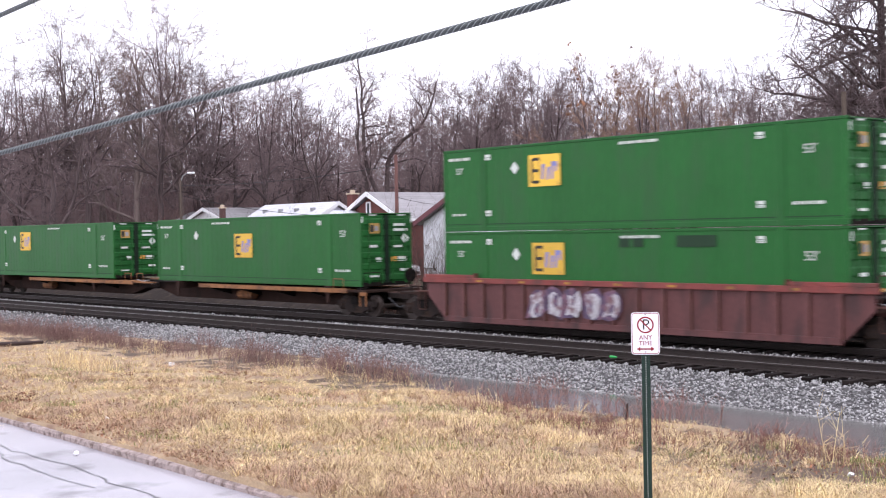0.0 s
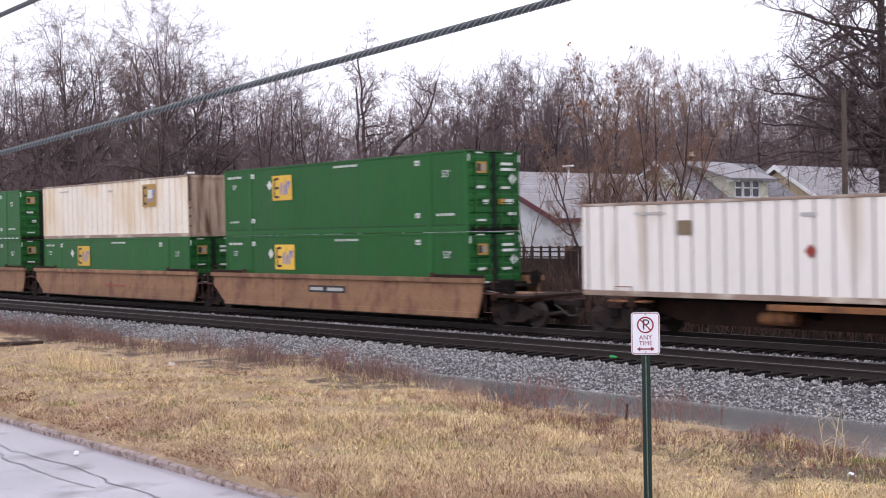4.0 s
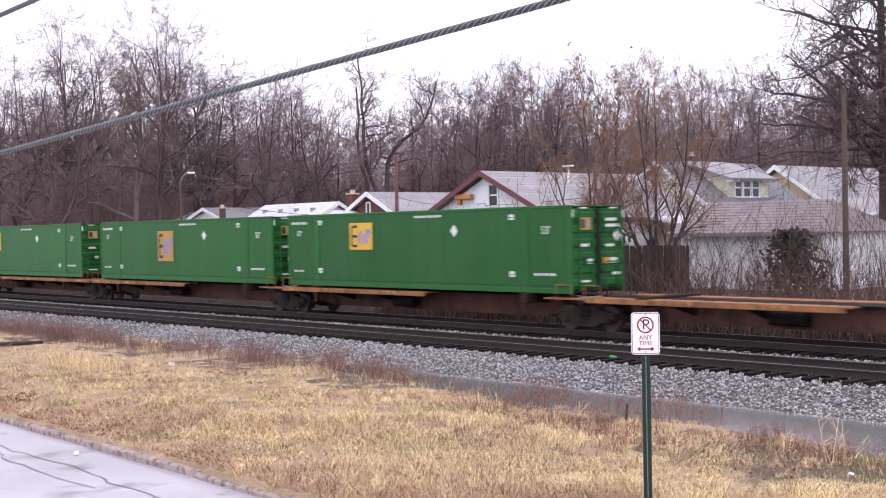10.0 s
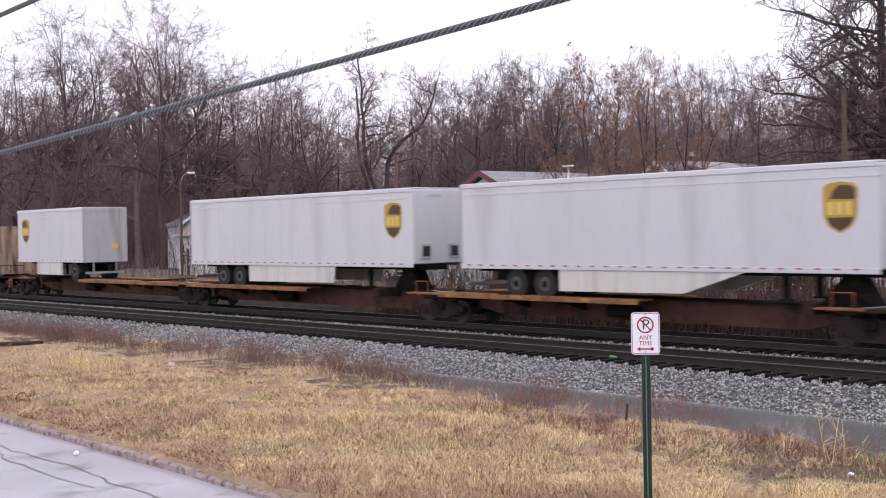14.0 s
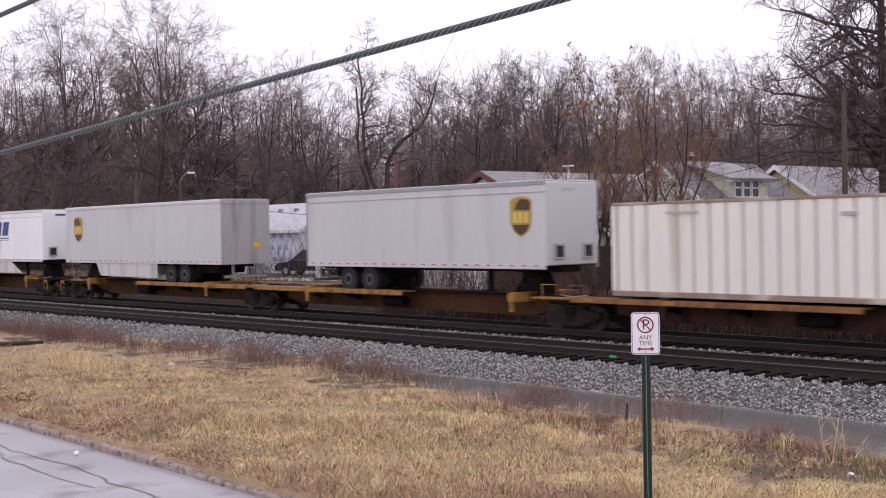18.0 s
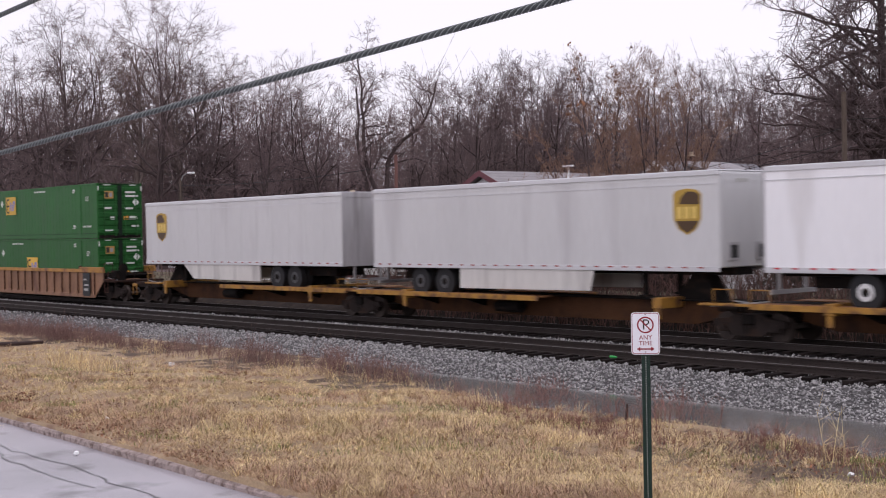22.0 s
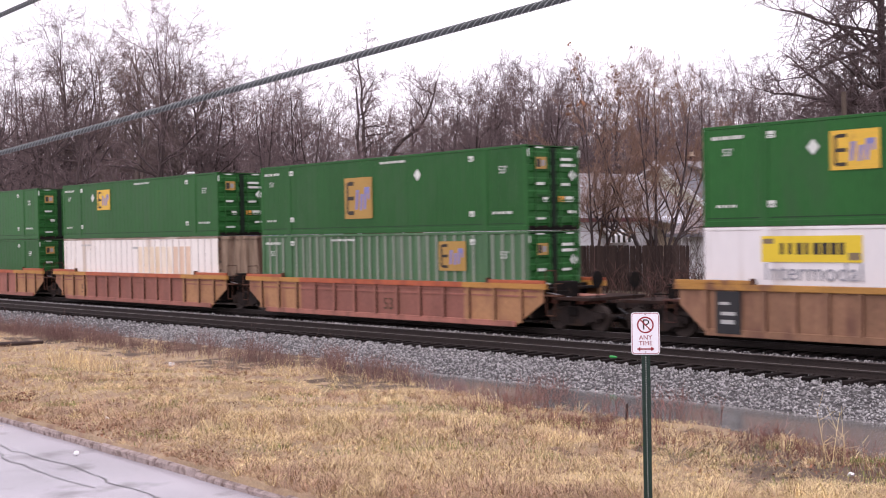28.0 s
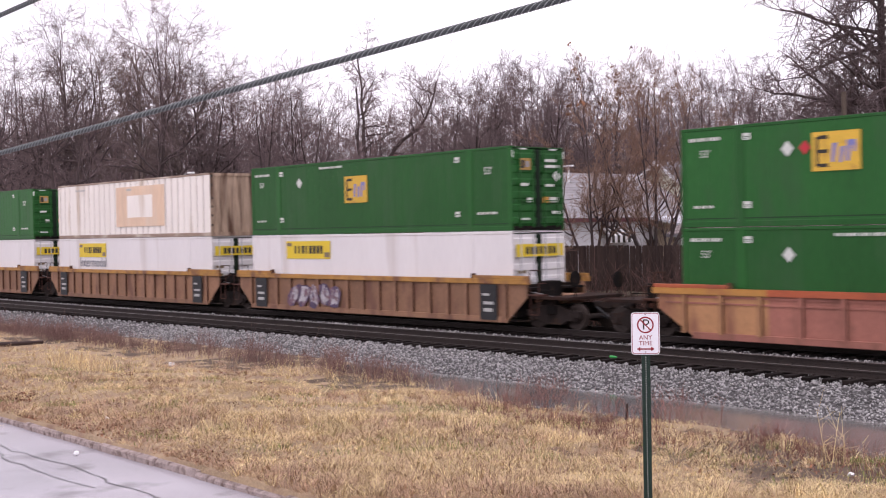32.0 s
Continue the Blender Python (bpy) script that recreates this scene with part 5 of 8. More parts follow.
def sedan(name, label, paint, at, suv=False):
    c = thing(name, label, "car", "parked cars", at)
    H = 1.72 if suv else 1.42
    low = [(-2.3, 0.35), (-2.32, 0.72), (-2.2, 0.95), (-1.5, 1.0), (1.0, 1.0), (2.1, 0.86), (2.32, 0.66), (2.3, 0.33)]
    part("body", Shape().prism(low, "y", -0.88, 0.88), paint, c)
    cab = [(-1.95 if not suv else -2.15, 0.98), (-1.15 if not suv else -1.95, H), (0.15, H), (1.15, 0.98)]
    s = Shape()
    n = len(cab)
    v = [(x, -0.80 if z < 1.1 else -0.62, z) for x, z in cab] + [(x, 0.80 if z < 1.1 else 0.62, z) for x, z in cab]
    s.add(v, [(i, (i + 1) % n, n + (i + 1) % n, n + i) for i in range(n)] + [tuple(range(n)), tuple(range(n, 2 * n))])
    part("cabin_glass", s, "pane", c)
    part("roof", Shape().box(cab[1][0], 0.25, -0.63, 0.63, H - 0.01, H + 0.03, 0.012), paint, c)
    for a, b in (((-2.0, 0.98), (-1.2, H)), ((-0.45, 0.98), (-0.4, H)), ((1.08, 0.98), (0.1, H))):
        for s in (-1, 1):
            part("pillar", Shape().tube((a[0], s * 0.81, a[1]), (b[0], s * 0.63, b[1]), 0.055, n=6), paint, c)
    part("shoulder", Shape().box(-2.0, 1.2, -0.84, 0.84, 0.93, 1.03, 0.03), paint, c)
    for x in (-1.4, 1.4):
        for y in (-0.82, 0.82):
            w = part("wheel", Shape().tube((x, y - 0.1, 0.33), (x, y + 0.1, 0.33), 0.33, n=20), "tyre", c)
            part("rim", Shape().tube((x, y - 0.11, 0.33), (x, y + 0.11, 0.33), 0.2, n=14), "alu", w)
    for y in (-0.62, 0.62):
        part("headlight", Shape().box(2.2, 2.31, y - 0.16, y + 0.16, 0.66, 0.78, 0.02), "alu", c)
    part("bumper", Shape().box(2.25, 2.36, -0.8, 0.8, 0.38, 0.55, 0.03), "bin_dark", c)
    return c


sedan("car", "white sedan parked beside the brick house", "car_white", pose(-58.66, 46.90, 0.45, 0, 0, -6))
sedan("car", "dark sport-utility car parked before the wrapped house", "car_dark", pose(-71.2, 50.2, 0.45, 0, 0, 200), True)
b = thing("wheelie_bin", "blue plastic wheeled bin", "bin", "", pose(-56.27, 48.78, 0.45))
part("bin_body", Shape().prism([(-0.24, 0), (0.24, 0), (0.3, 0.95), (-0.3, 0.95)], "y", -0.28, 0.28), "bin_blue", b)
part("lid", Shape().box(-0.33, 0.33, -0.32, 0.32, 0.95, 1.02, 0.02), "bin_blue", b)
tagged(part("driveway", Shape().box(-68.5, -60.5, 43.8, 46.2, 0.30, 0.475), "drive"), "pale concrete driveway", "driveway", kind="structure")

# ---- the train: loads ----
L53, HC, WC = 16.154, 2.896, 2.591


def corrugated(x0, x1, z0, z1, y, pitch, depth, side, duty=0.5):
    """A pressed sheet in the xz plane; its ribs step out by depth towards side (-1 or 1)."""
    s, xs = Shape(), []
    n = max(2, round((x1 - x0) / pitch))
    p = (x1 - x0) / n
    for k in range(n):
        a = x0 + p * k
        g = p * (1 - duty)
        xs += [(a, 0), (a + g * 0.75, 0), (a + g, 1), (a + p - g * 0.25, 1)]
    xs.append((x1, 0))
    v, f = [], []
    for x, o in xs:
        v += [(x, y + side * depth * o, z0), (x, y + side * depth * o, z1)]
    for k in range(len(xs) - 1):
        f.append((2 * k, 2 * k + 2, 2 * k + 3, 2 * k + 1))
    return s.add(v, f)


def end_sheet(x, y0, y1, z0, z1, pitch, depth):
    """A pressed end wall in the yz plane, ribs towards +x."""
    s = corrugated(y0, y1, z0, z1, 0, pitch, depth, 1)
    s.v = [(x + b, a, c) for a, b, c in s.v]
    return s


def plate(x, z, w, h, y=-1.306, t=0.006):
    return Shape().box(x - w / 2, x + w / 2, y, y + t, z - h / 2, z + h / 2)


def bars(parent, x, z, widths, h, mat="mark_white", y=-1.306):
    """Unreadable small lettering as a row of short bars."""
    s, a = Shape(), x
    for w in widths:
        n = max(1, round(w / 0.095))
        for k in range(n):
            s.box(a + w * k / n, a + w * (k + 0.72) / n, y, y + 0.005, z, z + h)
        a += w + 0.045
    return tagged(part("lettering", s, mat, parent), kind="stuff")


def logo_panel(parent, x, z, w, h, mat="mark_yellow", y=-1.312):
    p = part("logo_panel", plate(x, z, w, h, y), mat, parent, "yellow panel with dark bars and blue strokes")
    k = h / 1.05
    e = Shape()
    e.box(x - 0.42 * w, x - 0.36 * w, y - 0.004, y - 0.001, z - 0.38 * h, z + 0.38 * h)
    for dz in (-0.36, 0.0, 0.36):
        e.box(x - 0.36 * w, x - 0.16 * w, y - 0.004, y - 0.001, z + dz * h - 0.05 * k, z + dz * h + 0.05 * k)
    part("dark_emblem", e, "mark_black", p)
    b = Shape()
    for x0, x1, z0, z1 in ((-0.1, -0.02, -0.28, 0.2), (0.06, 0.14, -0.3, 0.1), (0.2, 0.28, -0.28, 0.26)):
        b.prism([(x + x0 * w, z + z0 * h), (x + (x0 + 0.07) * w, z + z0 * h), (x + x1 * w + 0.05 * w, z + z1 * h), (x + x1 * w - 0.05 * w, z + z1 * h)], "y", y - 0.004, y - 0.001)
    b.box(x + 0.26 * w, x + 0.40 * w, y - 0.004, y - 0.001, z + 0.12 * h, z + 0.26 * h)
    b.box(x + 0.35 * w, x + 0.41 * w, y - 0.004, y - 0.001, z - 0.04 * h, z + 0.26 * h)
    part("blue_emblem", b, "mark_blue", p)
    return p


def placard(parent, x, z, s=0.2, y=-1.31):
    return part("placard", Shape().prism([(x - s, z), (x, z - s * 1.1), (x + s, z), (x, z + s * 1.1)], "y", y, y + 0.005), "mark_white", parent, "white diamond placard")


def box_frame(parent, paint, post=True, rail=None):
    """Corner posts, rails, lift posts and castings of a 53 foot container."""
    X, Y = L53 / 2, WC / 2
    for s in (-1, 1):
        y0, y1 = sorted((s * Y, s * (Y - 0.10)))
        part("top_rail", once(("toprail", s), lambda: Shape().box(-X, X, y0, y1, HC - 0.09, HC, 0.012).mesh("top_rail")), rail or paint, parent)
        part("bottom_rail", once(("botrail", s), lambda: Shape().box(-X, X, y0, y1, 0.0, 0.17, 0.012).mesh("bottom_rail")), rail or paint, parent)
        for e in (-1, 1):
            x0, x1 = sorted((e * X, e * (X - 0.16)))
            part("corner_post", once(("corner", s, e), lambda: Shape().box(x0, x1, y0, y1, 0.17, HC - 0.09, 0.012).mesh("corner_post")), paint, parent)
            if post:
                c = e * 5.99
                part("lift_post", once(("lift", s, e), lambda: Shape().box(c - 0.15, c + 0.15, min(s * (Y + 0.006), s * (Y - 0.08)), max(s * (Y + 0.006), s * (Y - 0.08)), 0.0, HC, 0.012).mesh("lift_post")), paint, parent)


def door_end(parent, paint, hardware="green", tags=True):
    """Two ribbed doors with locking rods on the +x end."""
    X = L53 / 2

    def leaf(s):
        y0, y1 = (0.015, 1.19) if s > 0 else (-1.19, -0.015)
        pts = [(X - 0.07, 0.12)]
        for k in range(6):
            z = 0.20 + 0.44 * k
            pts += [(X - 0.045, z), (X - 0.005, z + 0.05), (X - 0.005, z + 0.23), (X - 0.045, z + 0.28)]
        pts += [(X - 0.045, HC - 0.1), (X - 0.07, HC - 0.1)]
        sh = Shape()
        n = len(pts)
        v = [(x, y0, z) for x, z in pts] + [(x, y1, z) for x, z in pts]
        f = [(i, (i + 1) % n, n + (i + 1) % n, n + i) for i in range(n)]
        return sh.add(v, f).mesh("door")

    for s in (-1, 1):
        d = part("door", once(("door", s), lambda: leaf(s)), paint, parent)
        for y in (0.28, 0.92):
            part("lock_rod", once(("rod", s, y), lambda: Shape().tube((X + 0.05, s * y, 0.1), (X + 0.05, s * y, HC - 0.08), 0.03, n=6).mesh("lock_rod")), hardware, d)
        for z in (0.3, 0.95, 1.6, 2.3):
            part("hinge", once(("hinge", s, z), lambda: Shape().box(X - 0.02, X + 0.03, s * 1.19 - 0.09, s * 1.19 + 0.06, z, z + 0.12).mesh("hinge")), paint, d)
        part("lock_handle", once(("handle", s), lambda: Shape().box(X + 0.03, X + 0.06, s * 0.6 - 0.3, s * 0.6 + 0.3, 1.18, 1.23).box(X + 0.03, X + 0.06, s * 0.6 - 0.3, s * 0.6 + 0.3, 1.0, 1.04).mesh("lock_handle")), hardware, d)
    # The gap between the leaves is a raised strip, its darkness in the colour.
    part("door_joint", once("joint", lambda: Shape().box(X - 0.05, X + 0.02, -0.11, 0.11, 0.12, HC - 0.1).mesh("door_joint")), "door_gap", parent, "dark strip for the gap between the door leaves")
    if tags:
        def tag(name, y, z, w, h, mat):
            part(name, once((name, y, z, w, h), lambda: Shape().box(X + 0.045, X + 0.05, y - w / 2, y + w / 2, z - h / 2, z + h / 2).mesh(name)), mat, parent)
        def emblem(y, w, h, mat):
            part("door_emblem", once(("emblem", y), lambda: Shape().box(X + 0.051, X + 0.054, y - w / 2, y + w / 2, 2.28 - h / 2, 2.28 + h / 2).mesh("door_emblem")), mat, parent)

        tag("door_logo", -0.66, 2.28, 0.55, 0.40, "mark_dull")
        emblem(-0.76, 0.18, 0.28, "mark_black")
        emblem(-0.54, 0.16, 0.2, "mark_slate")
        tag("door_lettering", 0.62, 2.42, 0.6, 0.10, "mark_white")
        tag("door_lettering", 0.66, 2.22, 0.75, 0.10, "mark_white")
        tag("door_lettering", -0.7, 1.58, 0.4, 0.10, "mark_white")
        tag("door_lettering", 0.5, 1.56, 0.5, 0.09, "mark_white")
        tag("door_lettering", -0.45, 1.05, 0.25, 0.16, "mark_white")
        tag("door_lettering", 0.85, 0.62, 0.4, 0.1, "mark_white")
        tag("door_lettering", -0.7, 0.40, 0.5, 0.07, "mark_white")
        tag("door_placard", 0.33, 1.06, 0.26, 0.2, "orange_tag")
        tag("door_sticker", 0.75, 1.06, 0.45, 0.18, "mark_white")
        for y in (-1.24, 1.24):
            tag("corner_tag", y, 2.62, 0.06, 0.25, "mark_white")
        tag("top_tag", -0.75, 2.80, 0.4, 0.05, "mark_white")
        tag("top_tag", 0.75, 2.80, 0.4, 0.05, "mark_white")
        part("door_diamond", once("ddia", lambda: Shape().prism([(0.7, 1.88), (0.9, 1.66), (1.1, 1.88), (0.9, 2.1)], "x", X + 0.05, X + 0.056).mesh("door_diamond")), "mark_white", parent)


def shell(parent, paint, pitch, depth, duty, side_label=""):
    """Side sheets, roof and floor of a container."""
    X, Y = L53 / 2, WC / 2
    for s in (-1, 1):
        part("side_panel", once(("side", pitch, depth, s), lambda: corrugated(-X + 0.16, X - 0.16, 0.17, HC - 0.09, s * (Y - 0.018 - depth), pitch, depth, s, duty).mesh("side_panel")), paint, parent)
    part("roof", once("croof", lambda: Shape().box(-X + 0.02, X - 0.02, -Y + 0.03, Y - 0.03, HC - 0.05, HC - 0.02).mesh("roof")), paint, parent)
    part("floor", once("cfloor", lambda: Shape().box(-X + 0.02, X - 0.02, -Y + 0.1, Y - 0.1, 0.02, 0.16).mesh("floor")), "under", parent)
    part("front_wall", once("cfront", lambda: Shape().box(-X + 0.01, -X + 0.05, -Y + 0.1, Y - 0.1, 0.1, HC - 0.05).mesh("front_wall")), paint, parent)


def green_box(logo=(-3.5, 1.98, 1.45, 1.05), dashes=False, faded=False, dia=-4.42, panel="mark_yellow"):
    paint = "faded" if faded else "green"
    ob = thing("container", "faded green corrugated 53-foot container" if faded else "green 53-foot container with yellow panel and ribbed doors", "container", "intermodal containers")
    box_frame(ob, "green" if not faded else "faded")
    if faded:
        shell(ob, paint, 0.50, 0.035, 0.42)
        st = once("worn_rib", lambda: Shape().box(0.36, 0.47, -1.284, -1.2765, 0.19, HC - 0.1).mesh("worn_rib"))
        for k in range(32):
            if abs(abs(-7.9 + 0.494 * k + 0.4) - 5.99) > 0.25:
                part("worn_rib", st, "pale_stripe", ob, "chalky worn rib face", at=pose(-7.9 + 0.494 * k, 0, 0))
    else:
        shell(ob, paint, 0.405, 0.006, 0.9)
    # The recess line is a thin dark-green strip; its shade is all colour.
    part("seam", once("seam", lambda: Shape().box(-L53 / 2 + 0.15, L53 / 2 - 0.15, -1.283, -1.274, 0.235, 0.262).mesh("seam")), "green_dark", ob, "dark line above the bottom rail, recess shade in its colour")
    door_end(ob, "green")
    x, z, w, h = logo
    logo_panel(ob, x, z, w, h, panel)
    if dia is not None:
        placard(ob, dia, 2.12)
    bars(ob, -7.75, 2.50, (0.3, 0.3, 0.42), 0.10)
    bars(ob, 0.2 if x < -1 else -3.0, 2.62, (0.25, 0.4, 0.3, 0.45), 0.085)
    part("size_mark", words("53'", 0.36), "mark_white", ob, at=pose(6.95, -1.305, 2.08))
    part("size_mark", words("53'", 0.30), "mark_white", ob, at=pose(-7.2, -1.305, 2.12))
    bars(ob, 6.4, 0.58, (0.16, 0.2, 0.2, 0.3), 0.09)
    bars(ob, -7.6, 0.55, (0.2, 0.2, 0.2), 0.08)
    for px in (-5.75, 5.35):
        for pz in (2.55, 0.62):
            st = part("sticker", plate(px, pz, 0.25, 0.19), "mark_white", ob)
            part("sticker_print", Shape().box(px - 0.09, px + 0.09, -1.309, -1.3065, pz - 0.02, pz + 0.005).box(px - 0.07, px + 0.05, -1.309, -1.3065, pz - 0.065, pz - 0.045), "green_dark", st)
    if dashes:
        s = Shape()
        for k in range(27):
            s.box(-7.9 + 0.59 * k, -7.9 + 0.59 * k + 0.36, -1.303, -1.298, 0.05, 0.115)
        tagged(part("reflective_dashes", s, "mark_white", ob, "row of white reflective dashes"), "row of white reflective dashes", kind="stuff")
    return ob


def white_box(paint="white_box", logo=None, patch=False, small=False, peach=None):
    ob = thing("container", "dirty white corrugated 53-foot container with rust-streaked end" if paint == "white_box" else "cream corrugated 53-foot container with rust-streaked end", "container", "intermodal containers")
    X = L53 / 2
    box_frame(ob, paint, post=False, rail="rusty_rail")
    shell(ob, paint, 0.586, 0.045, 0.78)
    p = (2 * X - 0.32) / 27
    for s in (-1, 1):
        # Darker strips stand in for shade inside the sheet's recesses.
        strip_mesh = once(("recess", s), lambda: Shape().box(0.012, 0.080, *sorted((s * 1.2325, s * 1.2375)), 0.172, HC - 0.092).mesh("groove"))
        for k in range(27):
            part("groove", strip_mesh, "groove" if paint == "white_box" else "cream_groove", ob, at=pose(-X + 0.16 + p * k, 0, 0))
    part("end_wall", once("wend", lambda: end_sheet(X - 0.06, -1.19, 1.19, 0.17, HC - 0.09, 0.40, 0.045).mesh("end_wall")), "rusty_end", ob, "rust-streaked pressed end wall")
    part("end_frame", once("wendf", lambda: Shape().box(X - 0.05, X + 0.006, -1.296, -1.17, 0, HC).box(X - 0.05, X + 0.006, 1.17, 1.296, 0, HC).box(X - 0.05, X + 0.006, -1.17, 1.17, HC - 0.13, HC).box(X - 0.05, X + 0.006, -1.17, 1.17, 0, 0.17).mesh("end_frame")), "rusty_end", ob)
    hl = Shape()
    for k, z in enumerate((0.45, 0.9, 1.3, 1.7, 2.3, 2.7)):
        hl.box(X + 0.006, X + 0.012, -1.28, -1.18, z, z + 0.1)
    part("frame_holes", hl, "mark_black", ob, "dark slots in the end frame")
    for x in (-5.99, 5.99):
        part("lift_panel", Shape().box(x - 0.28, x + 0.28, -1.2985, -1.285, 0.17, HC - 0.09), paint, ob)
    if logo:
        logo_panel(ob, *logo)
        if paint == "cream_box":
            part("white_patch", plate(logo[0] + 0.12, logo[1] + 0.06, 0.42, 0.42, -1.322), "mark_white", ob)
    bars(ob, -5.9, 2.5, (0.3, 0.3, 0.5), 0.09, "mark_grey")
    part("sticker", plate(0.2, 2.4, 0.5, 0.1), "mark_grey", ob)
    if small:
        part("brown_label", plate(-4.0, 2.1, 0.5, 0.42), "mark_gold", ob)
        part("red_placard", Shape().prism([(0.07, 1.4), (0.25, 1.2), (0.43, 1.4), (0.25, 1.6)], "y", -1.31, -1.305), "mark_rust", ob)
    if peach:
        for k in range(27):
            a = -X + 0.16 + p * k + 0.13
            if peach[0] < a < peach[1]:
                part("peach_panel", Shape().box(a, a + p - 0.165, -1.2812, -1.2780, 0.2, 2.45), "peach_patch" if a > peach[1] - 1.6 else "cream_box", ob, "peach-coloured repainted flat")
    if patch:
        part("repaint_patch", plate(1.3, 1.55, 5.0, 2.0, -1.303), "peach_patch", ob, "peach repainted patch")
        part("repaint_centre", plate(1.3, 1.55, 2.6, 1.1, -1.309), "white_box", ob)
    return ob


def jb_box(x=-4.6, word=True):
    ob = thing("container", "smooth white 53-foot container with yellow name panels", "container", "intermodal containers")
    box_frame(ob, "jb_white")
    shell(ob, "jb_white", 1.2, 0.004, 0.95)
    door_end(ob, "jb_white", "alu", tags=False)
    X = L53 / 2
    p = part("name_panel", plate(x, 2.28, 3.1, 0.72), "mark_bright", ob, "yellow panel with black letter bars")
    for k, w in enumerate((0.12, 0.12, 0.18, 0.12, 0.2, 0.2, 0.2, 0.16)):
        part("letter_bar", Shape().box(x - 0.95 + 0.26 * k, x - 0.95 + 0.26 * k + w, -1.312, -1.308, 2.13, 2.45), "mark_black", p)
    part("panel_edge", Shape().box(x - 1.5, x - 1.15, -1.312, -1.308, 2.43, 2.57).box(x + 1.15, x + 1.5, -1.312, -1.308, 1.98, 2.18), "mark_gold", p)
    if word:
        part("word", words("Intermodal", 0.70), "mark_slate", ob, at=pose(x + 0.05, -1.307, 1.63))
    e = part("door_panel", Shape().box(X + 0.06, X + 0.066, -1.15, 1.15, 2.02, 2.45), "mark_bright", ob, "yellow band across the doors")
    for k in range(7):
        part("letter_bar", Shape().box(X + 0.067, X + 0.071, -0.7 + 0.22 * k, -0.55 + 0.22 * k, 2.1, 2.36), "mark_black", e)
    part("door_lettering", Shape().box(X + 0.06, X + 0.066, -1.1, -0.7, 1.45, 1.55).box(X + 0.06, X + 0.066, -1.1, -0.75, 1.1, 1.2), "mark_gold", ob)
    return ob


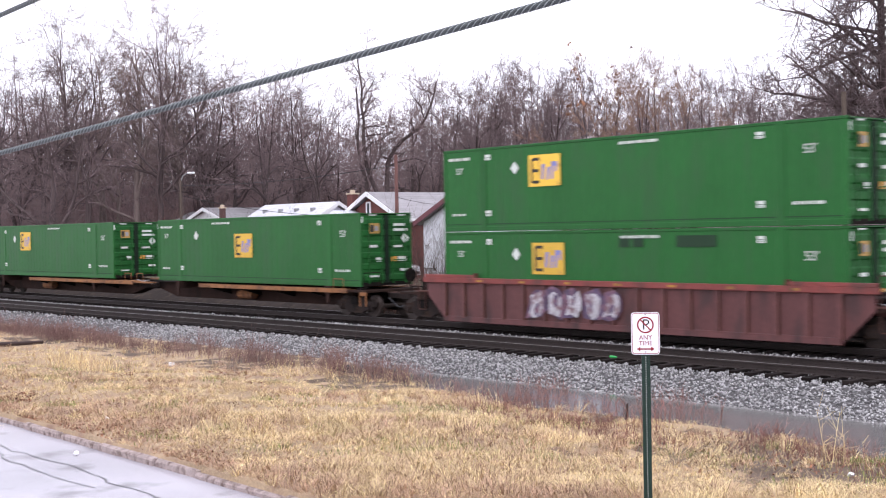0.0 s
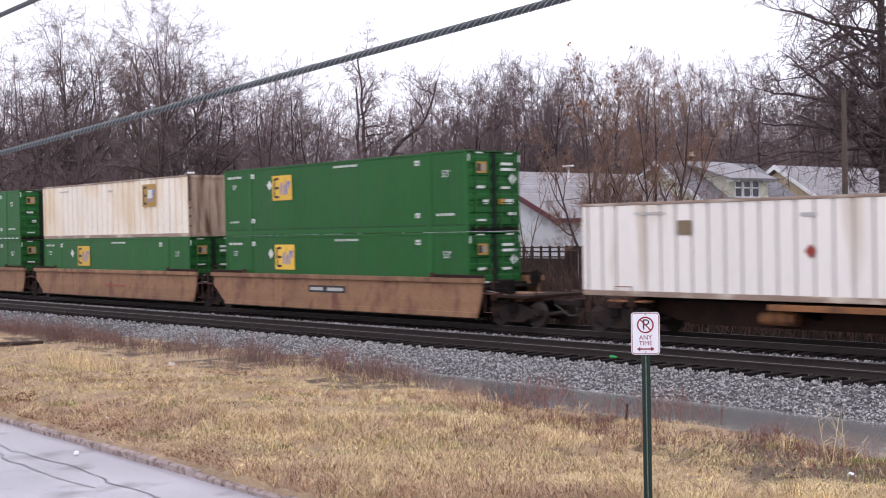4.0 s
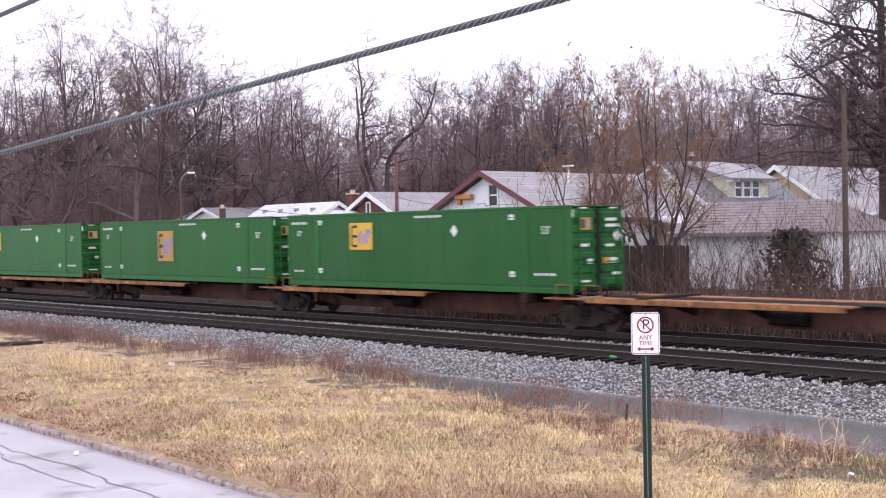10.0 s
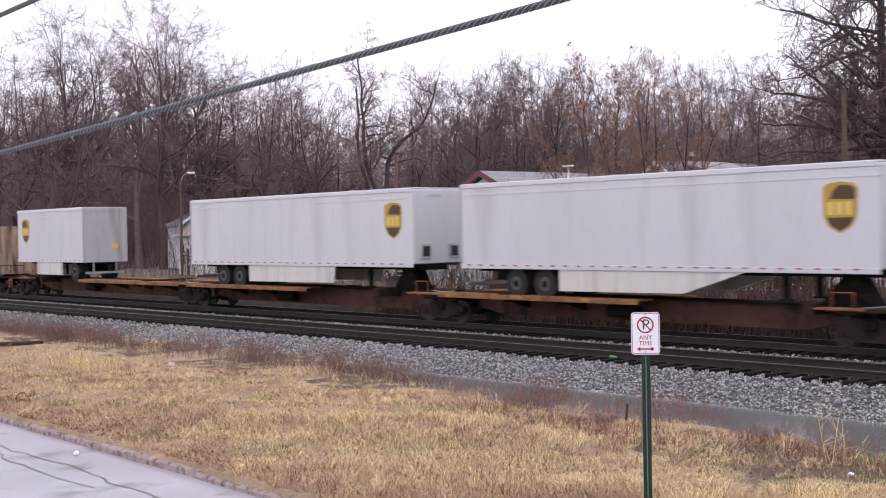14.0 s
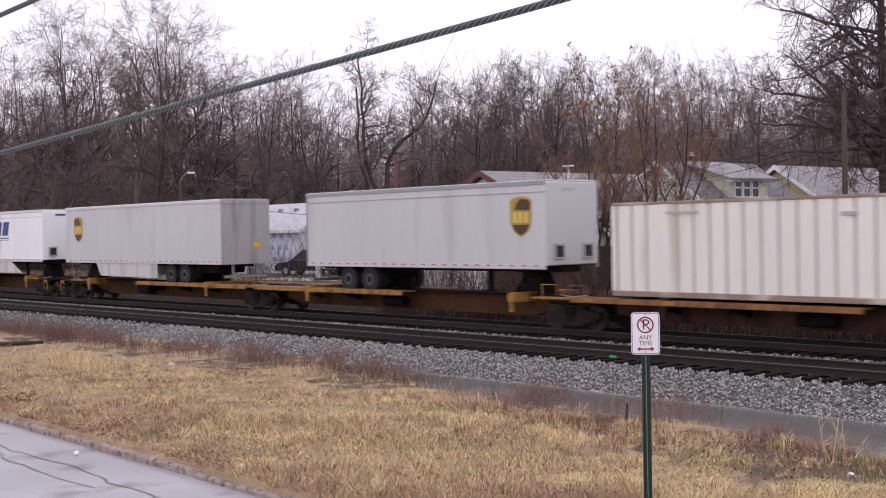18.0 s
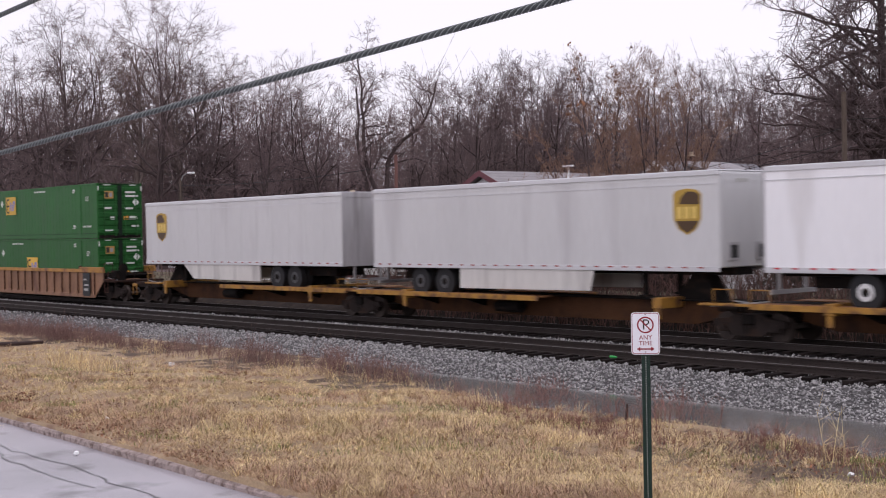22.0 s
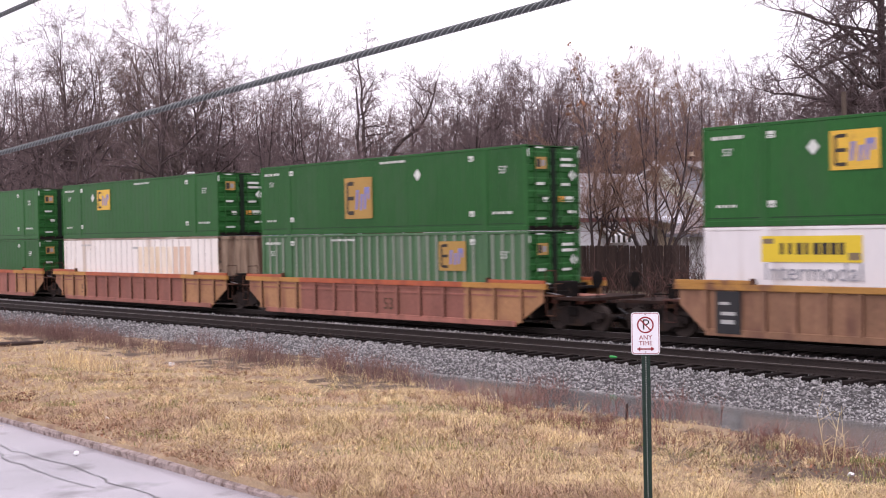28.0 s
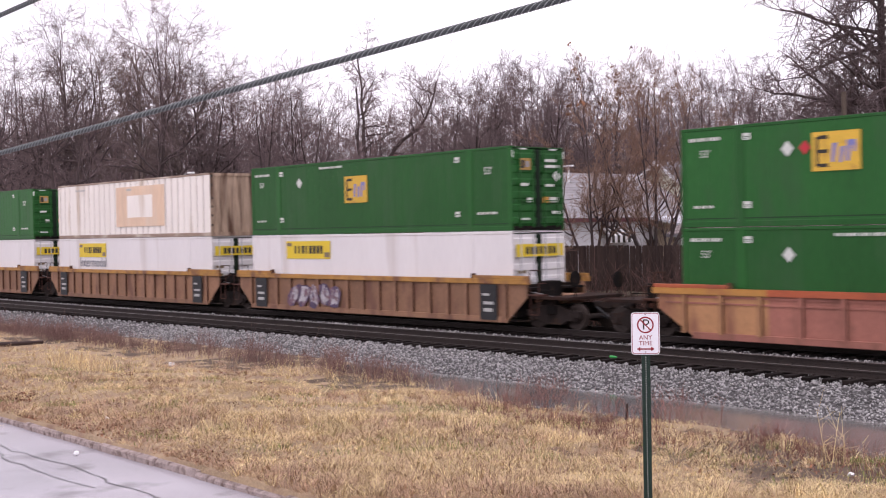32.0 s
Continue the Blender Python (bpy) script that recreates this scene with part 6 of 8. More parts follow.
def trailer(length, style="shield", wheels=(2.6, 3.95), skirt=(4.9, 4.9, 0.15), logo=1.15, rail="alu"):
    """A semi-trailer; nose at +x, wheels near -x. Floor level at z = 0, standing on its wheels and a hitch."""
    X, Y, H, F = length / 2, 1.295, 2.98, 0.0
    paint = "trailer" if style == "shield" else "trailer_white"
    ob = thing("trailer", "light grey semi-trailer with brown and yellow shield" if style == "shield" else "white semi-trailer with large navy lettering and bronze swoosh", "trailer", "semi-trailers")
    part("box", Shape().box(-X, X, -Y + 0.02, Y - 0.02, 0.12, H - 0.06, 0.02), paint, ob)
    n = int(length / 1.22)
    for s in (-1, 1):
        y0, y1 = sorted((s * (Y - 0.02), s * (Y + 0.004)))
        part("top_rail", Shape().box(-X, X, y0, y1, H - 0.16, H - 0.02, 0.006), rail, ob)
        part("upper_band", Shape().box(-X, X, min(s * (Y - 0.02), s * (Y - 0.008)), max(s * (Y - 0.02), s * (Y - 0.008)), H - 0.42, H - 0.39), rail, ob)
        part("bottom_rail", Shape().box(-X, X, y0, y1, 0.0, 0.16, 0.006), "alu", ob)
        tape = Shape()
        k = -X + 0.3
        while k < X - 0.3:
            tape.box(k, k + 0.18, min(s * (Y + 0.004), s * (Y + 0.008)), max(s * (Y + 0.004), s * (Y + 0.008)), 0.10, 0.145)
            k += 0.58
        tagged(part("reflective_tape", tape, "mark_red" if style != "shield" or length < 15.9 else "mark_rust", ob), kind="stuff")
        seams = Shape()
        for k in range(1, n):
            x = -X + length * k / n
            seams.box(x - 0.012, x + 0.012, min(s * (Y - 0.02), s * (Y - 0.014)), max(s * (Y - 0.02), s * (Y - 0.014)), 0.16, H - 0.16)
        part("panel_seams", seams, paint, ob)
        if length > 14:
            a, b = -X + skirt[0], X - skirt[1]
            part("side_skirt", Shape().prism([(a, 0.0), (b, 0.0), (b - skirt[2], -0.66), (a, -0.70)], "y", min(s * (Y - 0.03), s * (Y - 0.06)), max(s * (Y - 0.03), s * (Y - 0.06))), "skirt", ob, "white side skirt")
        elif length < 10:
            part("side_skirt", Shape().box(-X + 2.6, X - 2.6, min(s * (Y - 0.03), s * (Y - 0.06)), max(s * (Y - 0.03), s * (Y - 0.06)), -0.7, 0.0), "skirt", ob)
        if style == "shield":
            sx = X - logo
            y = s * (Y - 0.012)
            ya, yb = sorted((y, y + s * 0.006))
            sh = part("shield", Shape().prism([(sx - 0.52, 2.28), (sx - 0.4, 2.40), (sx, 2.46), (sx + 0.4, 2.40), (sx + 0.52, 2.28), (sx + 0.50, 1.55), (sx + 0.33, 1.26), (sx, 1.08), (sx - 0.33, 1.26), (sx - 0.50, 1.55)], "y", ya, yb), "shield_gold", ob, "gold and brown shield")
            yc, yd = sorted((y + s * 0.007, y + s * 0.010))
            part("brown_field", Shape().prism([(sx - 0.30, 2.0), (sx + 0.45, 1.98), (sx + 0.46, 2.26), (sx + 0.3, 2.35), (sx - 0.02, 2.37), (sx - 0.22, 2.2)], "y", yc, yd), "mark_brown", sh)
            part("brown_base", Shape().prism([(sx - 0.42, 1.50), (sx + 0.42, 1.50), (sx + 0.28, 1.28), (sx, 1.14), (sx - 0.28, 1.28)], "y", yc, yd), "mark_brown", sh)
            for k in range(3):
                part("gold_block", Shape().box(sx - 0.38 + 0.27 * k, sx - 0.20 + 0.27 * k, yc, yd, 1.57, 1.92), "shield_pale", sh)
        else:
            y = s * (Y - 0.012)
            ya, yb = sorted((y, y + s * 0.006))
            d = -s
            glyphs = ((-1.25, 0.62), (-0.42, 1.06), (0.86, 0.28), (1.36, 0.74), (2.32, 0.86))
            for gx, gw in glyphs:
                part("lettering", Shape().prism([(gx, 1.55), (gx + gw, 1.55), (gx + gw + 0.27, 2.35), (gx + 0.27, 2.35)], "y", ya, yb), "mark_navy", ob, "large slanted navy letter bar")
            part("underline", Shape().box(-1.75, 3.35, ya, yb, 1.36, 1.42).box(-1.75, 3.35, ya, yb, 1.26, 1.29), "mark_navy", ob)
            part("swoosh", Shape().prism([(-3.55, 1.35), (-3.15, 1.42), (-1.95, 1.85), (-1.10, 2.45), (-2.05, 2.05), (-3.05, 1.5)], "y", ya, yb).prism([(-3.15, 0.75), (-2.80, 0.8), (-1.45, 1.75), (-1.90, 1.8)], "y", ya, yb), "mark_gold", ob, "bronze swoosh")
    part("roof", Shape().box(-X + 0.02, X - 0.02, -Y + 0.03, Y - 0.03, H - 0.05, H, 0.02), "alu", ob)
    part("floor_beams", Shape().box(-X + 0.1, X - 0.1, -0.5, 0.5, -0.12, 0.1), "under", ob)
    # nose: vents and hoses
    nose = part("nose_wall", Shape().box(X - 0.004, X + 0.03, -1.2, 1.2, 0.15, H - 0.12), paint, ob)
    part("gladhand_box", Shape().box(X + 0.03, X + 0.09, -0.95, -0.45, 0.32, 0.86, 0.01), "grey_door", nose)
    part("vent_screen", Shape().box(X + 0.09, X + 0.094, -0.87, -0.53, 0.40, 0.78), "black_panel", nose)
    part("gladhand_box", Shape().box(X + 0.03, X + 0.09, 0.45, 0.95, 0.32, 0.86, 0.01), "grey_door", nose)
    part("vent_screen", Shape().box(X + 0.09, X + 0.094, 0.53, 0.87, 0.40, 0.78), "black_panel", nose)
    part("marker", Shape().box(X + 0.03, X + 0.04, -0.5, 0.1, 2.62, 2.72), "mark_navy" if style != "shield" else "mark_grey", nose)
    # tail: roll door and bumper
    tail = part("roll_door", Shape().box(-X - 0.03, -X + 0.004, -1.15, 1.15, 0.2, H - 0.22), "grey_door", ob, "roll-up rear door")
    for z in (0.62, 1.1, 1.58, 2.06):
        part("door_slat", Shape().box(-X - 0.036, -X - 0.03, -1.14, 1.14, z, z + 0.012), "grey_door", tail)
    part("door_frame", Shape().box(-X - 0.05, -X, -1.295, -1.15, 0, H - 0.02).box(-X - 0.05, -X, 1.15, 1.295, 0, H - 0.02).box(-X - 0.05, -X, -1.15, 1.15, H - 0.22, H - 0.02).box(-X - 0.05, -X, -1.15, 1.15, 0.0, 0.2), "grey_door", ob)
    part("yellow_label", Shape().box(-X - 0.042, -X - 0.037, -0.75, -0.4, 0.75, 1.0), "mark_bright", tail)
    part("bumper", Shape().box(-X + 0.0, -X + 0.1, -1.1, 1.1, -0.62, -0.5).box(-X, -X + 0.08, -0.7, -0.62, -0.55, 0.0).box(-X, -X + 0.08, 0.62, 0.7, -0.55, 0.0), "metal_grey", ob)
    # running gear
    ax = (-X + wheels[0], -X + wheels[1]) if length > 10 else (-X + 1.3,)
    part("suspension", Shape().box(-X + 1.2, -X + (wheels[1] + 0.6 if length > 10 else 2.1), -0.7, 0.7, -0.42, -0.1), "under", ob)
    for a in ax:
        for s in (-1, 1):
            for k, y in enumerate((1.02, 0.7)):
                w = part("tyre", once(("tyre", s, k), lambda: Shape().tube((0, s * y - 0.13, 0), (0, s * y + 0.13, 0), 0.50, n=24).mesh("tyre")), "tyre", ob, at=pose(a, 0, -0.49))
                if k == 0:
                    part("rim", once(("rim", s, style), lambda: Shape().tube((0, s * (y + 0.132) - 0.02, 0), (0, s * (y + 0.132) + 0.005, 0), 0.24, n=16).mesh("rim")), "white_hub" if style != "shield" else "hub", w)
                    part("hub_cap", once(("hubcap", s), lambda: Shape().tube((0, s * (y + 0.13), 0), (0, s * (y + 0.16), 0), 0.12, n=12).mesh("hub_cap")), "under", w)
        part("axle", Shape().tube((a, -1.0, -0.49), (a, 1.0, -0.49), 0.07), "under", ob)
    if length > 10:
        for s in (-0.85, 0.85):
            part("landing_leg", Shape().box(X - 3.2, X - 3.05, s - 0.07, s + 0.07, -0.75, 0.0).box(X - 3.3, X - 2.95, s - 0.13, s + 0.13, -0.8, -0.75), "under", ob)
    else:
        for s in (-0.85, 0.85):
            part("landing_leg", Shape().box(X - 2.0, X - 1.88, s - 0.06, s + 0.06, -0.8, 0.0), "under", ob)
    return ob


# ---- the train: cars ----
def wheelset():
    s = Shape().tube((0, -0.86, 0), (0, 0.86, 0), 0.085, n=8)
    for k in (-1, 1):
        s.tube((0, k * 0.70, 0), (0, k * 0.815, 0), 0.42, n=24).tube((0, k * 0.68, 0), (0, k * 0.70, 0), 0.455, n=24)
        s.tube((0, k * 0.815, 0), (0, k * 0.83, 0), 0.16, n=12)
        for a in range(4):
            c, d = math.cos(a * math.pi / 2), math.sin(a * math.pi / 2)
            s.tube((0.27 * c, k * 0.815, 0.27 * d), (0.27 * c, k * 0.822, 0.27 * d), 0.05, n=6)
    return s.mesh("wheelset")


WHEELS = []


def bogie(parent, x):
    """A three-piece truck with side frames, springs and two rolling wheelsets."""
    def frame_mesh(side):
        s = Shape()
        for k in (side,):
            y0, y1 = sorted((k * 0.90, k * 1.04))
            s.prism([(-1.22, 0.42), (-1.22, 0.62), (-0.75, 0.66), (-0.35, 0.80), (0.35, 0.80), (0.75, 0.66), (1.22, 0.62), (1.22, 0.42), (0.85, 0.40), (0.45, 0.17), (-0.45, 0.17), (-0.85, 0.40)], "y", y0, y1)
            for a in (-0.89, 0.89):
                s.box(a - 0.16, a + 0.16, y0 - 0.02, y1 + 0.06 * (k > 0) + 0.02, 0.28, 0.56, 0.02)
                s.tube((a, k * 0.95, 0.42), (a, k * 1.11, 0.42), 0.11, n=10)
        return s.mesh("side_frame")

    def springs():
        s = Shape().box(-0.2, 0.2, -1.12, 1.12, 0.50, 0.78, 0.02)
        for k in (-1, 1):
            for a in (-0.14, 0, 0.14):
                s.tube((a, k * 1.0, 0.24), (a, k * 1.0, 0.50), 0.06, n=8)
        return s.mesh("truck")
    t = part("truck", once("bolster", springs), "under", parent, "cast steel truck", at=pose(x, 0, 0))
    for k in (-1, 1):
        part("side_frame", once(("bframe", k), lambda: frame_mesh(k)), "truck", t)
    for a in (-0.89, 0.89):
        w = part("wheelset", once("wheelset", wheelset), "wheel", t, at=pose(a, 0, 0.42))
        WHEELS.append((parent, w, x, a))


def coupler(parent, x, way):
    s = Shape().box(min(x, x + way * 1.1), max(x, x + way * 1.1), -0.09, 0.09, 0.72, 0.92, 0.02).box(min(x + way * 0.95, x + way * 1.25), max(x + way * 0.95, x + way * 1.25), -0.16, 0.16, 0.68, 0.98, 0.03)
    part("coupler", s, "truck", parent)
    part("air_hose", Shape().tube((x + way * 0.4, -0.4, 0.75), (x + way * 0.9, -0.3, 0.4), 0.03).tube((x + way * 0.9, -0.3, 0.4), (x + way * 1.3, -0.2, 0.45), 0.03), "wire_black", parent)


def spine_car(a, b, c, style, plates, truck_a, truck_b, end_a, end_b, hitch=None):
    """A spine-car platform between the pivots a and b (train metres), centred on c."""
    label = {"dark": "dark brown skeleton platform with thin rust-orange side deck", "rust": "sooty brown skeleton platform with rust-orange side decks", "yellow": "brown skeleton platform with worn yellow side decks"}[style]
    ob = thing("spine_car", label, "freight car", "intermodal cars")
    x0, x1 = a - c, b - c
    edge = "deck_yellow" if style == "yellow" else "deck_rust"
    sill = {"yellow": "sill_orange", "rust": "sill_rust", "dark": "sill_brown"}[style]
    mid = Shape().prism([(x0 + 0.5, 0.78), (x0 + 0.5, 1.06), (x1 - 0.5, 1.06), (x1 - 0.5, 0.78), (x1 - 2.4, 0.36), (x0 + 2.4, 0.36)], "y", -0.33, 0.33)
    part("centre_sill", mid, sill, ob)
    part("sill_flange", Shape().box(x0 + 0.4, x1 - 0.4, -0.52, 0.52, 1.06, 1.10), "under", ob)
    for x in (x0 - 0.3, x1 - 0.7):
        part("pivot", Shape().box(x, x + 1.0, -0.45, 0.45, 0.72, 1.0, 0.03), "under", ob)
    for p, q in plates:
        u, v = x0 + (x1 - x0) * p, x0 + (x1 - x0) * q
        for s in (-1, 1):
            y0, y1 = sorted((s * 1.44, s * 0.75))
            d = part("side_deck", Shape().box(u, v, y0, y1, 1.06, 1.11), "deck_rust", ob)
            ye0, ye1 = sorted((s * 1.44, s * 1.47))
            part("deck_edge", Shape().box(u, v, ye0, ye1, 0.95, 1.12, 0.006), edge, d, "painted edge beam")
            if style != "dark":
                k = u + 0.4
                while k < v - 1:
                    part("paint_patch", Shape().box(k, k + 0.55, min(s * 1.47, s * 1.476), max(s * 1.47, s * 1.476), 0.98, 1.10), "deck_yellow", d)
                    k += 3.3
        for k in range(max(1, int((v - u) / 2.6))):
            m = u + 0.8 + 2.6 * k
            part("cross_bearer", Shape().prism([(-1.42, 0.94), (-1.42, 1.06), (1.42, 1.06), (1.42, 0.94), (0.33, 0.62), (-0.33, 0.62)], "x", m, m + 0.16), "under", ob)
    for m in (-5.99, 5.99):
        part("container_bracket", Shape().box(m - 0.16, m + 0.16, -1.45, 1.45, 0.86, 1.19, 0.02).box(m - 0.09, m + 0.09, -1.43, -1.36, 0.55, 0.9).box(m - 0.09, m + 0.09, 1.36, 1.43, 0.55, 0.9), edge if style == "yellow" else "sill_brown", ob)
    if hitch is not None:
        part("hitch", Shape().prism([(hitch - 0.9, 1.08), (hitch + 0.7, 1.08), (hitch + 0.25, 1.9), (hitch - 0.2, 1.9)], "y", -0.35, 0.35).box(hitch - 0.5, hitch + 0.5, -0.5, 0.5, 1.86, 1.955, 0.02), "under", ob, "trailer hitch stand")
    part("brake_tank", Shape().tube((-1.8, -0.62, 0.66), (-0.6, -0.62, 0.66), 0.2, n=14), "deck_rust" if style == "dark" else "under", ob)
    for x, way in ((x0, 1), (x1, -1)):
        part("junction_plate", Shape().box(min(x, x + way * 1.5), max(x, x + way * 1.5), -1.42, -0.95, 1.02, 1.08, 0.01), "deck_rust" if style != "yellow" else "deck_yellow", ob)
        part("brake_cylinder", Shape().tube((x + way * 0.5, -0.72, 0.92), (x + way * 1.2, -0.72, 0.92), 0.12, n=12), "truck", ob)
        part("brake_pipe", Shape().tube((x - way * 0.6, -0.9, 1.15), (x + way * 1.3, -1.05, 0.98), 0.022, n=6), "metal_grey", ob)
        part("handhold", Shape().tube((x + way * 0.3, -1.40, 1.08), (x + way * 0.3, -1.40, 1.5), 0.016, n=6).tube((x + way * 0.3, -1.40, 1.5), (x + way * 0.95, -1.40, 1.5), 0.016, n=6).tube((x + way * 0.95, -1.40, 1.5), (x + way * 0.95, -1.40, 1.08), 0.016, n=6), "deck_rust" if style != "yellow" else "deck_yellow", ob)
    for flag, x, way, end in ((truck_a, x0, -1, end_a), (truck_b, x1, 1, end_b)):
        if flag:
            bogie(ob, x)
        if end:
            coupler(ob, x + way * 0.9, way)
            part("end_platform", Shape().box(x + way * 0.4 - 0.7, x + way * 0.4 + 0.7, -1.4, 1.4, 0.98, 1.08, 0.01), "sill_brown", ob)
            part("end_step", Shape().box(x + way * 1.0 - 0.2, x + way * 1.0 + 0.2, -1.46, -1.40, 0.86, 1.0).box(x + way * 1.0 - 0.2, x + way * 1.0 - 0.17, -1.46, -1.40, 0.45, 0.9).box(x + way * 1.0 + 0.17, x + way * 1.0 + 0.2, -1.46, -1.40, 0.45, 0.9), edge, ob)
            part("grab_iron", Shape().tube((x + way * 1.05, -1.4, 1.08), (x + way * 1.05, -1.4, 1.75), 0.018).tube((x + way * 1.05, -1.4, 1.75), (x + way * 1.05, -0.6, 1.75), 0.018).tube((x + way * 1.05, -0.6, 1.75), (x + way * 1.05, -0.6, 1.08), 0.018), "under", ob)
    return ob


WELLS = {"maroon": ("well_maroon", "chord_maroon", "maroon ribbed well car with spray-painted side"),
         "yellow": ("well_yellow", "well_yellow", "tan-yellow smooth-sided well car, soot-stained"),
         "tan": ("well_tan", "chord_yellow", "brown ribbed well car with ochre top chord"),
         "orange": ("well_orange", "chord_orange", "orange-red and ochre ribbed well car"),
         "brown": ("well_tan", "chord_yellow", "rusty brown ribbed well car with ochre top chord")}


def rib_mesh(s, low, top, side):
    """An upright side rib; its flanks are coloured darker, in place of shade."""
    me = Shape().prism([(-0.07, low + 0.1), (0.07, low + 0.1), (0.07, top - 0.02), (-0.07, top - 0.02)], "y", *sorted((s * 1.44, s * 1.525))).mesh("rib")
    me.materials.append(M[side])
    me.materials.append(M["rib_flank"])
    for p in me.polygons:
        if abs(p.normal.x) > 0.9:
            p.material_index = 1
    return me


def well_car(a, b, c, style, truck_a, truck_b, end_a, end_b, paint_over=None, graffiti=None):
    """A double-stack well between pivots a and b (train metres), centred on c."""
    side, chord, label = WELLS[style]
    ob = thing("well_car", label, "freight car", "intermodal cars")
    x0, x1 = a - c, b - c
    low, top = {"orange": (0.10, 1.36), "yellow": (0.32, 1.50), "maroon": (0.16, 1.50)}.get(style, (0.22, 1.50))
    X, cut = 8.9, (1.3 if style == 'orange' else 0.95)
    ribbed = style != "yellow"
    front = 0.25 if style == "yellow" else cut
    for s in (-1, 1):
        y0, y1 = sorted((s * 1.40, s * 1.44))
        ya, yb = sorted((s * 1.40, s * 1.53))
        if style == "orange":
            part("side_sheet", Shape().box(-5.0, 5.0, y0, y1, low, top), side, ob)
            part("top_chord", Shape().box(-5.0, 5.0, ya, yb, top - 0.02, top + 0.16), chord, ob)
            for e in (-1, 1):
                part("end_sheet", Shape().prism([(e * 5.0, low), (e * (X - cut), low), (e * X, top - 0.45), (e * X, top), (e * 5.0, top)], "y", y0, y1), "well_ochre", ob, "ochre end of the side")
                part("chord_end", Shape().box(min(e * 5.0, e * (X + 0.15)), max(e * 5.0, e * (X + 0.15)), ya, yb, top - 0.02, top + 0.16), "ochre_chord", ob, "ochre chord end")
        else:
            part("side_sheet", Shape().prism([(-X, top - 0.45), (-X, top), (X, top), (X, top - 0.45), (X - front, low), (-X + cut, low)], "y", y0, y1), side, ob)
            part("top_chord", Shape().box(-X - 0.15, X + 0.15, ya, yb, top - 0.02, top + 0.16, 0.012), chord, ob)
        yc, yd = sorted((s * 1.42, s * 1.50))
        part("bottom_sill", Shape().box(-X + cut, X - front, yc, yd, low - 0.06, low + 0.14, 0.012), side, ob)
        for e in (-1, 1):
            u, v = sorted((e * (X + 0.1), e * (X - 2.6)))
            part("raised_end", Shape().box(u, v, ya, yb, top + 0.16, top + 0.27, 0.01), chord if style != "yellow" else "sill_brown", ob)
            w = e * (X - 2.6)
            part("guide_stop", Shape().prism([(w - 0.09, top + 0.16), (w + 0.09, top + 0.16), (w + 0.05, top + 0.33), (w - 0.05, top + 0.33)], "y", ya, yb), "rib_flank", ob)
        if style == "maroon":
            for k in range(7):
                part("paint_dash", Shape().box(-6.2 + 2.1 * k, -5.9 + 2.1 * k, *sorted((s * 1.532, s * 1.536)), top + 0.03, top + 0.1), "deck_yellow", ob)
        if ribbed:
            n = 17 if style != "orange" else 13
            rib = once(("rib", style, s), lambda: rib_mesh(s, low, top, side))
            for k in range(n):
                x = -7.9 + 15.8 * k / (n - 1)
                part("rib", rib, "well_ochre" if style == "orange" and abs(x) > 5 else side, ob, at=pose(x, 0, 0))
            if style == "orange":
                part("side_line", Shape().box(-X + 0.2, X - 0.2, *sorted((s * 1.44, s * 1.47)), top - 0.12, top - 0.06).box(-X + 0.3, X - 0.3, *sorted((s * 1.44, s * 1.47)), top - 0.3, top - 0.25), side, ob)
        else:
            part("side_sheet_low", Shape().prism([(-X + 0.85, low + 0.14), (X - 0.25, low + 0.14), (X - 0.25, low + 0.5), (-X + 0.6, low + 0.5)], "y", *sorted((s * 1.44, s * 1.46))), side, ob)
        if style in ("tan", "brown"):
            for e in (-1, 1):
                part("data_panel", Shape().box(e * 7.1 - 0.42, e * 7.1 + 0.42, *sorted((s * 1.526, s * 1.531)), low + 0.02, top - 0.04), "black_panel", ob)
                part("data_lettering", Shape().box(e * 7.1 - 0.25, e * 7.1 + 0.2, *sorted((s * 1.532, s * 1.535)), low + 0.3, low + 0.42).box(e * 7.1 - 0.25, e * 7.1 + 0.25, *sorted((s * 1.532, s * 1.535)), low + 0.55, low + 0.65).box(e * 7.1 - 0.3, e * 7.1 + 0.05, *sorted((s * 1.532, s * 1.535)), low + 0.85, low + 0.93), "mark_grey", ob)
    if style == "yellow" and c != 137.48:
        part("number_board", Shape().box(-1.5, 1.0, -1.452, -1.446, 0.95, 1.22), "black_panel", ob)
        part("numbering", Shape().box(-1.35, -0.5, -1.457, -1.453, 1.02, 1.15).box(-0.2, 0.85, -1.457, -1.453, 1.02, 1.15), "mark_grey", ob)
    if c == 137.48:
        part("red_lettering", Shape().box(-0.3, 0.35, -1.457, -1.453, 0.70, 0.90).box(0.5, 1.15, -1.457, -1.453, 0.70, 0.90).box(1.3, 1.95, -1.457, -1.453, 0.70, 0.90), "mark_rust", ob)
    if style == "orange":
        part("size_mark", words("53", 0.62), "mark_brown", ob, at=pose(-5.4 if c == -248.82 else 0.75, -1.446, 0.60))
    floor = Shape().box(-X + 0.6, X - 0.6, -1.4, 1.4, 0.24, 0.30)
    part("well_floor", floor, "under", ob)
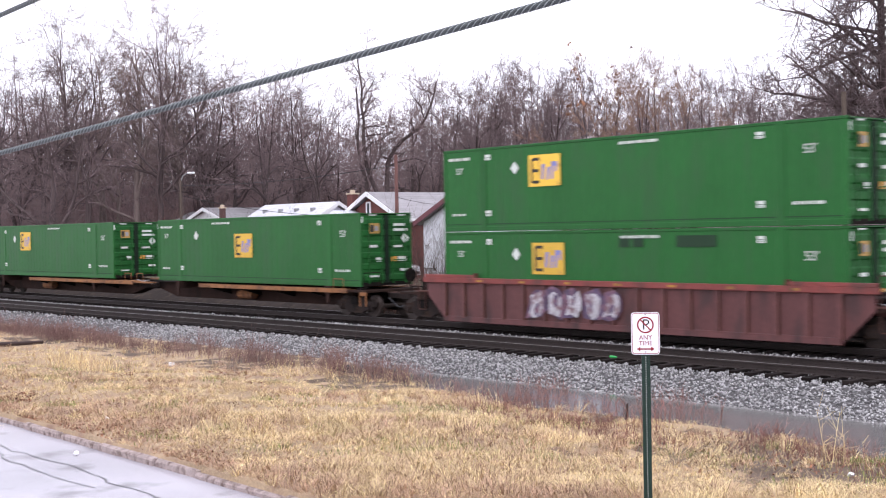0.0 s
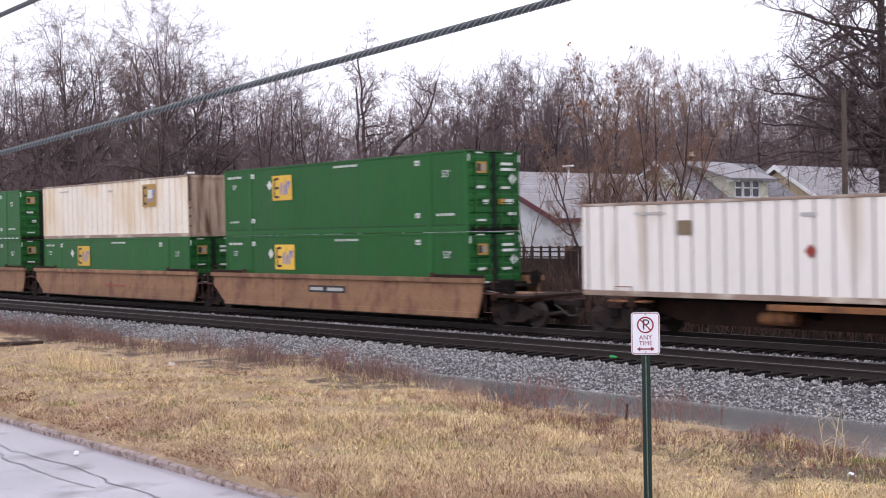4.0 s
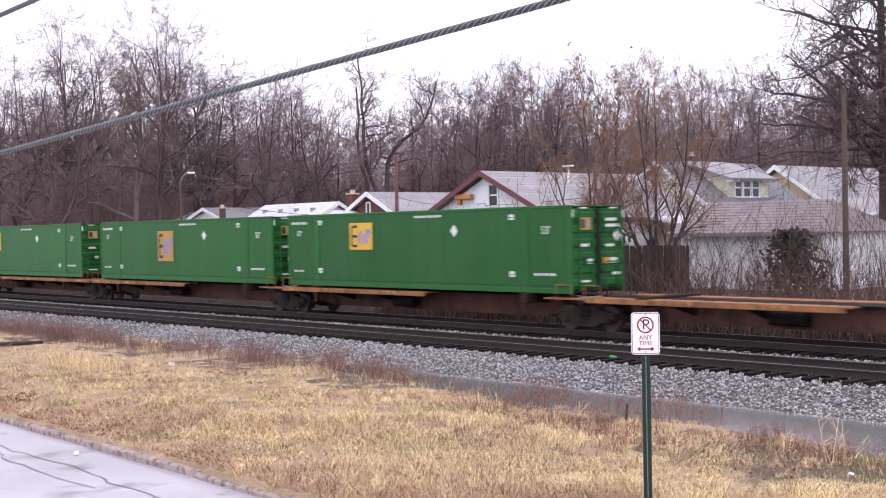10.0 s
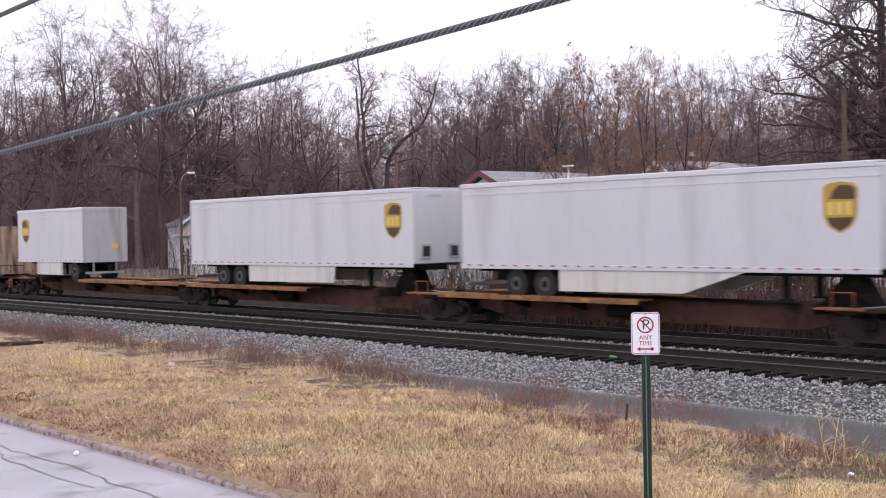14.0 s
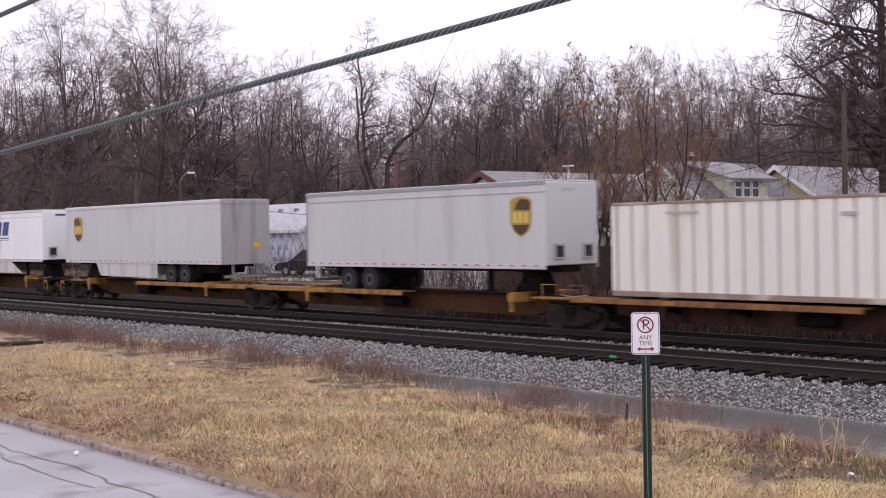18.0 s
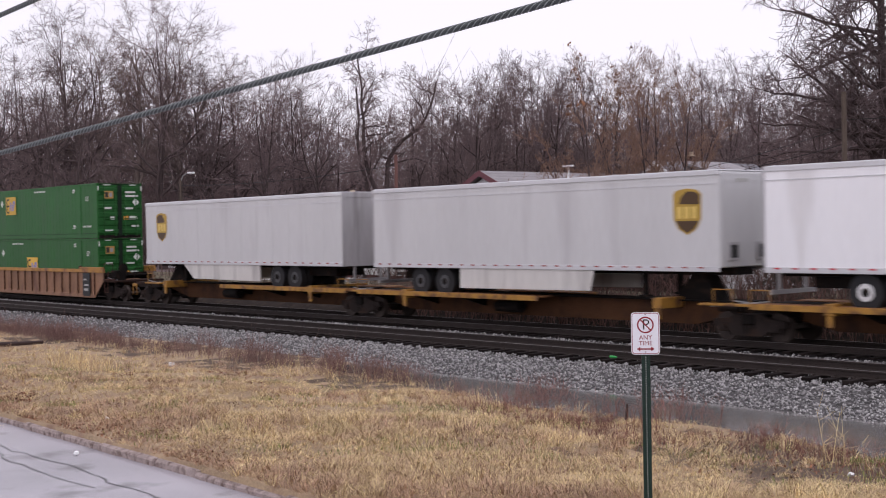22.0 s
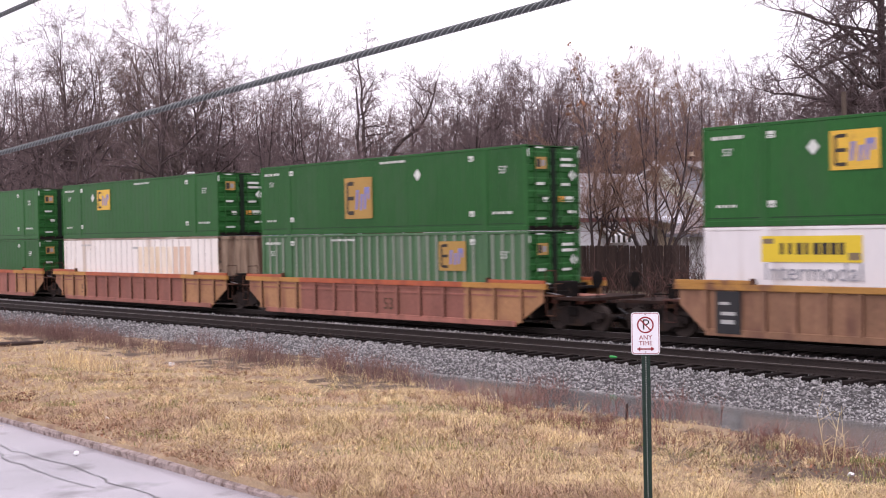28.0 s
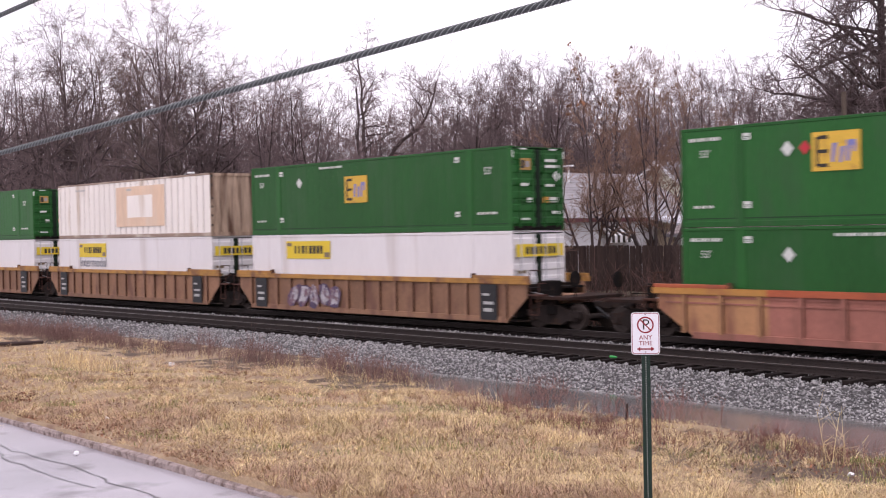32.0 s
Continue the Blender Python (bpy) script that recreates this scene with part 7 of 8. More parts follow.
    for e, x in ((-1, x0), (1, x1)):
        u, v = sorted((e * (X - 0.55), x))
        part("end_sill", Shape().box(u, v, -0.55, 0.55, 0.82, 1.12, 0.02), side, ob)
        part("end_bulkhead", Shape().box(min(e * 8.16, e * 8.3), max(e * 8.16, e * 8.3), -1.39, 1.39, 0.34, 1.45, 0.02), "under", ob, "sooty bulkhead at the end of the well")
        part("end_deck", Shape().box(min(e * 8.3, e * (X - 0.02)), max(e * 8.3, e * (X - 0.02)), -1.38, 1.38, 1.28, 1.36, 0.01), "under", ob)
        rusty = "sill_rust" if style != "orange" else "rib_flank"
        g0, g1 = sorted((e * (X + 0.02), e * (X + 0.62)))
        part("crossover_step", Shape().box(g0, g1, -1.46, -0.75, 1.10, 1.16, 0.01), rusty, ob)
        for h in (0.0, 0.42):
            gx = e * (X + 0.12 + h)
            part("grab_iron", Shape().tube((gx, -1.43, 1.16), (gx, -1.43, 1.95 - h), 0.017, n=6).tube((gx, -1.43, 1.95 - h), (gx, -0.95, 1.95 - h), 0.017, n=6).tube((gx, -0.95, 1.95 - h), (gx, -0.95, 1.16), 0.017, n=6), rusty, ob)
        part("stirrup", Shape().tube((e * (X + 0.15), -1.44, 1.1), (e * (X + 0.15), -1.44, 0.48), 0.018, n=6).tube((e * (X + 0.15), -1.44, 0.48), (e * (X + 0.52), -1.44, 0.48), 0.018, n=6).tube((e * (X + 0.52), -1.44, 0.48), (e * (X + 0.52), -1.44, 1.1), 0.018, n=6), rusty, ob)
        part("brake_cylinder", Shape().tube((e * (X + 0.1), -0.75, 0.86), (e * (X + 0.7), -0.75, 0.86), 0.12, n=12), "truck", ob)
        part("brake_pipe", Shape().tube((e * (X - 0.1), -1.15, 1.22), (e * (X + 0.9), -1.05, 1.08), 0.022, n=6), "metal_grey", ob)
        part("bulkhead_gear", Shape().box(min(e * (X + 0.2), e * (X + 0.75)), max(e * (X + 0.2), e * (X + 0.75)), -1.1, -0.5, 1.0, 1.6, 0.03).tube((e * (X + 0.3), -1.3, 1.3), (e * (X + 1.1), -1.3, 1.3), 0.02).tube((e * (X + 1.1), -1.3, 1.3), (e * (X + 1.1), -1.3, 0.9), 0.02), "under", ob)
    if graffiti:
        for k, g in enumerate(graffiti):
            blob = part("graffiti", Shape().prism(g[0], "y", -1.533, -1.527), "graffiti_dark", ob, "white and violet bubble letters in spray paint")
            part("letter_fill", Shape().prism(g[1], "y", -1.537, -1.5335), "graffiti", blob)
            part("letter_eye", Shape().prism(g[2], "y", -1.541, -1.5375), "graffiti_dark", blob)
    for flag, x, way, end in ((truck_a, x0, -1, end_a), (truck_b, x1, 1, end_b)):
        if flag:
            bogie(ob, x)
        if end:
            coupler(ob, x + way * 1.0, way)
            part("end_platform", Shape().box(x + way * 0.2 - 0.8, x + way * 0.2 + 0.8, -1.4, 1.4, 1.0, 1.1, 0.01), "sill_brown", ob)
            part("brake_wheel", Shape().tube((x + way * 0.9, -0.9, 1.7), (x + way * 0.96, -0.9, 1.7), 0.26, n=14).tube((x + way * 0.93, -0.9, 1.1), (x + way * 0.93, -0.9, 1.7), 0.03), "under", ob)
    return ob


def scrawl(x, z, n, w, h, seed):
    """Jagged spray-painted letter shapes: outline, fill and eye of each."""
    r = random.Random(seed)
    res = []
    for k in range(n):
        cx, cz = x + w * (k + 0.5), z + h / 2 + r.uniform(-0.05, 0.05)
        lean = r.uniform(-0.35, 0.55)

        def ring(sx, sz, wob, dx=0.0, dz=0.0):
            pts = []
            for a in range(9):
                c, s = math.cos(math.tau * a / 9 + 0.4), math.sin(math.tau * a / 9 + 0.4)
                q = 1 / max(abs(c), abs(s)) ** 0.8 * (1 + r.uniform(-wob, wob))
                zz = cz + dz + s * sz * q
                pts.append((cx + dx + c * sx * q + lean * (zz - cz), zz))
            return pts
        res.append((ring(w * 0.50, h * 0.48, 0.22), ring(w * 0.34, h * 0.38, 0.32), ring(w * 0.10, h * 0.20, 0.5, r.uniform(-0.1, 0.1), r.uniform(-0.15, 0.15))))
    return res


SPINE_Z, LOW_Z, HIGH_Z, TRAILER_Z = 1.20, 0.375, 3.29, 1.99
LOADS = []      # (thing, place along the train, height)
CARS = []


def put(ob, c, z, turn=0):
    LOADS.append((ob, c, z, turn))


def lg(dist, z=1.98, w=1.45, h=1.05):
    """The yellow panel, by its distance from the container's rear end."""
    return (dist - L53 / 2, z, w, h)


D1 = [(0.36, 1.0)]
Y1, Y2 = [(0.02, 0.56)], [(0.42, 0.98)]
# maroon well
CARS.append((well_car(229.4, 248.4, 238.99, "maroon", True, True, True, True, graffiti=scrawl(-3.7, 0.38, 5, 0.83, 0.98, 3)), 238.99))
patched = green_box(lg(5.15))
for px, pw in ((0.35, 0.4), (0.9, 0.4), (3.1, 1.45)):
    part("dark_patch", plate(px, 2.52, pw, 0.34, -1.303), "green_dark", patched, "dark overpainted patch")
put(patched, 238.99, LOW_Z)
put(green_box(lg(5.05)), 238.99, HIGH_Z)
# first spine set
CARS.append((spine_car(207.45, 225.2, 217.86, "dark", D1, False, True, False, True), 217.86))
CARS.append((spine_car(187.9, 207.45, 197.0, "dark", D1, True, False, False, False), 197.0))
CARS.append((spine_car(171.5, 187.9, 178.43, "dark", D1, True, False, False, False), 178.43))
put(green_box(lg(7.7, 1.65)), 217.86, SPINE_Z)
put(green_box(lg(5.2)), 197.0, SPINE_Z)
put(white_box(small=True), 178.43, SPINE_Z)
# tan-yellow wells
CARS.append((well_car(147.2, 166.9, 156.85, "yellow", False, True, False, True), 156.85))
CARS.append((well_car(127.75, 147.2, 137.48, "yellow", False, True, False, False), 137.48))
CARS.append((well_car(108.2, 127.75, 118.06, "yellow", True, True, True, False), 118.06))
put(green_box(lg(4.7)), 156.85, LOW_Z)
put(green_box(lg(4.6)), 156.85, HIGH_Z)
put(green_box(lg(5.05)), 137.48, LOW_Z)
put(white_box("cream_box", (4.3, 2.05, 1.35, 1.1, "mark_dull")), 137.48, HIGH_Z)
put(green_box(lg(7.7, 1.35)), 118.06, LOW_Z)
put(green_box(lg(4.9), dashes=True), 118.06, HIGH_Z)
# five-unit spine set
for a, b, c, pl in ((87.7, 104.3, 96.89, Y1), (70.6, 87.7, 79.15, Y1), (53.55, 70.6, 62.17, Y1), (35.7, 53.55, 44.89, Y1), (18.9, 35.7, 26.46, [(0.3, 1.0)])):
    CARS.append((spine_car(a, b, c, "rust" if c < 90 else "dark", pl, True, c > 90, c < 30, c > 90), c))
put(green_box(lg(5.0)), 96.89, SPINE_Z)
put(green_box(lg(5.05), dia=2.42), 62.17, SPINE_Z)
put(green_box(lg(6.9, 1.65, 1.5, 1.45), panel="mark_dull", dia=2.42), 44.89, SPINE_Z)
put(green_box(lg(4.55), dia=2.42), 26.46, SPINE_Z)
# trailer sets
for a, b, c, pl, hi in ((-2.1, 15.1, 7.44, Y1, 6.6), (-20.1, -2.1, -11.41, Y1, 6.6), (-39.3, -20.1, -30.0, Y2, -8.0),
                        (-60.6, -43.3, -50.52, [(0.02, 0.62)], None), (-79.3, -60.6, -69.0, Y1, 5.9), (-97.2, -79.3, -89.0, Y2, -7.6),
                        (-117.9, -101.4, -109.08, Y1, 6.6), (-136.1, -117.9, -126.9, Y1, 6.7), (-153.0, -136.1, -144.95, Y2, -6.6)):
    first, last = c in (7.44, -50.52, -109.08), c in (-30.0, -89.0, -144.95)
    CARS.append((spine_car(a, b, c, "yellow" if c < -60 else "rust", pl, True, first, last, first, hi), c))
put(trailer(16.154, skirt=(4.7, 4.2, 2.2)), 7.44, TRAILER_Z)
put(trailer(16.154), -11.41, TRAILER_Z)
put(trailer(8.53), -35.19, TRAILER_Z, 180)
put(white_box("white_box", (3.65, 2.05, 1.4, 1.25, "mark_dull")), -50.52, SPINE_Z)
put(trailer(13.6, rail="metal_grey"), -68.26, TRAILER_Z)
put(trailer(16.154, wheels=(3.55, 4.85), skirt=(6.0, 3.6, 0.5), logo=1.6), -89.89, TRAILER_Z, 180)
put(trailer(16.154, "swoosh", wheels=(3.0, 4.3), skirt=(5.2, 4.5, -1.5)), -109.08, TRAILER_Z)
put(trailer(16.154), -126.76, TRAILER_Z)
put(trailer(16.154, wheels=(3.55, 4.85), skirt=(6.0, 3.6, 0.9), logo=1.6), -144.95, TRAILER_Z, 180)
# brown wells
CARS.append((well_car(-176.2, -157.2, -166.34, "tan", False, True, False, True), -166.34))
CARS.append((well_car(-195.9, -176.2, -185.95, "tan", False, True, False, False), -185.95))
CARS.append((well_car(-215.8, -195.9, -205.67, "tan", True, True, True, False), -205.67))
put(green_box(lg(7.85, 1.35)), -166.34, LOW_Z)
put(green_box(lg(4.95)), -166.34, HIGH_Z)
put(green_box(lg(7.6, 1.35)), -185.95, LOW_Z)
put(green_box(lg(7.5, 1.78), dashes=True), -185.95, HIGH_Z)
put(jb_box(-4.55), -205.67, LOW_Z)
put(green_box(lg(4.9)), -205.67, HIGH_Z)
# orange wells
CARS.append((well_car(-238.9, -219.2, -229.08, "orange", False, True, False, True), -229.08))
CARS.append((well_car(-258.6, -238.9, -248.82, "orange", False, True, False, False), -248.82))
CARS.append((well_car(-278.3, -258.6, -268.3, "orange", True, True, True, False), -268.3))
put(green_box(lg(12.35, 2.05), panel="mark_dull", faded=True, dia=None), -229.08, LOW_Z)
put(green_box(lg(6.9, 1.38, 1.75, 1.6), panel="mark_dull", dia=2.42), -229.08, HIGH_Z)
put(white_box(peach=(0.2, 5.5)), -248.82, LOW_Z)
put(green_box(lg(4.9)), -248.82, HIGH_Z)
put(green_box(lg(7.9, 1.35)), -268.3, LOW_Z)
marked = green_box(lg(5.15))
part("red_placard", Shape().prism([(-4.05, 2.12), (-3.87, 1.92), (-3.69, 2.12), (-3.87, 2.32)], "y", -1.31, -1.305), "mark_red", marked, "red diamond placard")
put(marked, -268.3, HIGH_Z)
# rusty brown wells
CARS.append((well_car(-301.9, -282.0, -291.66, "brown", False, True, False, True, graffiti=scrawl(-5.0, 0.35, 5, 0.72, 0.95, 8)), -291.66))
CARS.append((well_car(-321.3, -301.9, -311.24, "brown", False, True, False, False), -311.24))
CARS.append((well_car(-341.0, -321.3, -330.8, "brown", True, True, True, False), -330.8))
put(jb_box(-3.9, False), -291.66, LOW_Z)
put(green_box(lg(7.5, 1.73)), -291.66, HIGH_Z)
put(jb_box(-4.0), -311.24, LOW_Z)
put(white_box("white_box", patch=True), -311.24, HIGH_Z)
put(jb_box(-4.6, False), -330.8, LOW_Z)
put(green_box(lg(4.6)), -330.8, HIGH_Z)

# ---- foreground: sign, cables, poles, litter ----
def no_parking():
    s = thing("parking_sign", "white no-parking sign on a green perforated post", "sign", "", pose(-8.79, 10.58, 0, 0, 0, 42))
    post = Shape()
    post.box(-0.028, 0.028, 0.012, 0.018, -0.5, 2.30).box(-0.046, -0.028, -0.0, 0.018, -0.5, 2.30).box(0.028, 0.046, -0.0, 0.018, -0.5, 2.30)
    p = part("post", post, "post_green", s, "dark green channel post")
    holes = Shape()
    z = 0.1
    while z < 1.95:
        holes.tube((0, 0.0105, z), (0, 0.013, z), 0.006, n=8)
        z += 0.0254
    part("post_holes", holes, "mark_grey", p)

    def plate_shape(w, h, r, y0, y1, zc):
        pts = []
        for cx, cz, a0 in ((w / 2 - r, h / 2 - r, 0), (-w / 2 + r, h / 2 - r, 90), (-w / 2 + r, -h / 2 + r, 180), (w / 2 - r, -h / 2 + r, 270)):
            for k in range(5):
                a = radians(a0 + 22.5 * k)
                pts.append((cx + r * math.cos(a), zc + cz + r * math.sin(a)))
        return Shape().prism(pts, "y", y0, y1)

    def ring(r0, r1, zc, y0, y1, n=40):
        sh = Shape()
        v, f = [], []
        for k in range(n):
            a = math.tau * k / n
            for r in (r0, r1):
                v.append((r * math.cos(a), y0, zc + r * math.sin(a)))
        for k in range(n):
            j = (k + 1) % n
            f.append((2 * k, 2 * k + 1, 2 * j + 1, 2 * j))
        return sh.add(v, f)
    zc = 2.19
    face = part("face", plate_shape(0.305, 0.457, 0.035, -0.0015, 0.0015, zc), "sign_face", s, "white sign face")
    edge = plate_shape(0.290, 0.442, 0.030, -0.0028, -0.0017, zc)
    inner = plate_shape(0.277, 0.429, 0.025, -0.0036, -0.0029, zc)
    part("border", edge, "sign_red", face)
    part("inner_face", inner, "sign_face", face)
    part("letter", words("P", 0.158, 0.0006), "mark_black", face, at=pose(0.003, -0.0046, zc + 0.092))
    part("ring", ring(0.074, 0.090, zc + 0.092, -0.0056, 0), "sign_red", face)
    part("slash", Shape().prism([(-0.060, zc + 0.146), (-0.050, zc + 0.156), (0.060, zc + 0.040), (0.050, zc + 0.030)], "y", -0.0058, -0.0053), "sign_red", face)
    part("wording", words("ANY", 0.068, 0.0006), "sign_red", face, at=pose(0, -0.0046, zc - 0.045))
    part("wording", words("TIME", 0.068, 0.0006), "sign_red", face, at=pose(0, -0.0046, zc - 0.107))
    a = zc - 0.168
    part("arrow", Shape().box(-0.06, 0.06, -0.005, -0.004, a - 0.008, a + 0.008).prism([(-0.095, a), (-0.058, a - 0.024), (-0.058, a + 0.024)], "y", -0.005, -0.004).prism([(0.095, a), (0.058, a + 0.024), (0.058, a - 0.024)], "y", -0.005, -0.004), "sign_red", face)
    for z in (zc + 0.205, zc - 0.20):
        part("bolt", Shape().tube((0, -0.008, z), (0, 0.012, z), 0.008, n=10), "metal_grey", s)


no_parking()


def lashed_cable(name, label, p, q, r, sag, turns):
    """A bundle: two jackets side by side, a strand, and a lashing wire wound round."""
    top = thing(name, label, "cable", "overhead lines")
    P, Q = Vector(p), Vector(q)
    n = 90

    def at(t):
        v = P.lerp(Q, t)
        v.z -= 4 * sag * t * (1 - t)
        return v

    def swept(name, rad, offset, mat, rounds, sides=10, phase=0.0):
        cu = bpy.data.curves.new(name, "CURVE")
        cu.dimensions, cu.bevel_depth, cu.bevel_resolution = "3D", rad, 3
        sp = cu.splines.new("POLY")
        m = n * (8 if rounds else 1)
        sp.points.add(m)
        for k in range(m + 1):
            t = k / m
            v = at(t)
            d = (at(min(1, t + 0.01)) - at(max(0, t - 0.01))).normalized()
            a = d.cross(Vector((0, 0, 1))).normalized()
            b = a.cross(d)
            w = phase + math.tau * rounds * t
            v = v + (a * math.cos(w) + b * math.sin(w)) * offset
            sp.points[k].co = (*v, 1)
        cu.materials.append(M[mat])
        ob = new(name, cu)
        ob.parent = top
        return ob
    swept("jacket", r * 0.92, 0.0, "cable", 0)
    for k in range(8):
        swept("strand", r * 0.17, r * 0.86, "strand" if k % 2 == 0 else "cable", turns, phase=math.tau * k / 8)
    return top


LA, LB = Vector((-9.05, 3.65, 3.962)) - 0.45 * Vector((5.21, 0.48, 0.37)), Vector((-3.84, 4.13, 4.35)) + 0.6 * Vector((5.21, 0.48, 0.37)) + Vector((0, 0, 0.042))
lashed_cable("overhead_cable", "thick twisted grey-green overhead cable", LA, LB, 0.0180, 0.012, 62)
lashed_cable("overhead_cable", "second twisted overhead cable higher up", (-11.2, 3.37, 4.75), (-3.64, 4.07, 5.37), 0.0175, 0.01, 45)


def pole(at, height, r, mat, label, arms=()):
    z = float(ground_z(at[0], at[1]))
    p = thing("utility_pole", label, "utility pole", "", pose(at[0], at[1], 0))
    part("shaft", Shape().tube((0, 0, z - 0.3), (0, 0, height), r, r * 0.75, n=14), mat, p)
    for a, L in arms:
        part("crossarm", Shape().box(-L, L, -0.06, 0.06, a, a + 0.12), mat, p)
    return p


pole((-28.2, 46.83), 8.75, 0.135, "pole", "plain dark wooden utility pole behind the garage")
pole((-58.2, 47.4), 7.9, 0.13, "pole_red", "reddish wooden utility pole by the brick house", [(6.9, 0.0)])
lamp = thing("street_lamp", "wooden pole with bracket street lamp", "street lamp", "", pose(-80.0, 45.3, 0))
part("shaft", Shape().tube((0, 0, 0.2), (0, 0, 7.3), 0.10, 0.08, n=12), "pole", lamp)
part("bracket", Shape().tube((0, 0, 7.1), (0.1, 0.15, 7.6), 0.03, n=8).tube((0.1, 0.15, 7.6), (0.35, 0.42, 7.8), 0.03, n=8), "metal_grey", lamp)
part("lamp_head", Shape().box(-0.27, 0.27, -0.11, 0.11, -0.08, 0.05, 0.04), "white_trim", lamp, "pale lamp head", at=pose(0.5, 0.58, 7.82, 0, 0, 50))


def wire(p, q, r, sag, label):
    cu = bpy.data.curves.new("wire", "CURVE")
    cu.dimensions, cu.bevel_depth, cu.bevel_resolution = "3D", r, 1
    sp = cu.splines.new("POLY")
    sp.points.add(24)
    P, Q = Vector(p), Vector(q)
    for k in range(25):
        t = k / 24
        v = P.lerp(Q, t)
        v.z -= 4 * sag * t * (1 - t)
        sp.points[k].co = (*v, 1)
    cu.materials.append(M["wire_black"])
    tagged(new("wire", cu), label, "wire", "overhead lines")


wire((-28.2, 46.83, 7.3), (-43.0, 52.0, 5.9), 0.013, 0.25, "black service wire to the cream house")
wire((-28.2, 46.83, 7.6), (-8, 46, 8.3), 0.013, 0.4, "black line between poles")
wire((-28.2, 46.83, 6.6), (-44.0, 41.2, 4.5), 0.013, 0.5, "black service wire to the white house")
wire((-58.2, 47.4, 5.4), (-44.0, 41.3, 4.6), 0.014, 0.25, "black service wire across the white gable")
wire((-80, 45.3, 6.9), (-58.2, 47.4, 7.3), 0.02, 0.3, "thin line from the street lamp")
wire((-80, 45.3, 6.2), (-72.0, 51.0, 4.6), 0.02, 0.2, "thin service wire to the wrapped house")

# litter and small things on the verge
tagged(part("bottle", Shape().tube((0, 0, 0), (0.13, 0.03, 0.0), 0.038, n=12).tube((0.13, 0.03, 0), (0.2, 0.046, 0), 0.036, 0.014, n=12), "bottle", at=pose(-22.5, 25.6, -0.13)), "bright green plastic bottle on the ballast", "bottle")
for x, y, s, label in ((-9.96, 16.6, 0.05, "white plastic scrap in the grass"), (-22.2, 10.9, 0.045, "white litter in the grass"), (-33.4, 18.5, 0.10, "white paper cup scrap"), (-19.9, 9.2, 0.05, "pale leaf on the road's edge")):
    sh = Shape().box(-s, s, -s * 0.7, s * 0.7, 0.0, s * 1.2, s * 0.4)
    rr = random.Random(int(x * 10))
    sh.v = [(p[0] + rr.uniform(-s, s) * 0.3, p[1] + rr.uniform(-s, s) * 0.3, p[2] + rr.uniform(0, s) * 0.3) for p in sh.v]
    tagged(part("litter", sh, "litter", at=pose(x, y, float(ground_z(x, y)) + (0.0 if y > 9.7 else 0.16))), label, "litter")
tagged(part("log", Shape().tube((-43.2, 16.6, -0.33), (-44.4, 19.3, -0.46), 0.10, 0.07, n=10), "log"), "dark wet log at the grass edge", "log")
tagged(part("stump_stake", Shape().tube((-16.74, 19.5, -0.7), (-16.7, 19.5, -0.22), 0.035, 0.025, n=8), "log"), "short dark broken stake", "stake")

# ---- single trees near the houses ----
VASE = [(9, 0.42, 34, 0.44, 8, 0.12, 0.07), (7, 0.2, 36, 0.56, 5, 0.18, 0.07), (6, 0.15, 38, 0.6, 2, 0.2, 0.06), (4, 0.1, 38, 0.78, 1, 0.2, 0.05)]
limbs = grow(500, [[(0, 0, 0), (-0.1, 0, 1.2), (-0.9, 0.3, 3.4), (-1.9, 0.5, 7.2)], [(0, 0, 0), (0, 0, 1.3), (-0.2, -0.4, 4.2), (-0.5, -0.8, 8.7)], [(0, 0, 0), (0.1, 0, 1.2), (0.6, 0.2, 4.0), (0.8, 0.5, 8.9)], [(0, 0, 0), (0.1, 0, 1.1), (0.9, -0.2, 3.2), (1.9, -0.4, 6.9)]], VASE, tip=0.0068, base=0.13, end=0.14, wobble=0.05)
vase = [tree_meshes("tree", limbs, 0.022),
        tree_meshes("tree", grow(504, [[(0, 0, 0), (-0.2, 0.1, 1.0), (-1.2, 0.2, 3.6), (-2.3, 0.5, 7.0)], [(0, 0, 0), (-0.1, 0, 1.0), (-0.5, -0.5, 4.0), (-0.9, -0.9, 8.2)], [(0, 0, 0), (0, 0.1, 1.2), (0.1, 0.6, 4.5), (0.2, 1.1, 8.5)], [(0, 0, 0), (0.15, 0, 1.1), (0.9, -0.2, 4.0), (1.2, -0.5, 8.1)], [(0, 0, 0), (0.2, 0, 1.0), (1.5, 0.3, 3.6), (2.6, 0.4, 6.8)]], VASE, tip=0.0068, base=0.125, end=0.14, wobble=0.05), 0.022)]
yard_tree = tree(vase[0], (-34.95, 38.75), 0.95, "multi-stemmed bare tree with reddish twigs by the fence", "bark", "red_twig", "yard trees", FACE)
r = np.random.RandomState(83)
high = limbs[1][limbs[1][:, 2] > 8.2]
c = np.repeat(high[r.randint(0, len(high), 26)], 4, 0) + r.normal(0, 0.05, (104, 3))
a, b = r.normal(0, 0.055, (104, 3)), r.normal(0, 0.035, (104, 3))
tagged(part("withered_leaves", raw_mesh("withered_leaves", np.stack([c - a, c + b, c + a, c - b], 1).reshape(-1, 3), np.arange(416).reshape(-1, 4)), "leaf_litter", yard_tree, "few withered leaves at the twig tips"), "few withered leaves at the twig tips", kind="stuff")
tree(vase[1], (-32.35, 39.6), 1.0, "multi-stemmed bare tree with rust-tinged crown", "bark", "red_twig", "yard trees", FACE)
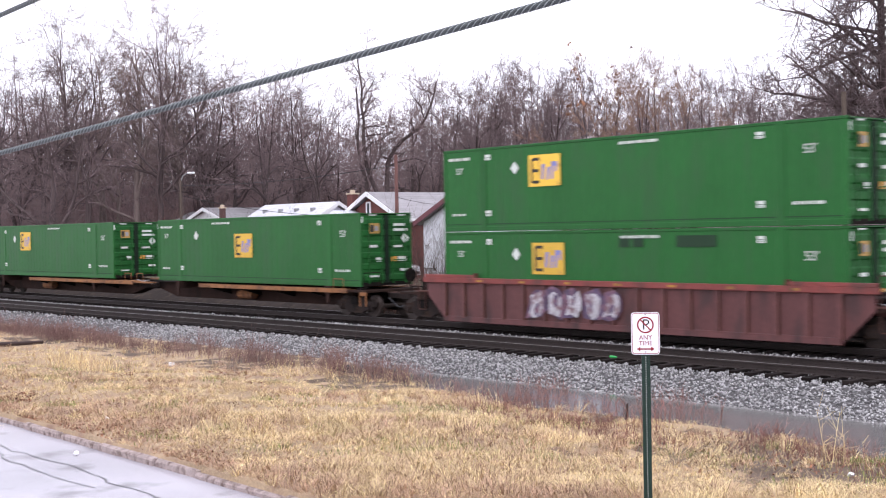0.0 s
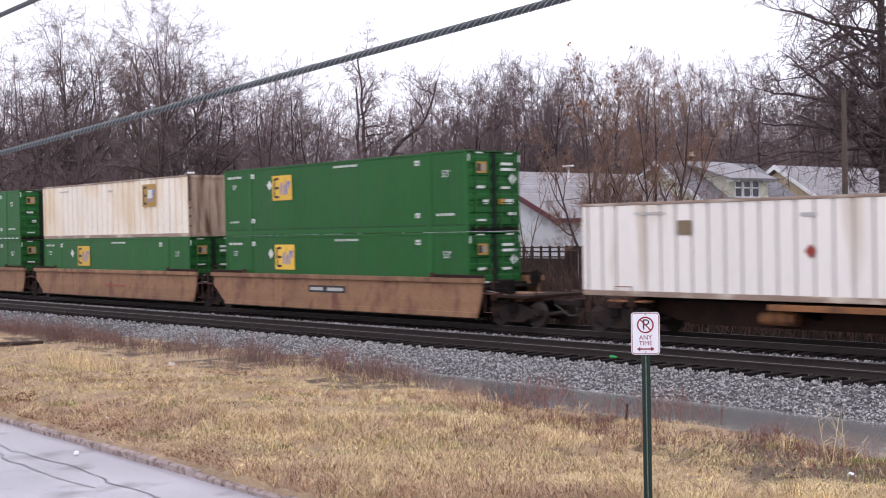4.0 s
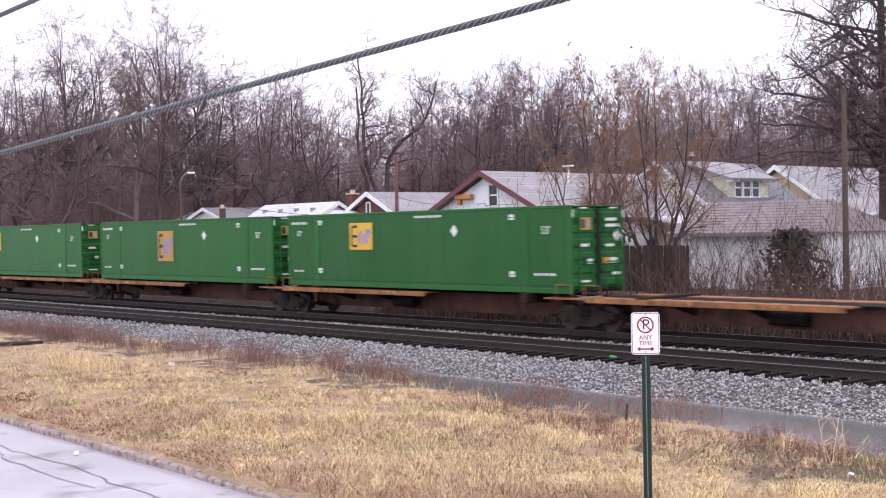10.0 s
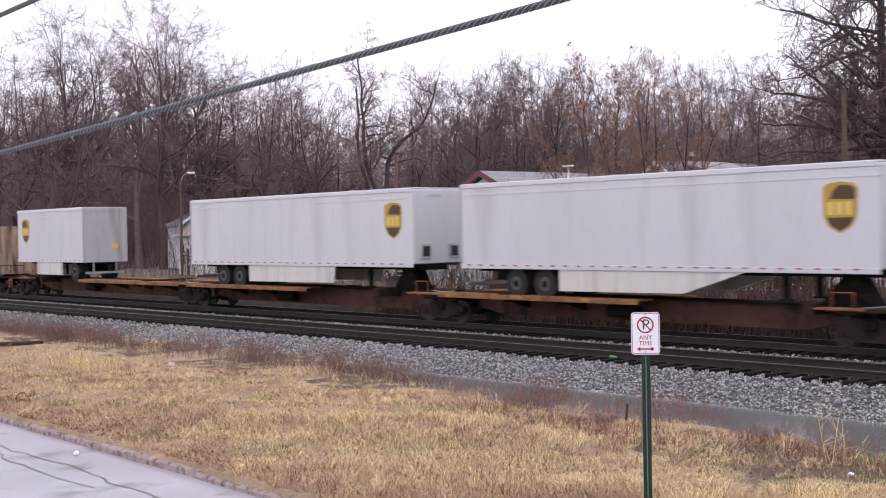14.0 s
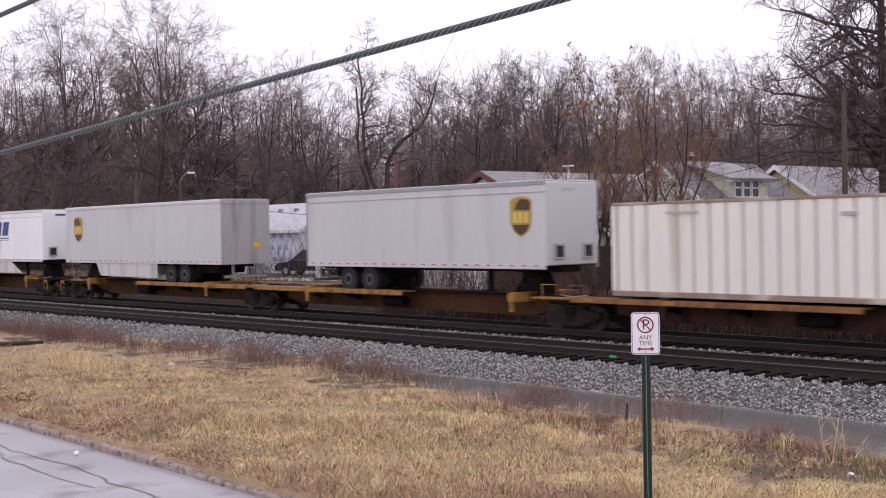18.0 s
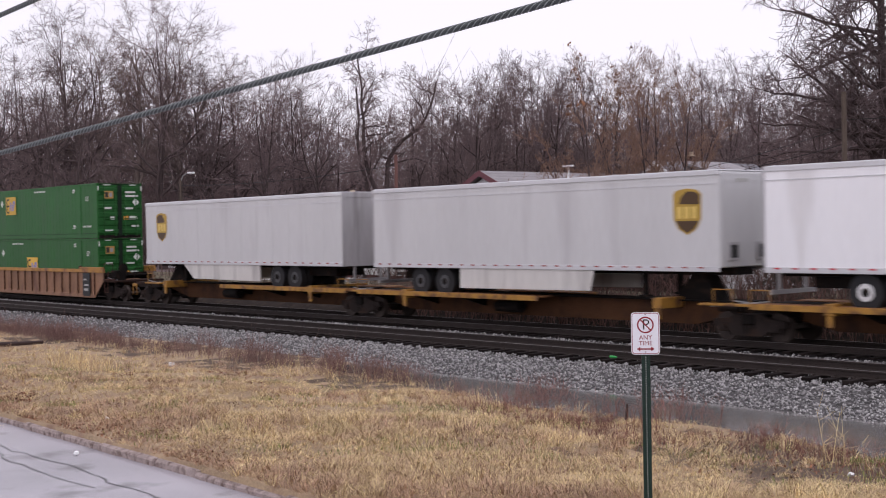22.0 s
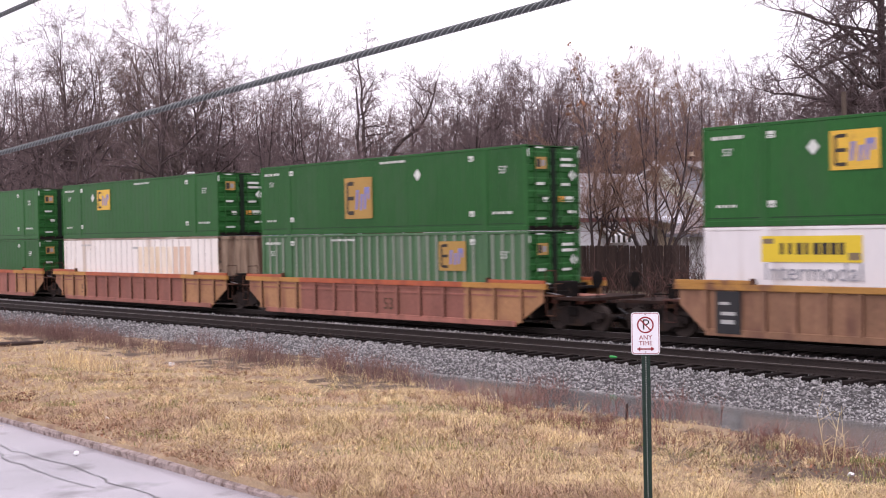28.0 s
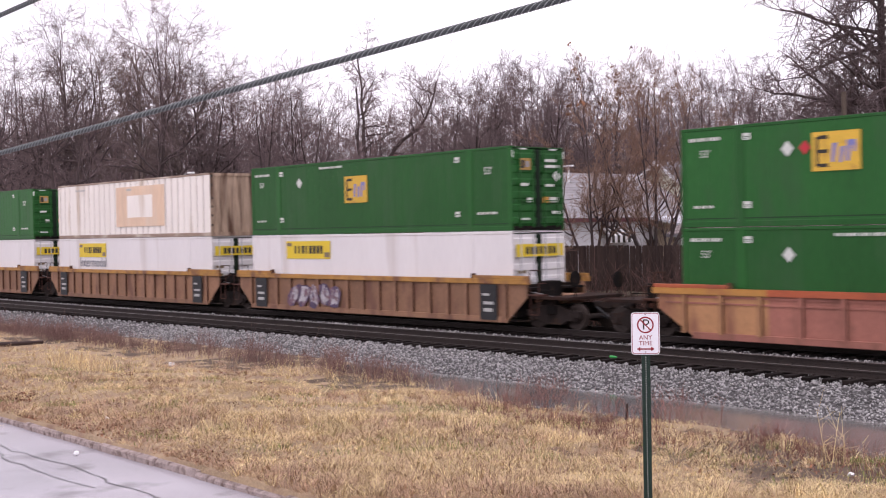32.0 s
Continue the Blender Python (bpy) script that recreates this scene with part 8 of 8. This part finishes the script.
tree(tree_meshes("tree", grow(509, [[(0, 0, 0), (0.05, 0, 1.5), (-0.3, 0.1, 3.2), (-0.5, 0.2, 5.2)], [(0, 0, 0), (0.05, 0, 1.6), (0.4, 0.1, 3.4), (0.9, 0.2, 5.0)]], [(6, 0.3, 40, 0.4, 5, 0.16, 0.08), (4, 0.2, 42, 0.5, 3, 0.18, 0.06), (3, 0.2, 40, 0.5, 1, 0.2, 0.05)], tip=0.006, base=0.06, end=0.2, wobble=0.04), 0.02), (-38.6, 38.7), 1.0, "small pale bare tree before the white house", "bark_light", "red_twig", "yard trees", FACE)
oak = tree_meshes("tree", grow(907, [[(0, 0, 0), (0.05, 0, 6), (-0.05, 0.1, 12), (0.1, 0, 18)]], [(78, 0.22, 72, 0.33, 10, 0.16, -0.006), (9, 0.15, 52, 0.45, 6, 0.24, 0.0), (7, 0.15, 50, 0.55, 2, 0.26, 0.01), (4, 0.1, 46, 0.8, 1, 0.25, 0.02)], tip=0.0105, base=0.40, end=0.15, wobble=0.03), 0.035)
p = out(0.3505 * 59, 59)
tree(oak, p, 1.1, "large bare oak with straight trunk and arching limbs", "bark", "twig", "yard trees", 0.6)
forked = tree_meshes("tree", grow(913, [[(0, 0, -0.3), (-0.1, 0, 4), (-1.5, 0.1, 8.2), (-1.5, 0, 12), (-1.9, 0.2, 16.6)], [(0.1, 0, -0.3), (-0.2, 0.1, 6.6), (0.6, 0.2, 9.4), (2.8, 0.2, 11.2), (4.0, 0.3, 14.4)], [(-0.9, 0.1, -0.3), (-1.2, 0.2, 5), (-2.1, 0.3, 8.5), (-2.4, 0.5, 14.0)]],
                                   [(14, 0.34, 60, 0.26, 6, 0.26, 0.03), (7, 0.2, 50, 0.58, 4, 0.28, 0.02), (5, 0.15, 48, 0.62, 2, 0.28, 0.0), (5, 0.1, 46, 0.8, 1, 0.25, 0.0)], tip=0.0125, base=0.27, end=0.22, wobble=0.14))
p = out(-0.042 * 96, 96)
tree(forked, p, 1.0, "dark forked bare tree standing above the roofs", "bark", "twig", "yard trees", FACE)
shrub = thing("shrub", "dark evergreen shrub beside the garage", "shrub", "", pose(-27.9, 42.6, 0))
r = np.random.RandomState(61)
n = 1500
c = np.stack([r.normal(0, 0.75, n), r.normal(0, 0.75, n), 0.6 + 2.5 * r.uniform(0, 1, n) ** 0.8], 1)
c[:, :2] *= (1.15 - 0.25 * c[:, 2:])
a, b = r.normal(0, 0.09, (n, 3)), r.normal(0, 0.05, (n, 3))
v = np.stack([c - a, c + b, c + a, c - b], 1).reshape(-1, 3)
part("foliage", raw_mesh("foliage", v, np.arange(n * 4).reshape(-1, 4)), "leaf", shrub)
seg = grow(71, [[(0, 0, 0.5), (-0.3, 0.1, 1.6), (-0.5, 0.2, 2.8)], [(0, 0, 0.5), (0.3, 0, 1.7), (0.4, -0.2, 2.9)]], [(8, 0.2, 45, 0.35, 3, 0.2, 0.05), (4, 0.2, 45, 0.5, 1, 0.2, 0.0)], tip=0.006, base=0.03, wobble=0.03)
part("stems", raw_mesh("stems", *tubes(*seg, 4)), "bark", shrub)
# ---- movement: the train rolls by, slowing a little ----
SPEED = [16.86, 16.81, 16.75, 16.65, 16.55, 16.46, 16.40, 16.34, 16.24, 16.15, 16.05, 15.94, 15.82, 15.69, 15.56, 15.46, 15.35]   # m/s, every two seconds


def advance(t):
    """How far the train has come at t seconds, zero at 16 s."""
    def run(a):
        k, s = 0, 0.0
        while a > 0:
            step = min(2.0, a)
            v0 = SPEED[min(k, 16)]
            v1 = v0 + (SPEED[min(k + 1, 16)] - v0) * step / 2.0
            s += (v0 + v1) / 2 * step
            a -= step
            k += 1
        return s
    return run(t) - run(16.0)


def motions():
    for ob, c, z, turn in LOADS:
        walk(ob, [(t, pose(c + advance(t), TRACK_FAR, z, 0, 0, turn)) for t in range(33)])
    for ob, c in CARS:
        walk(ob, [(t, pose(c + advance(t), TRACK_FAR, 0)) for t in range(33)])
    place = {ob.name: c for ob, c in CARS}
    for ob, w, x, a in WHEELS:
        rows, c = [], place[ob.name] + x
        last = 0
        for k in range(0, 961):
            t = k / 30
            if k in (0, 960) or -84 < c + advance(t) < -10:
                rows.append((t, k))
        out_rows, turn, before = [], 0.0, None
        for t, k in rows:
            if before is not None and k == before + 1:
                turn += math.degrees((advance(t) - advance(t - 1 / 30)) / 0.42)
            before = k
            out_rows.append((t, pose(a, 0, 0.42) @ Matrix.Rotation(radians(turn), 4, "Y")))
        walk(w, out_rows)


motions()
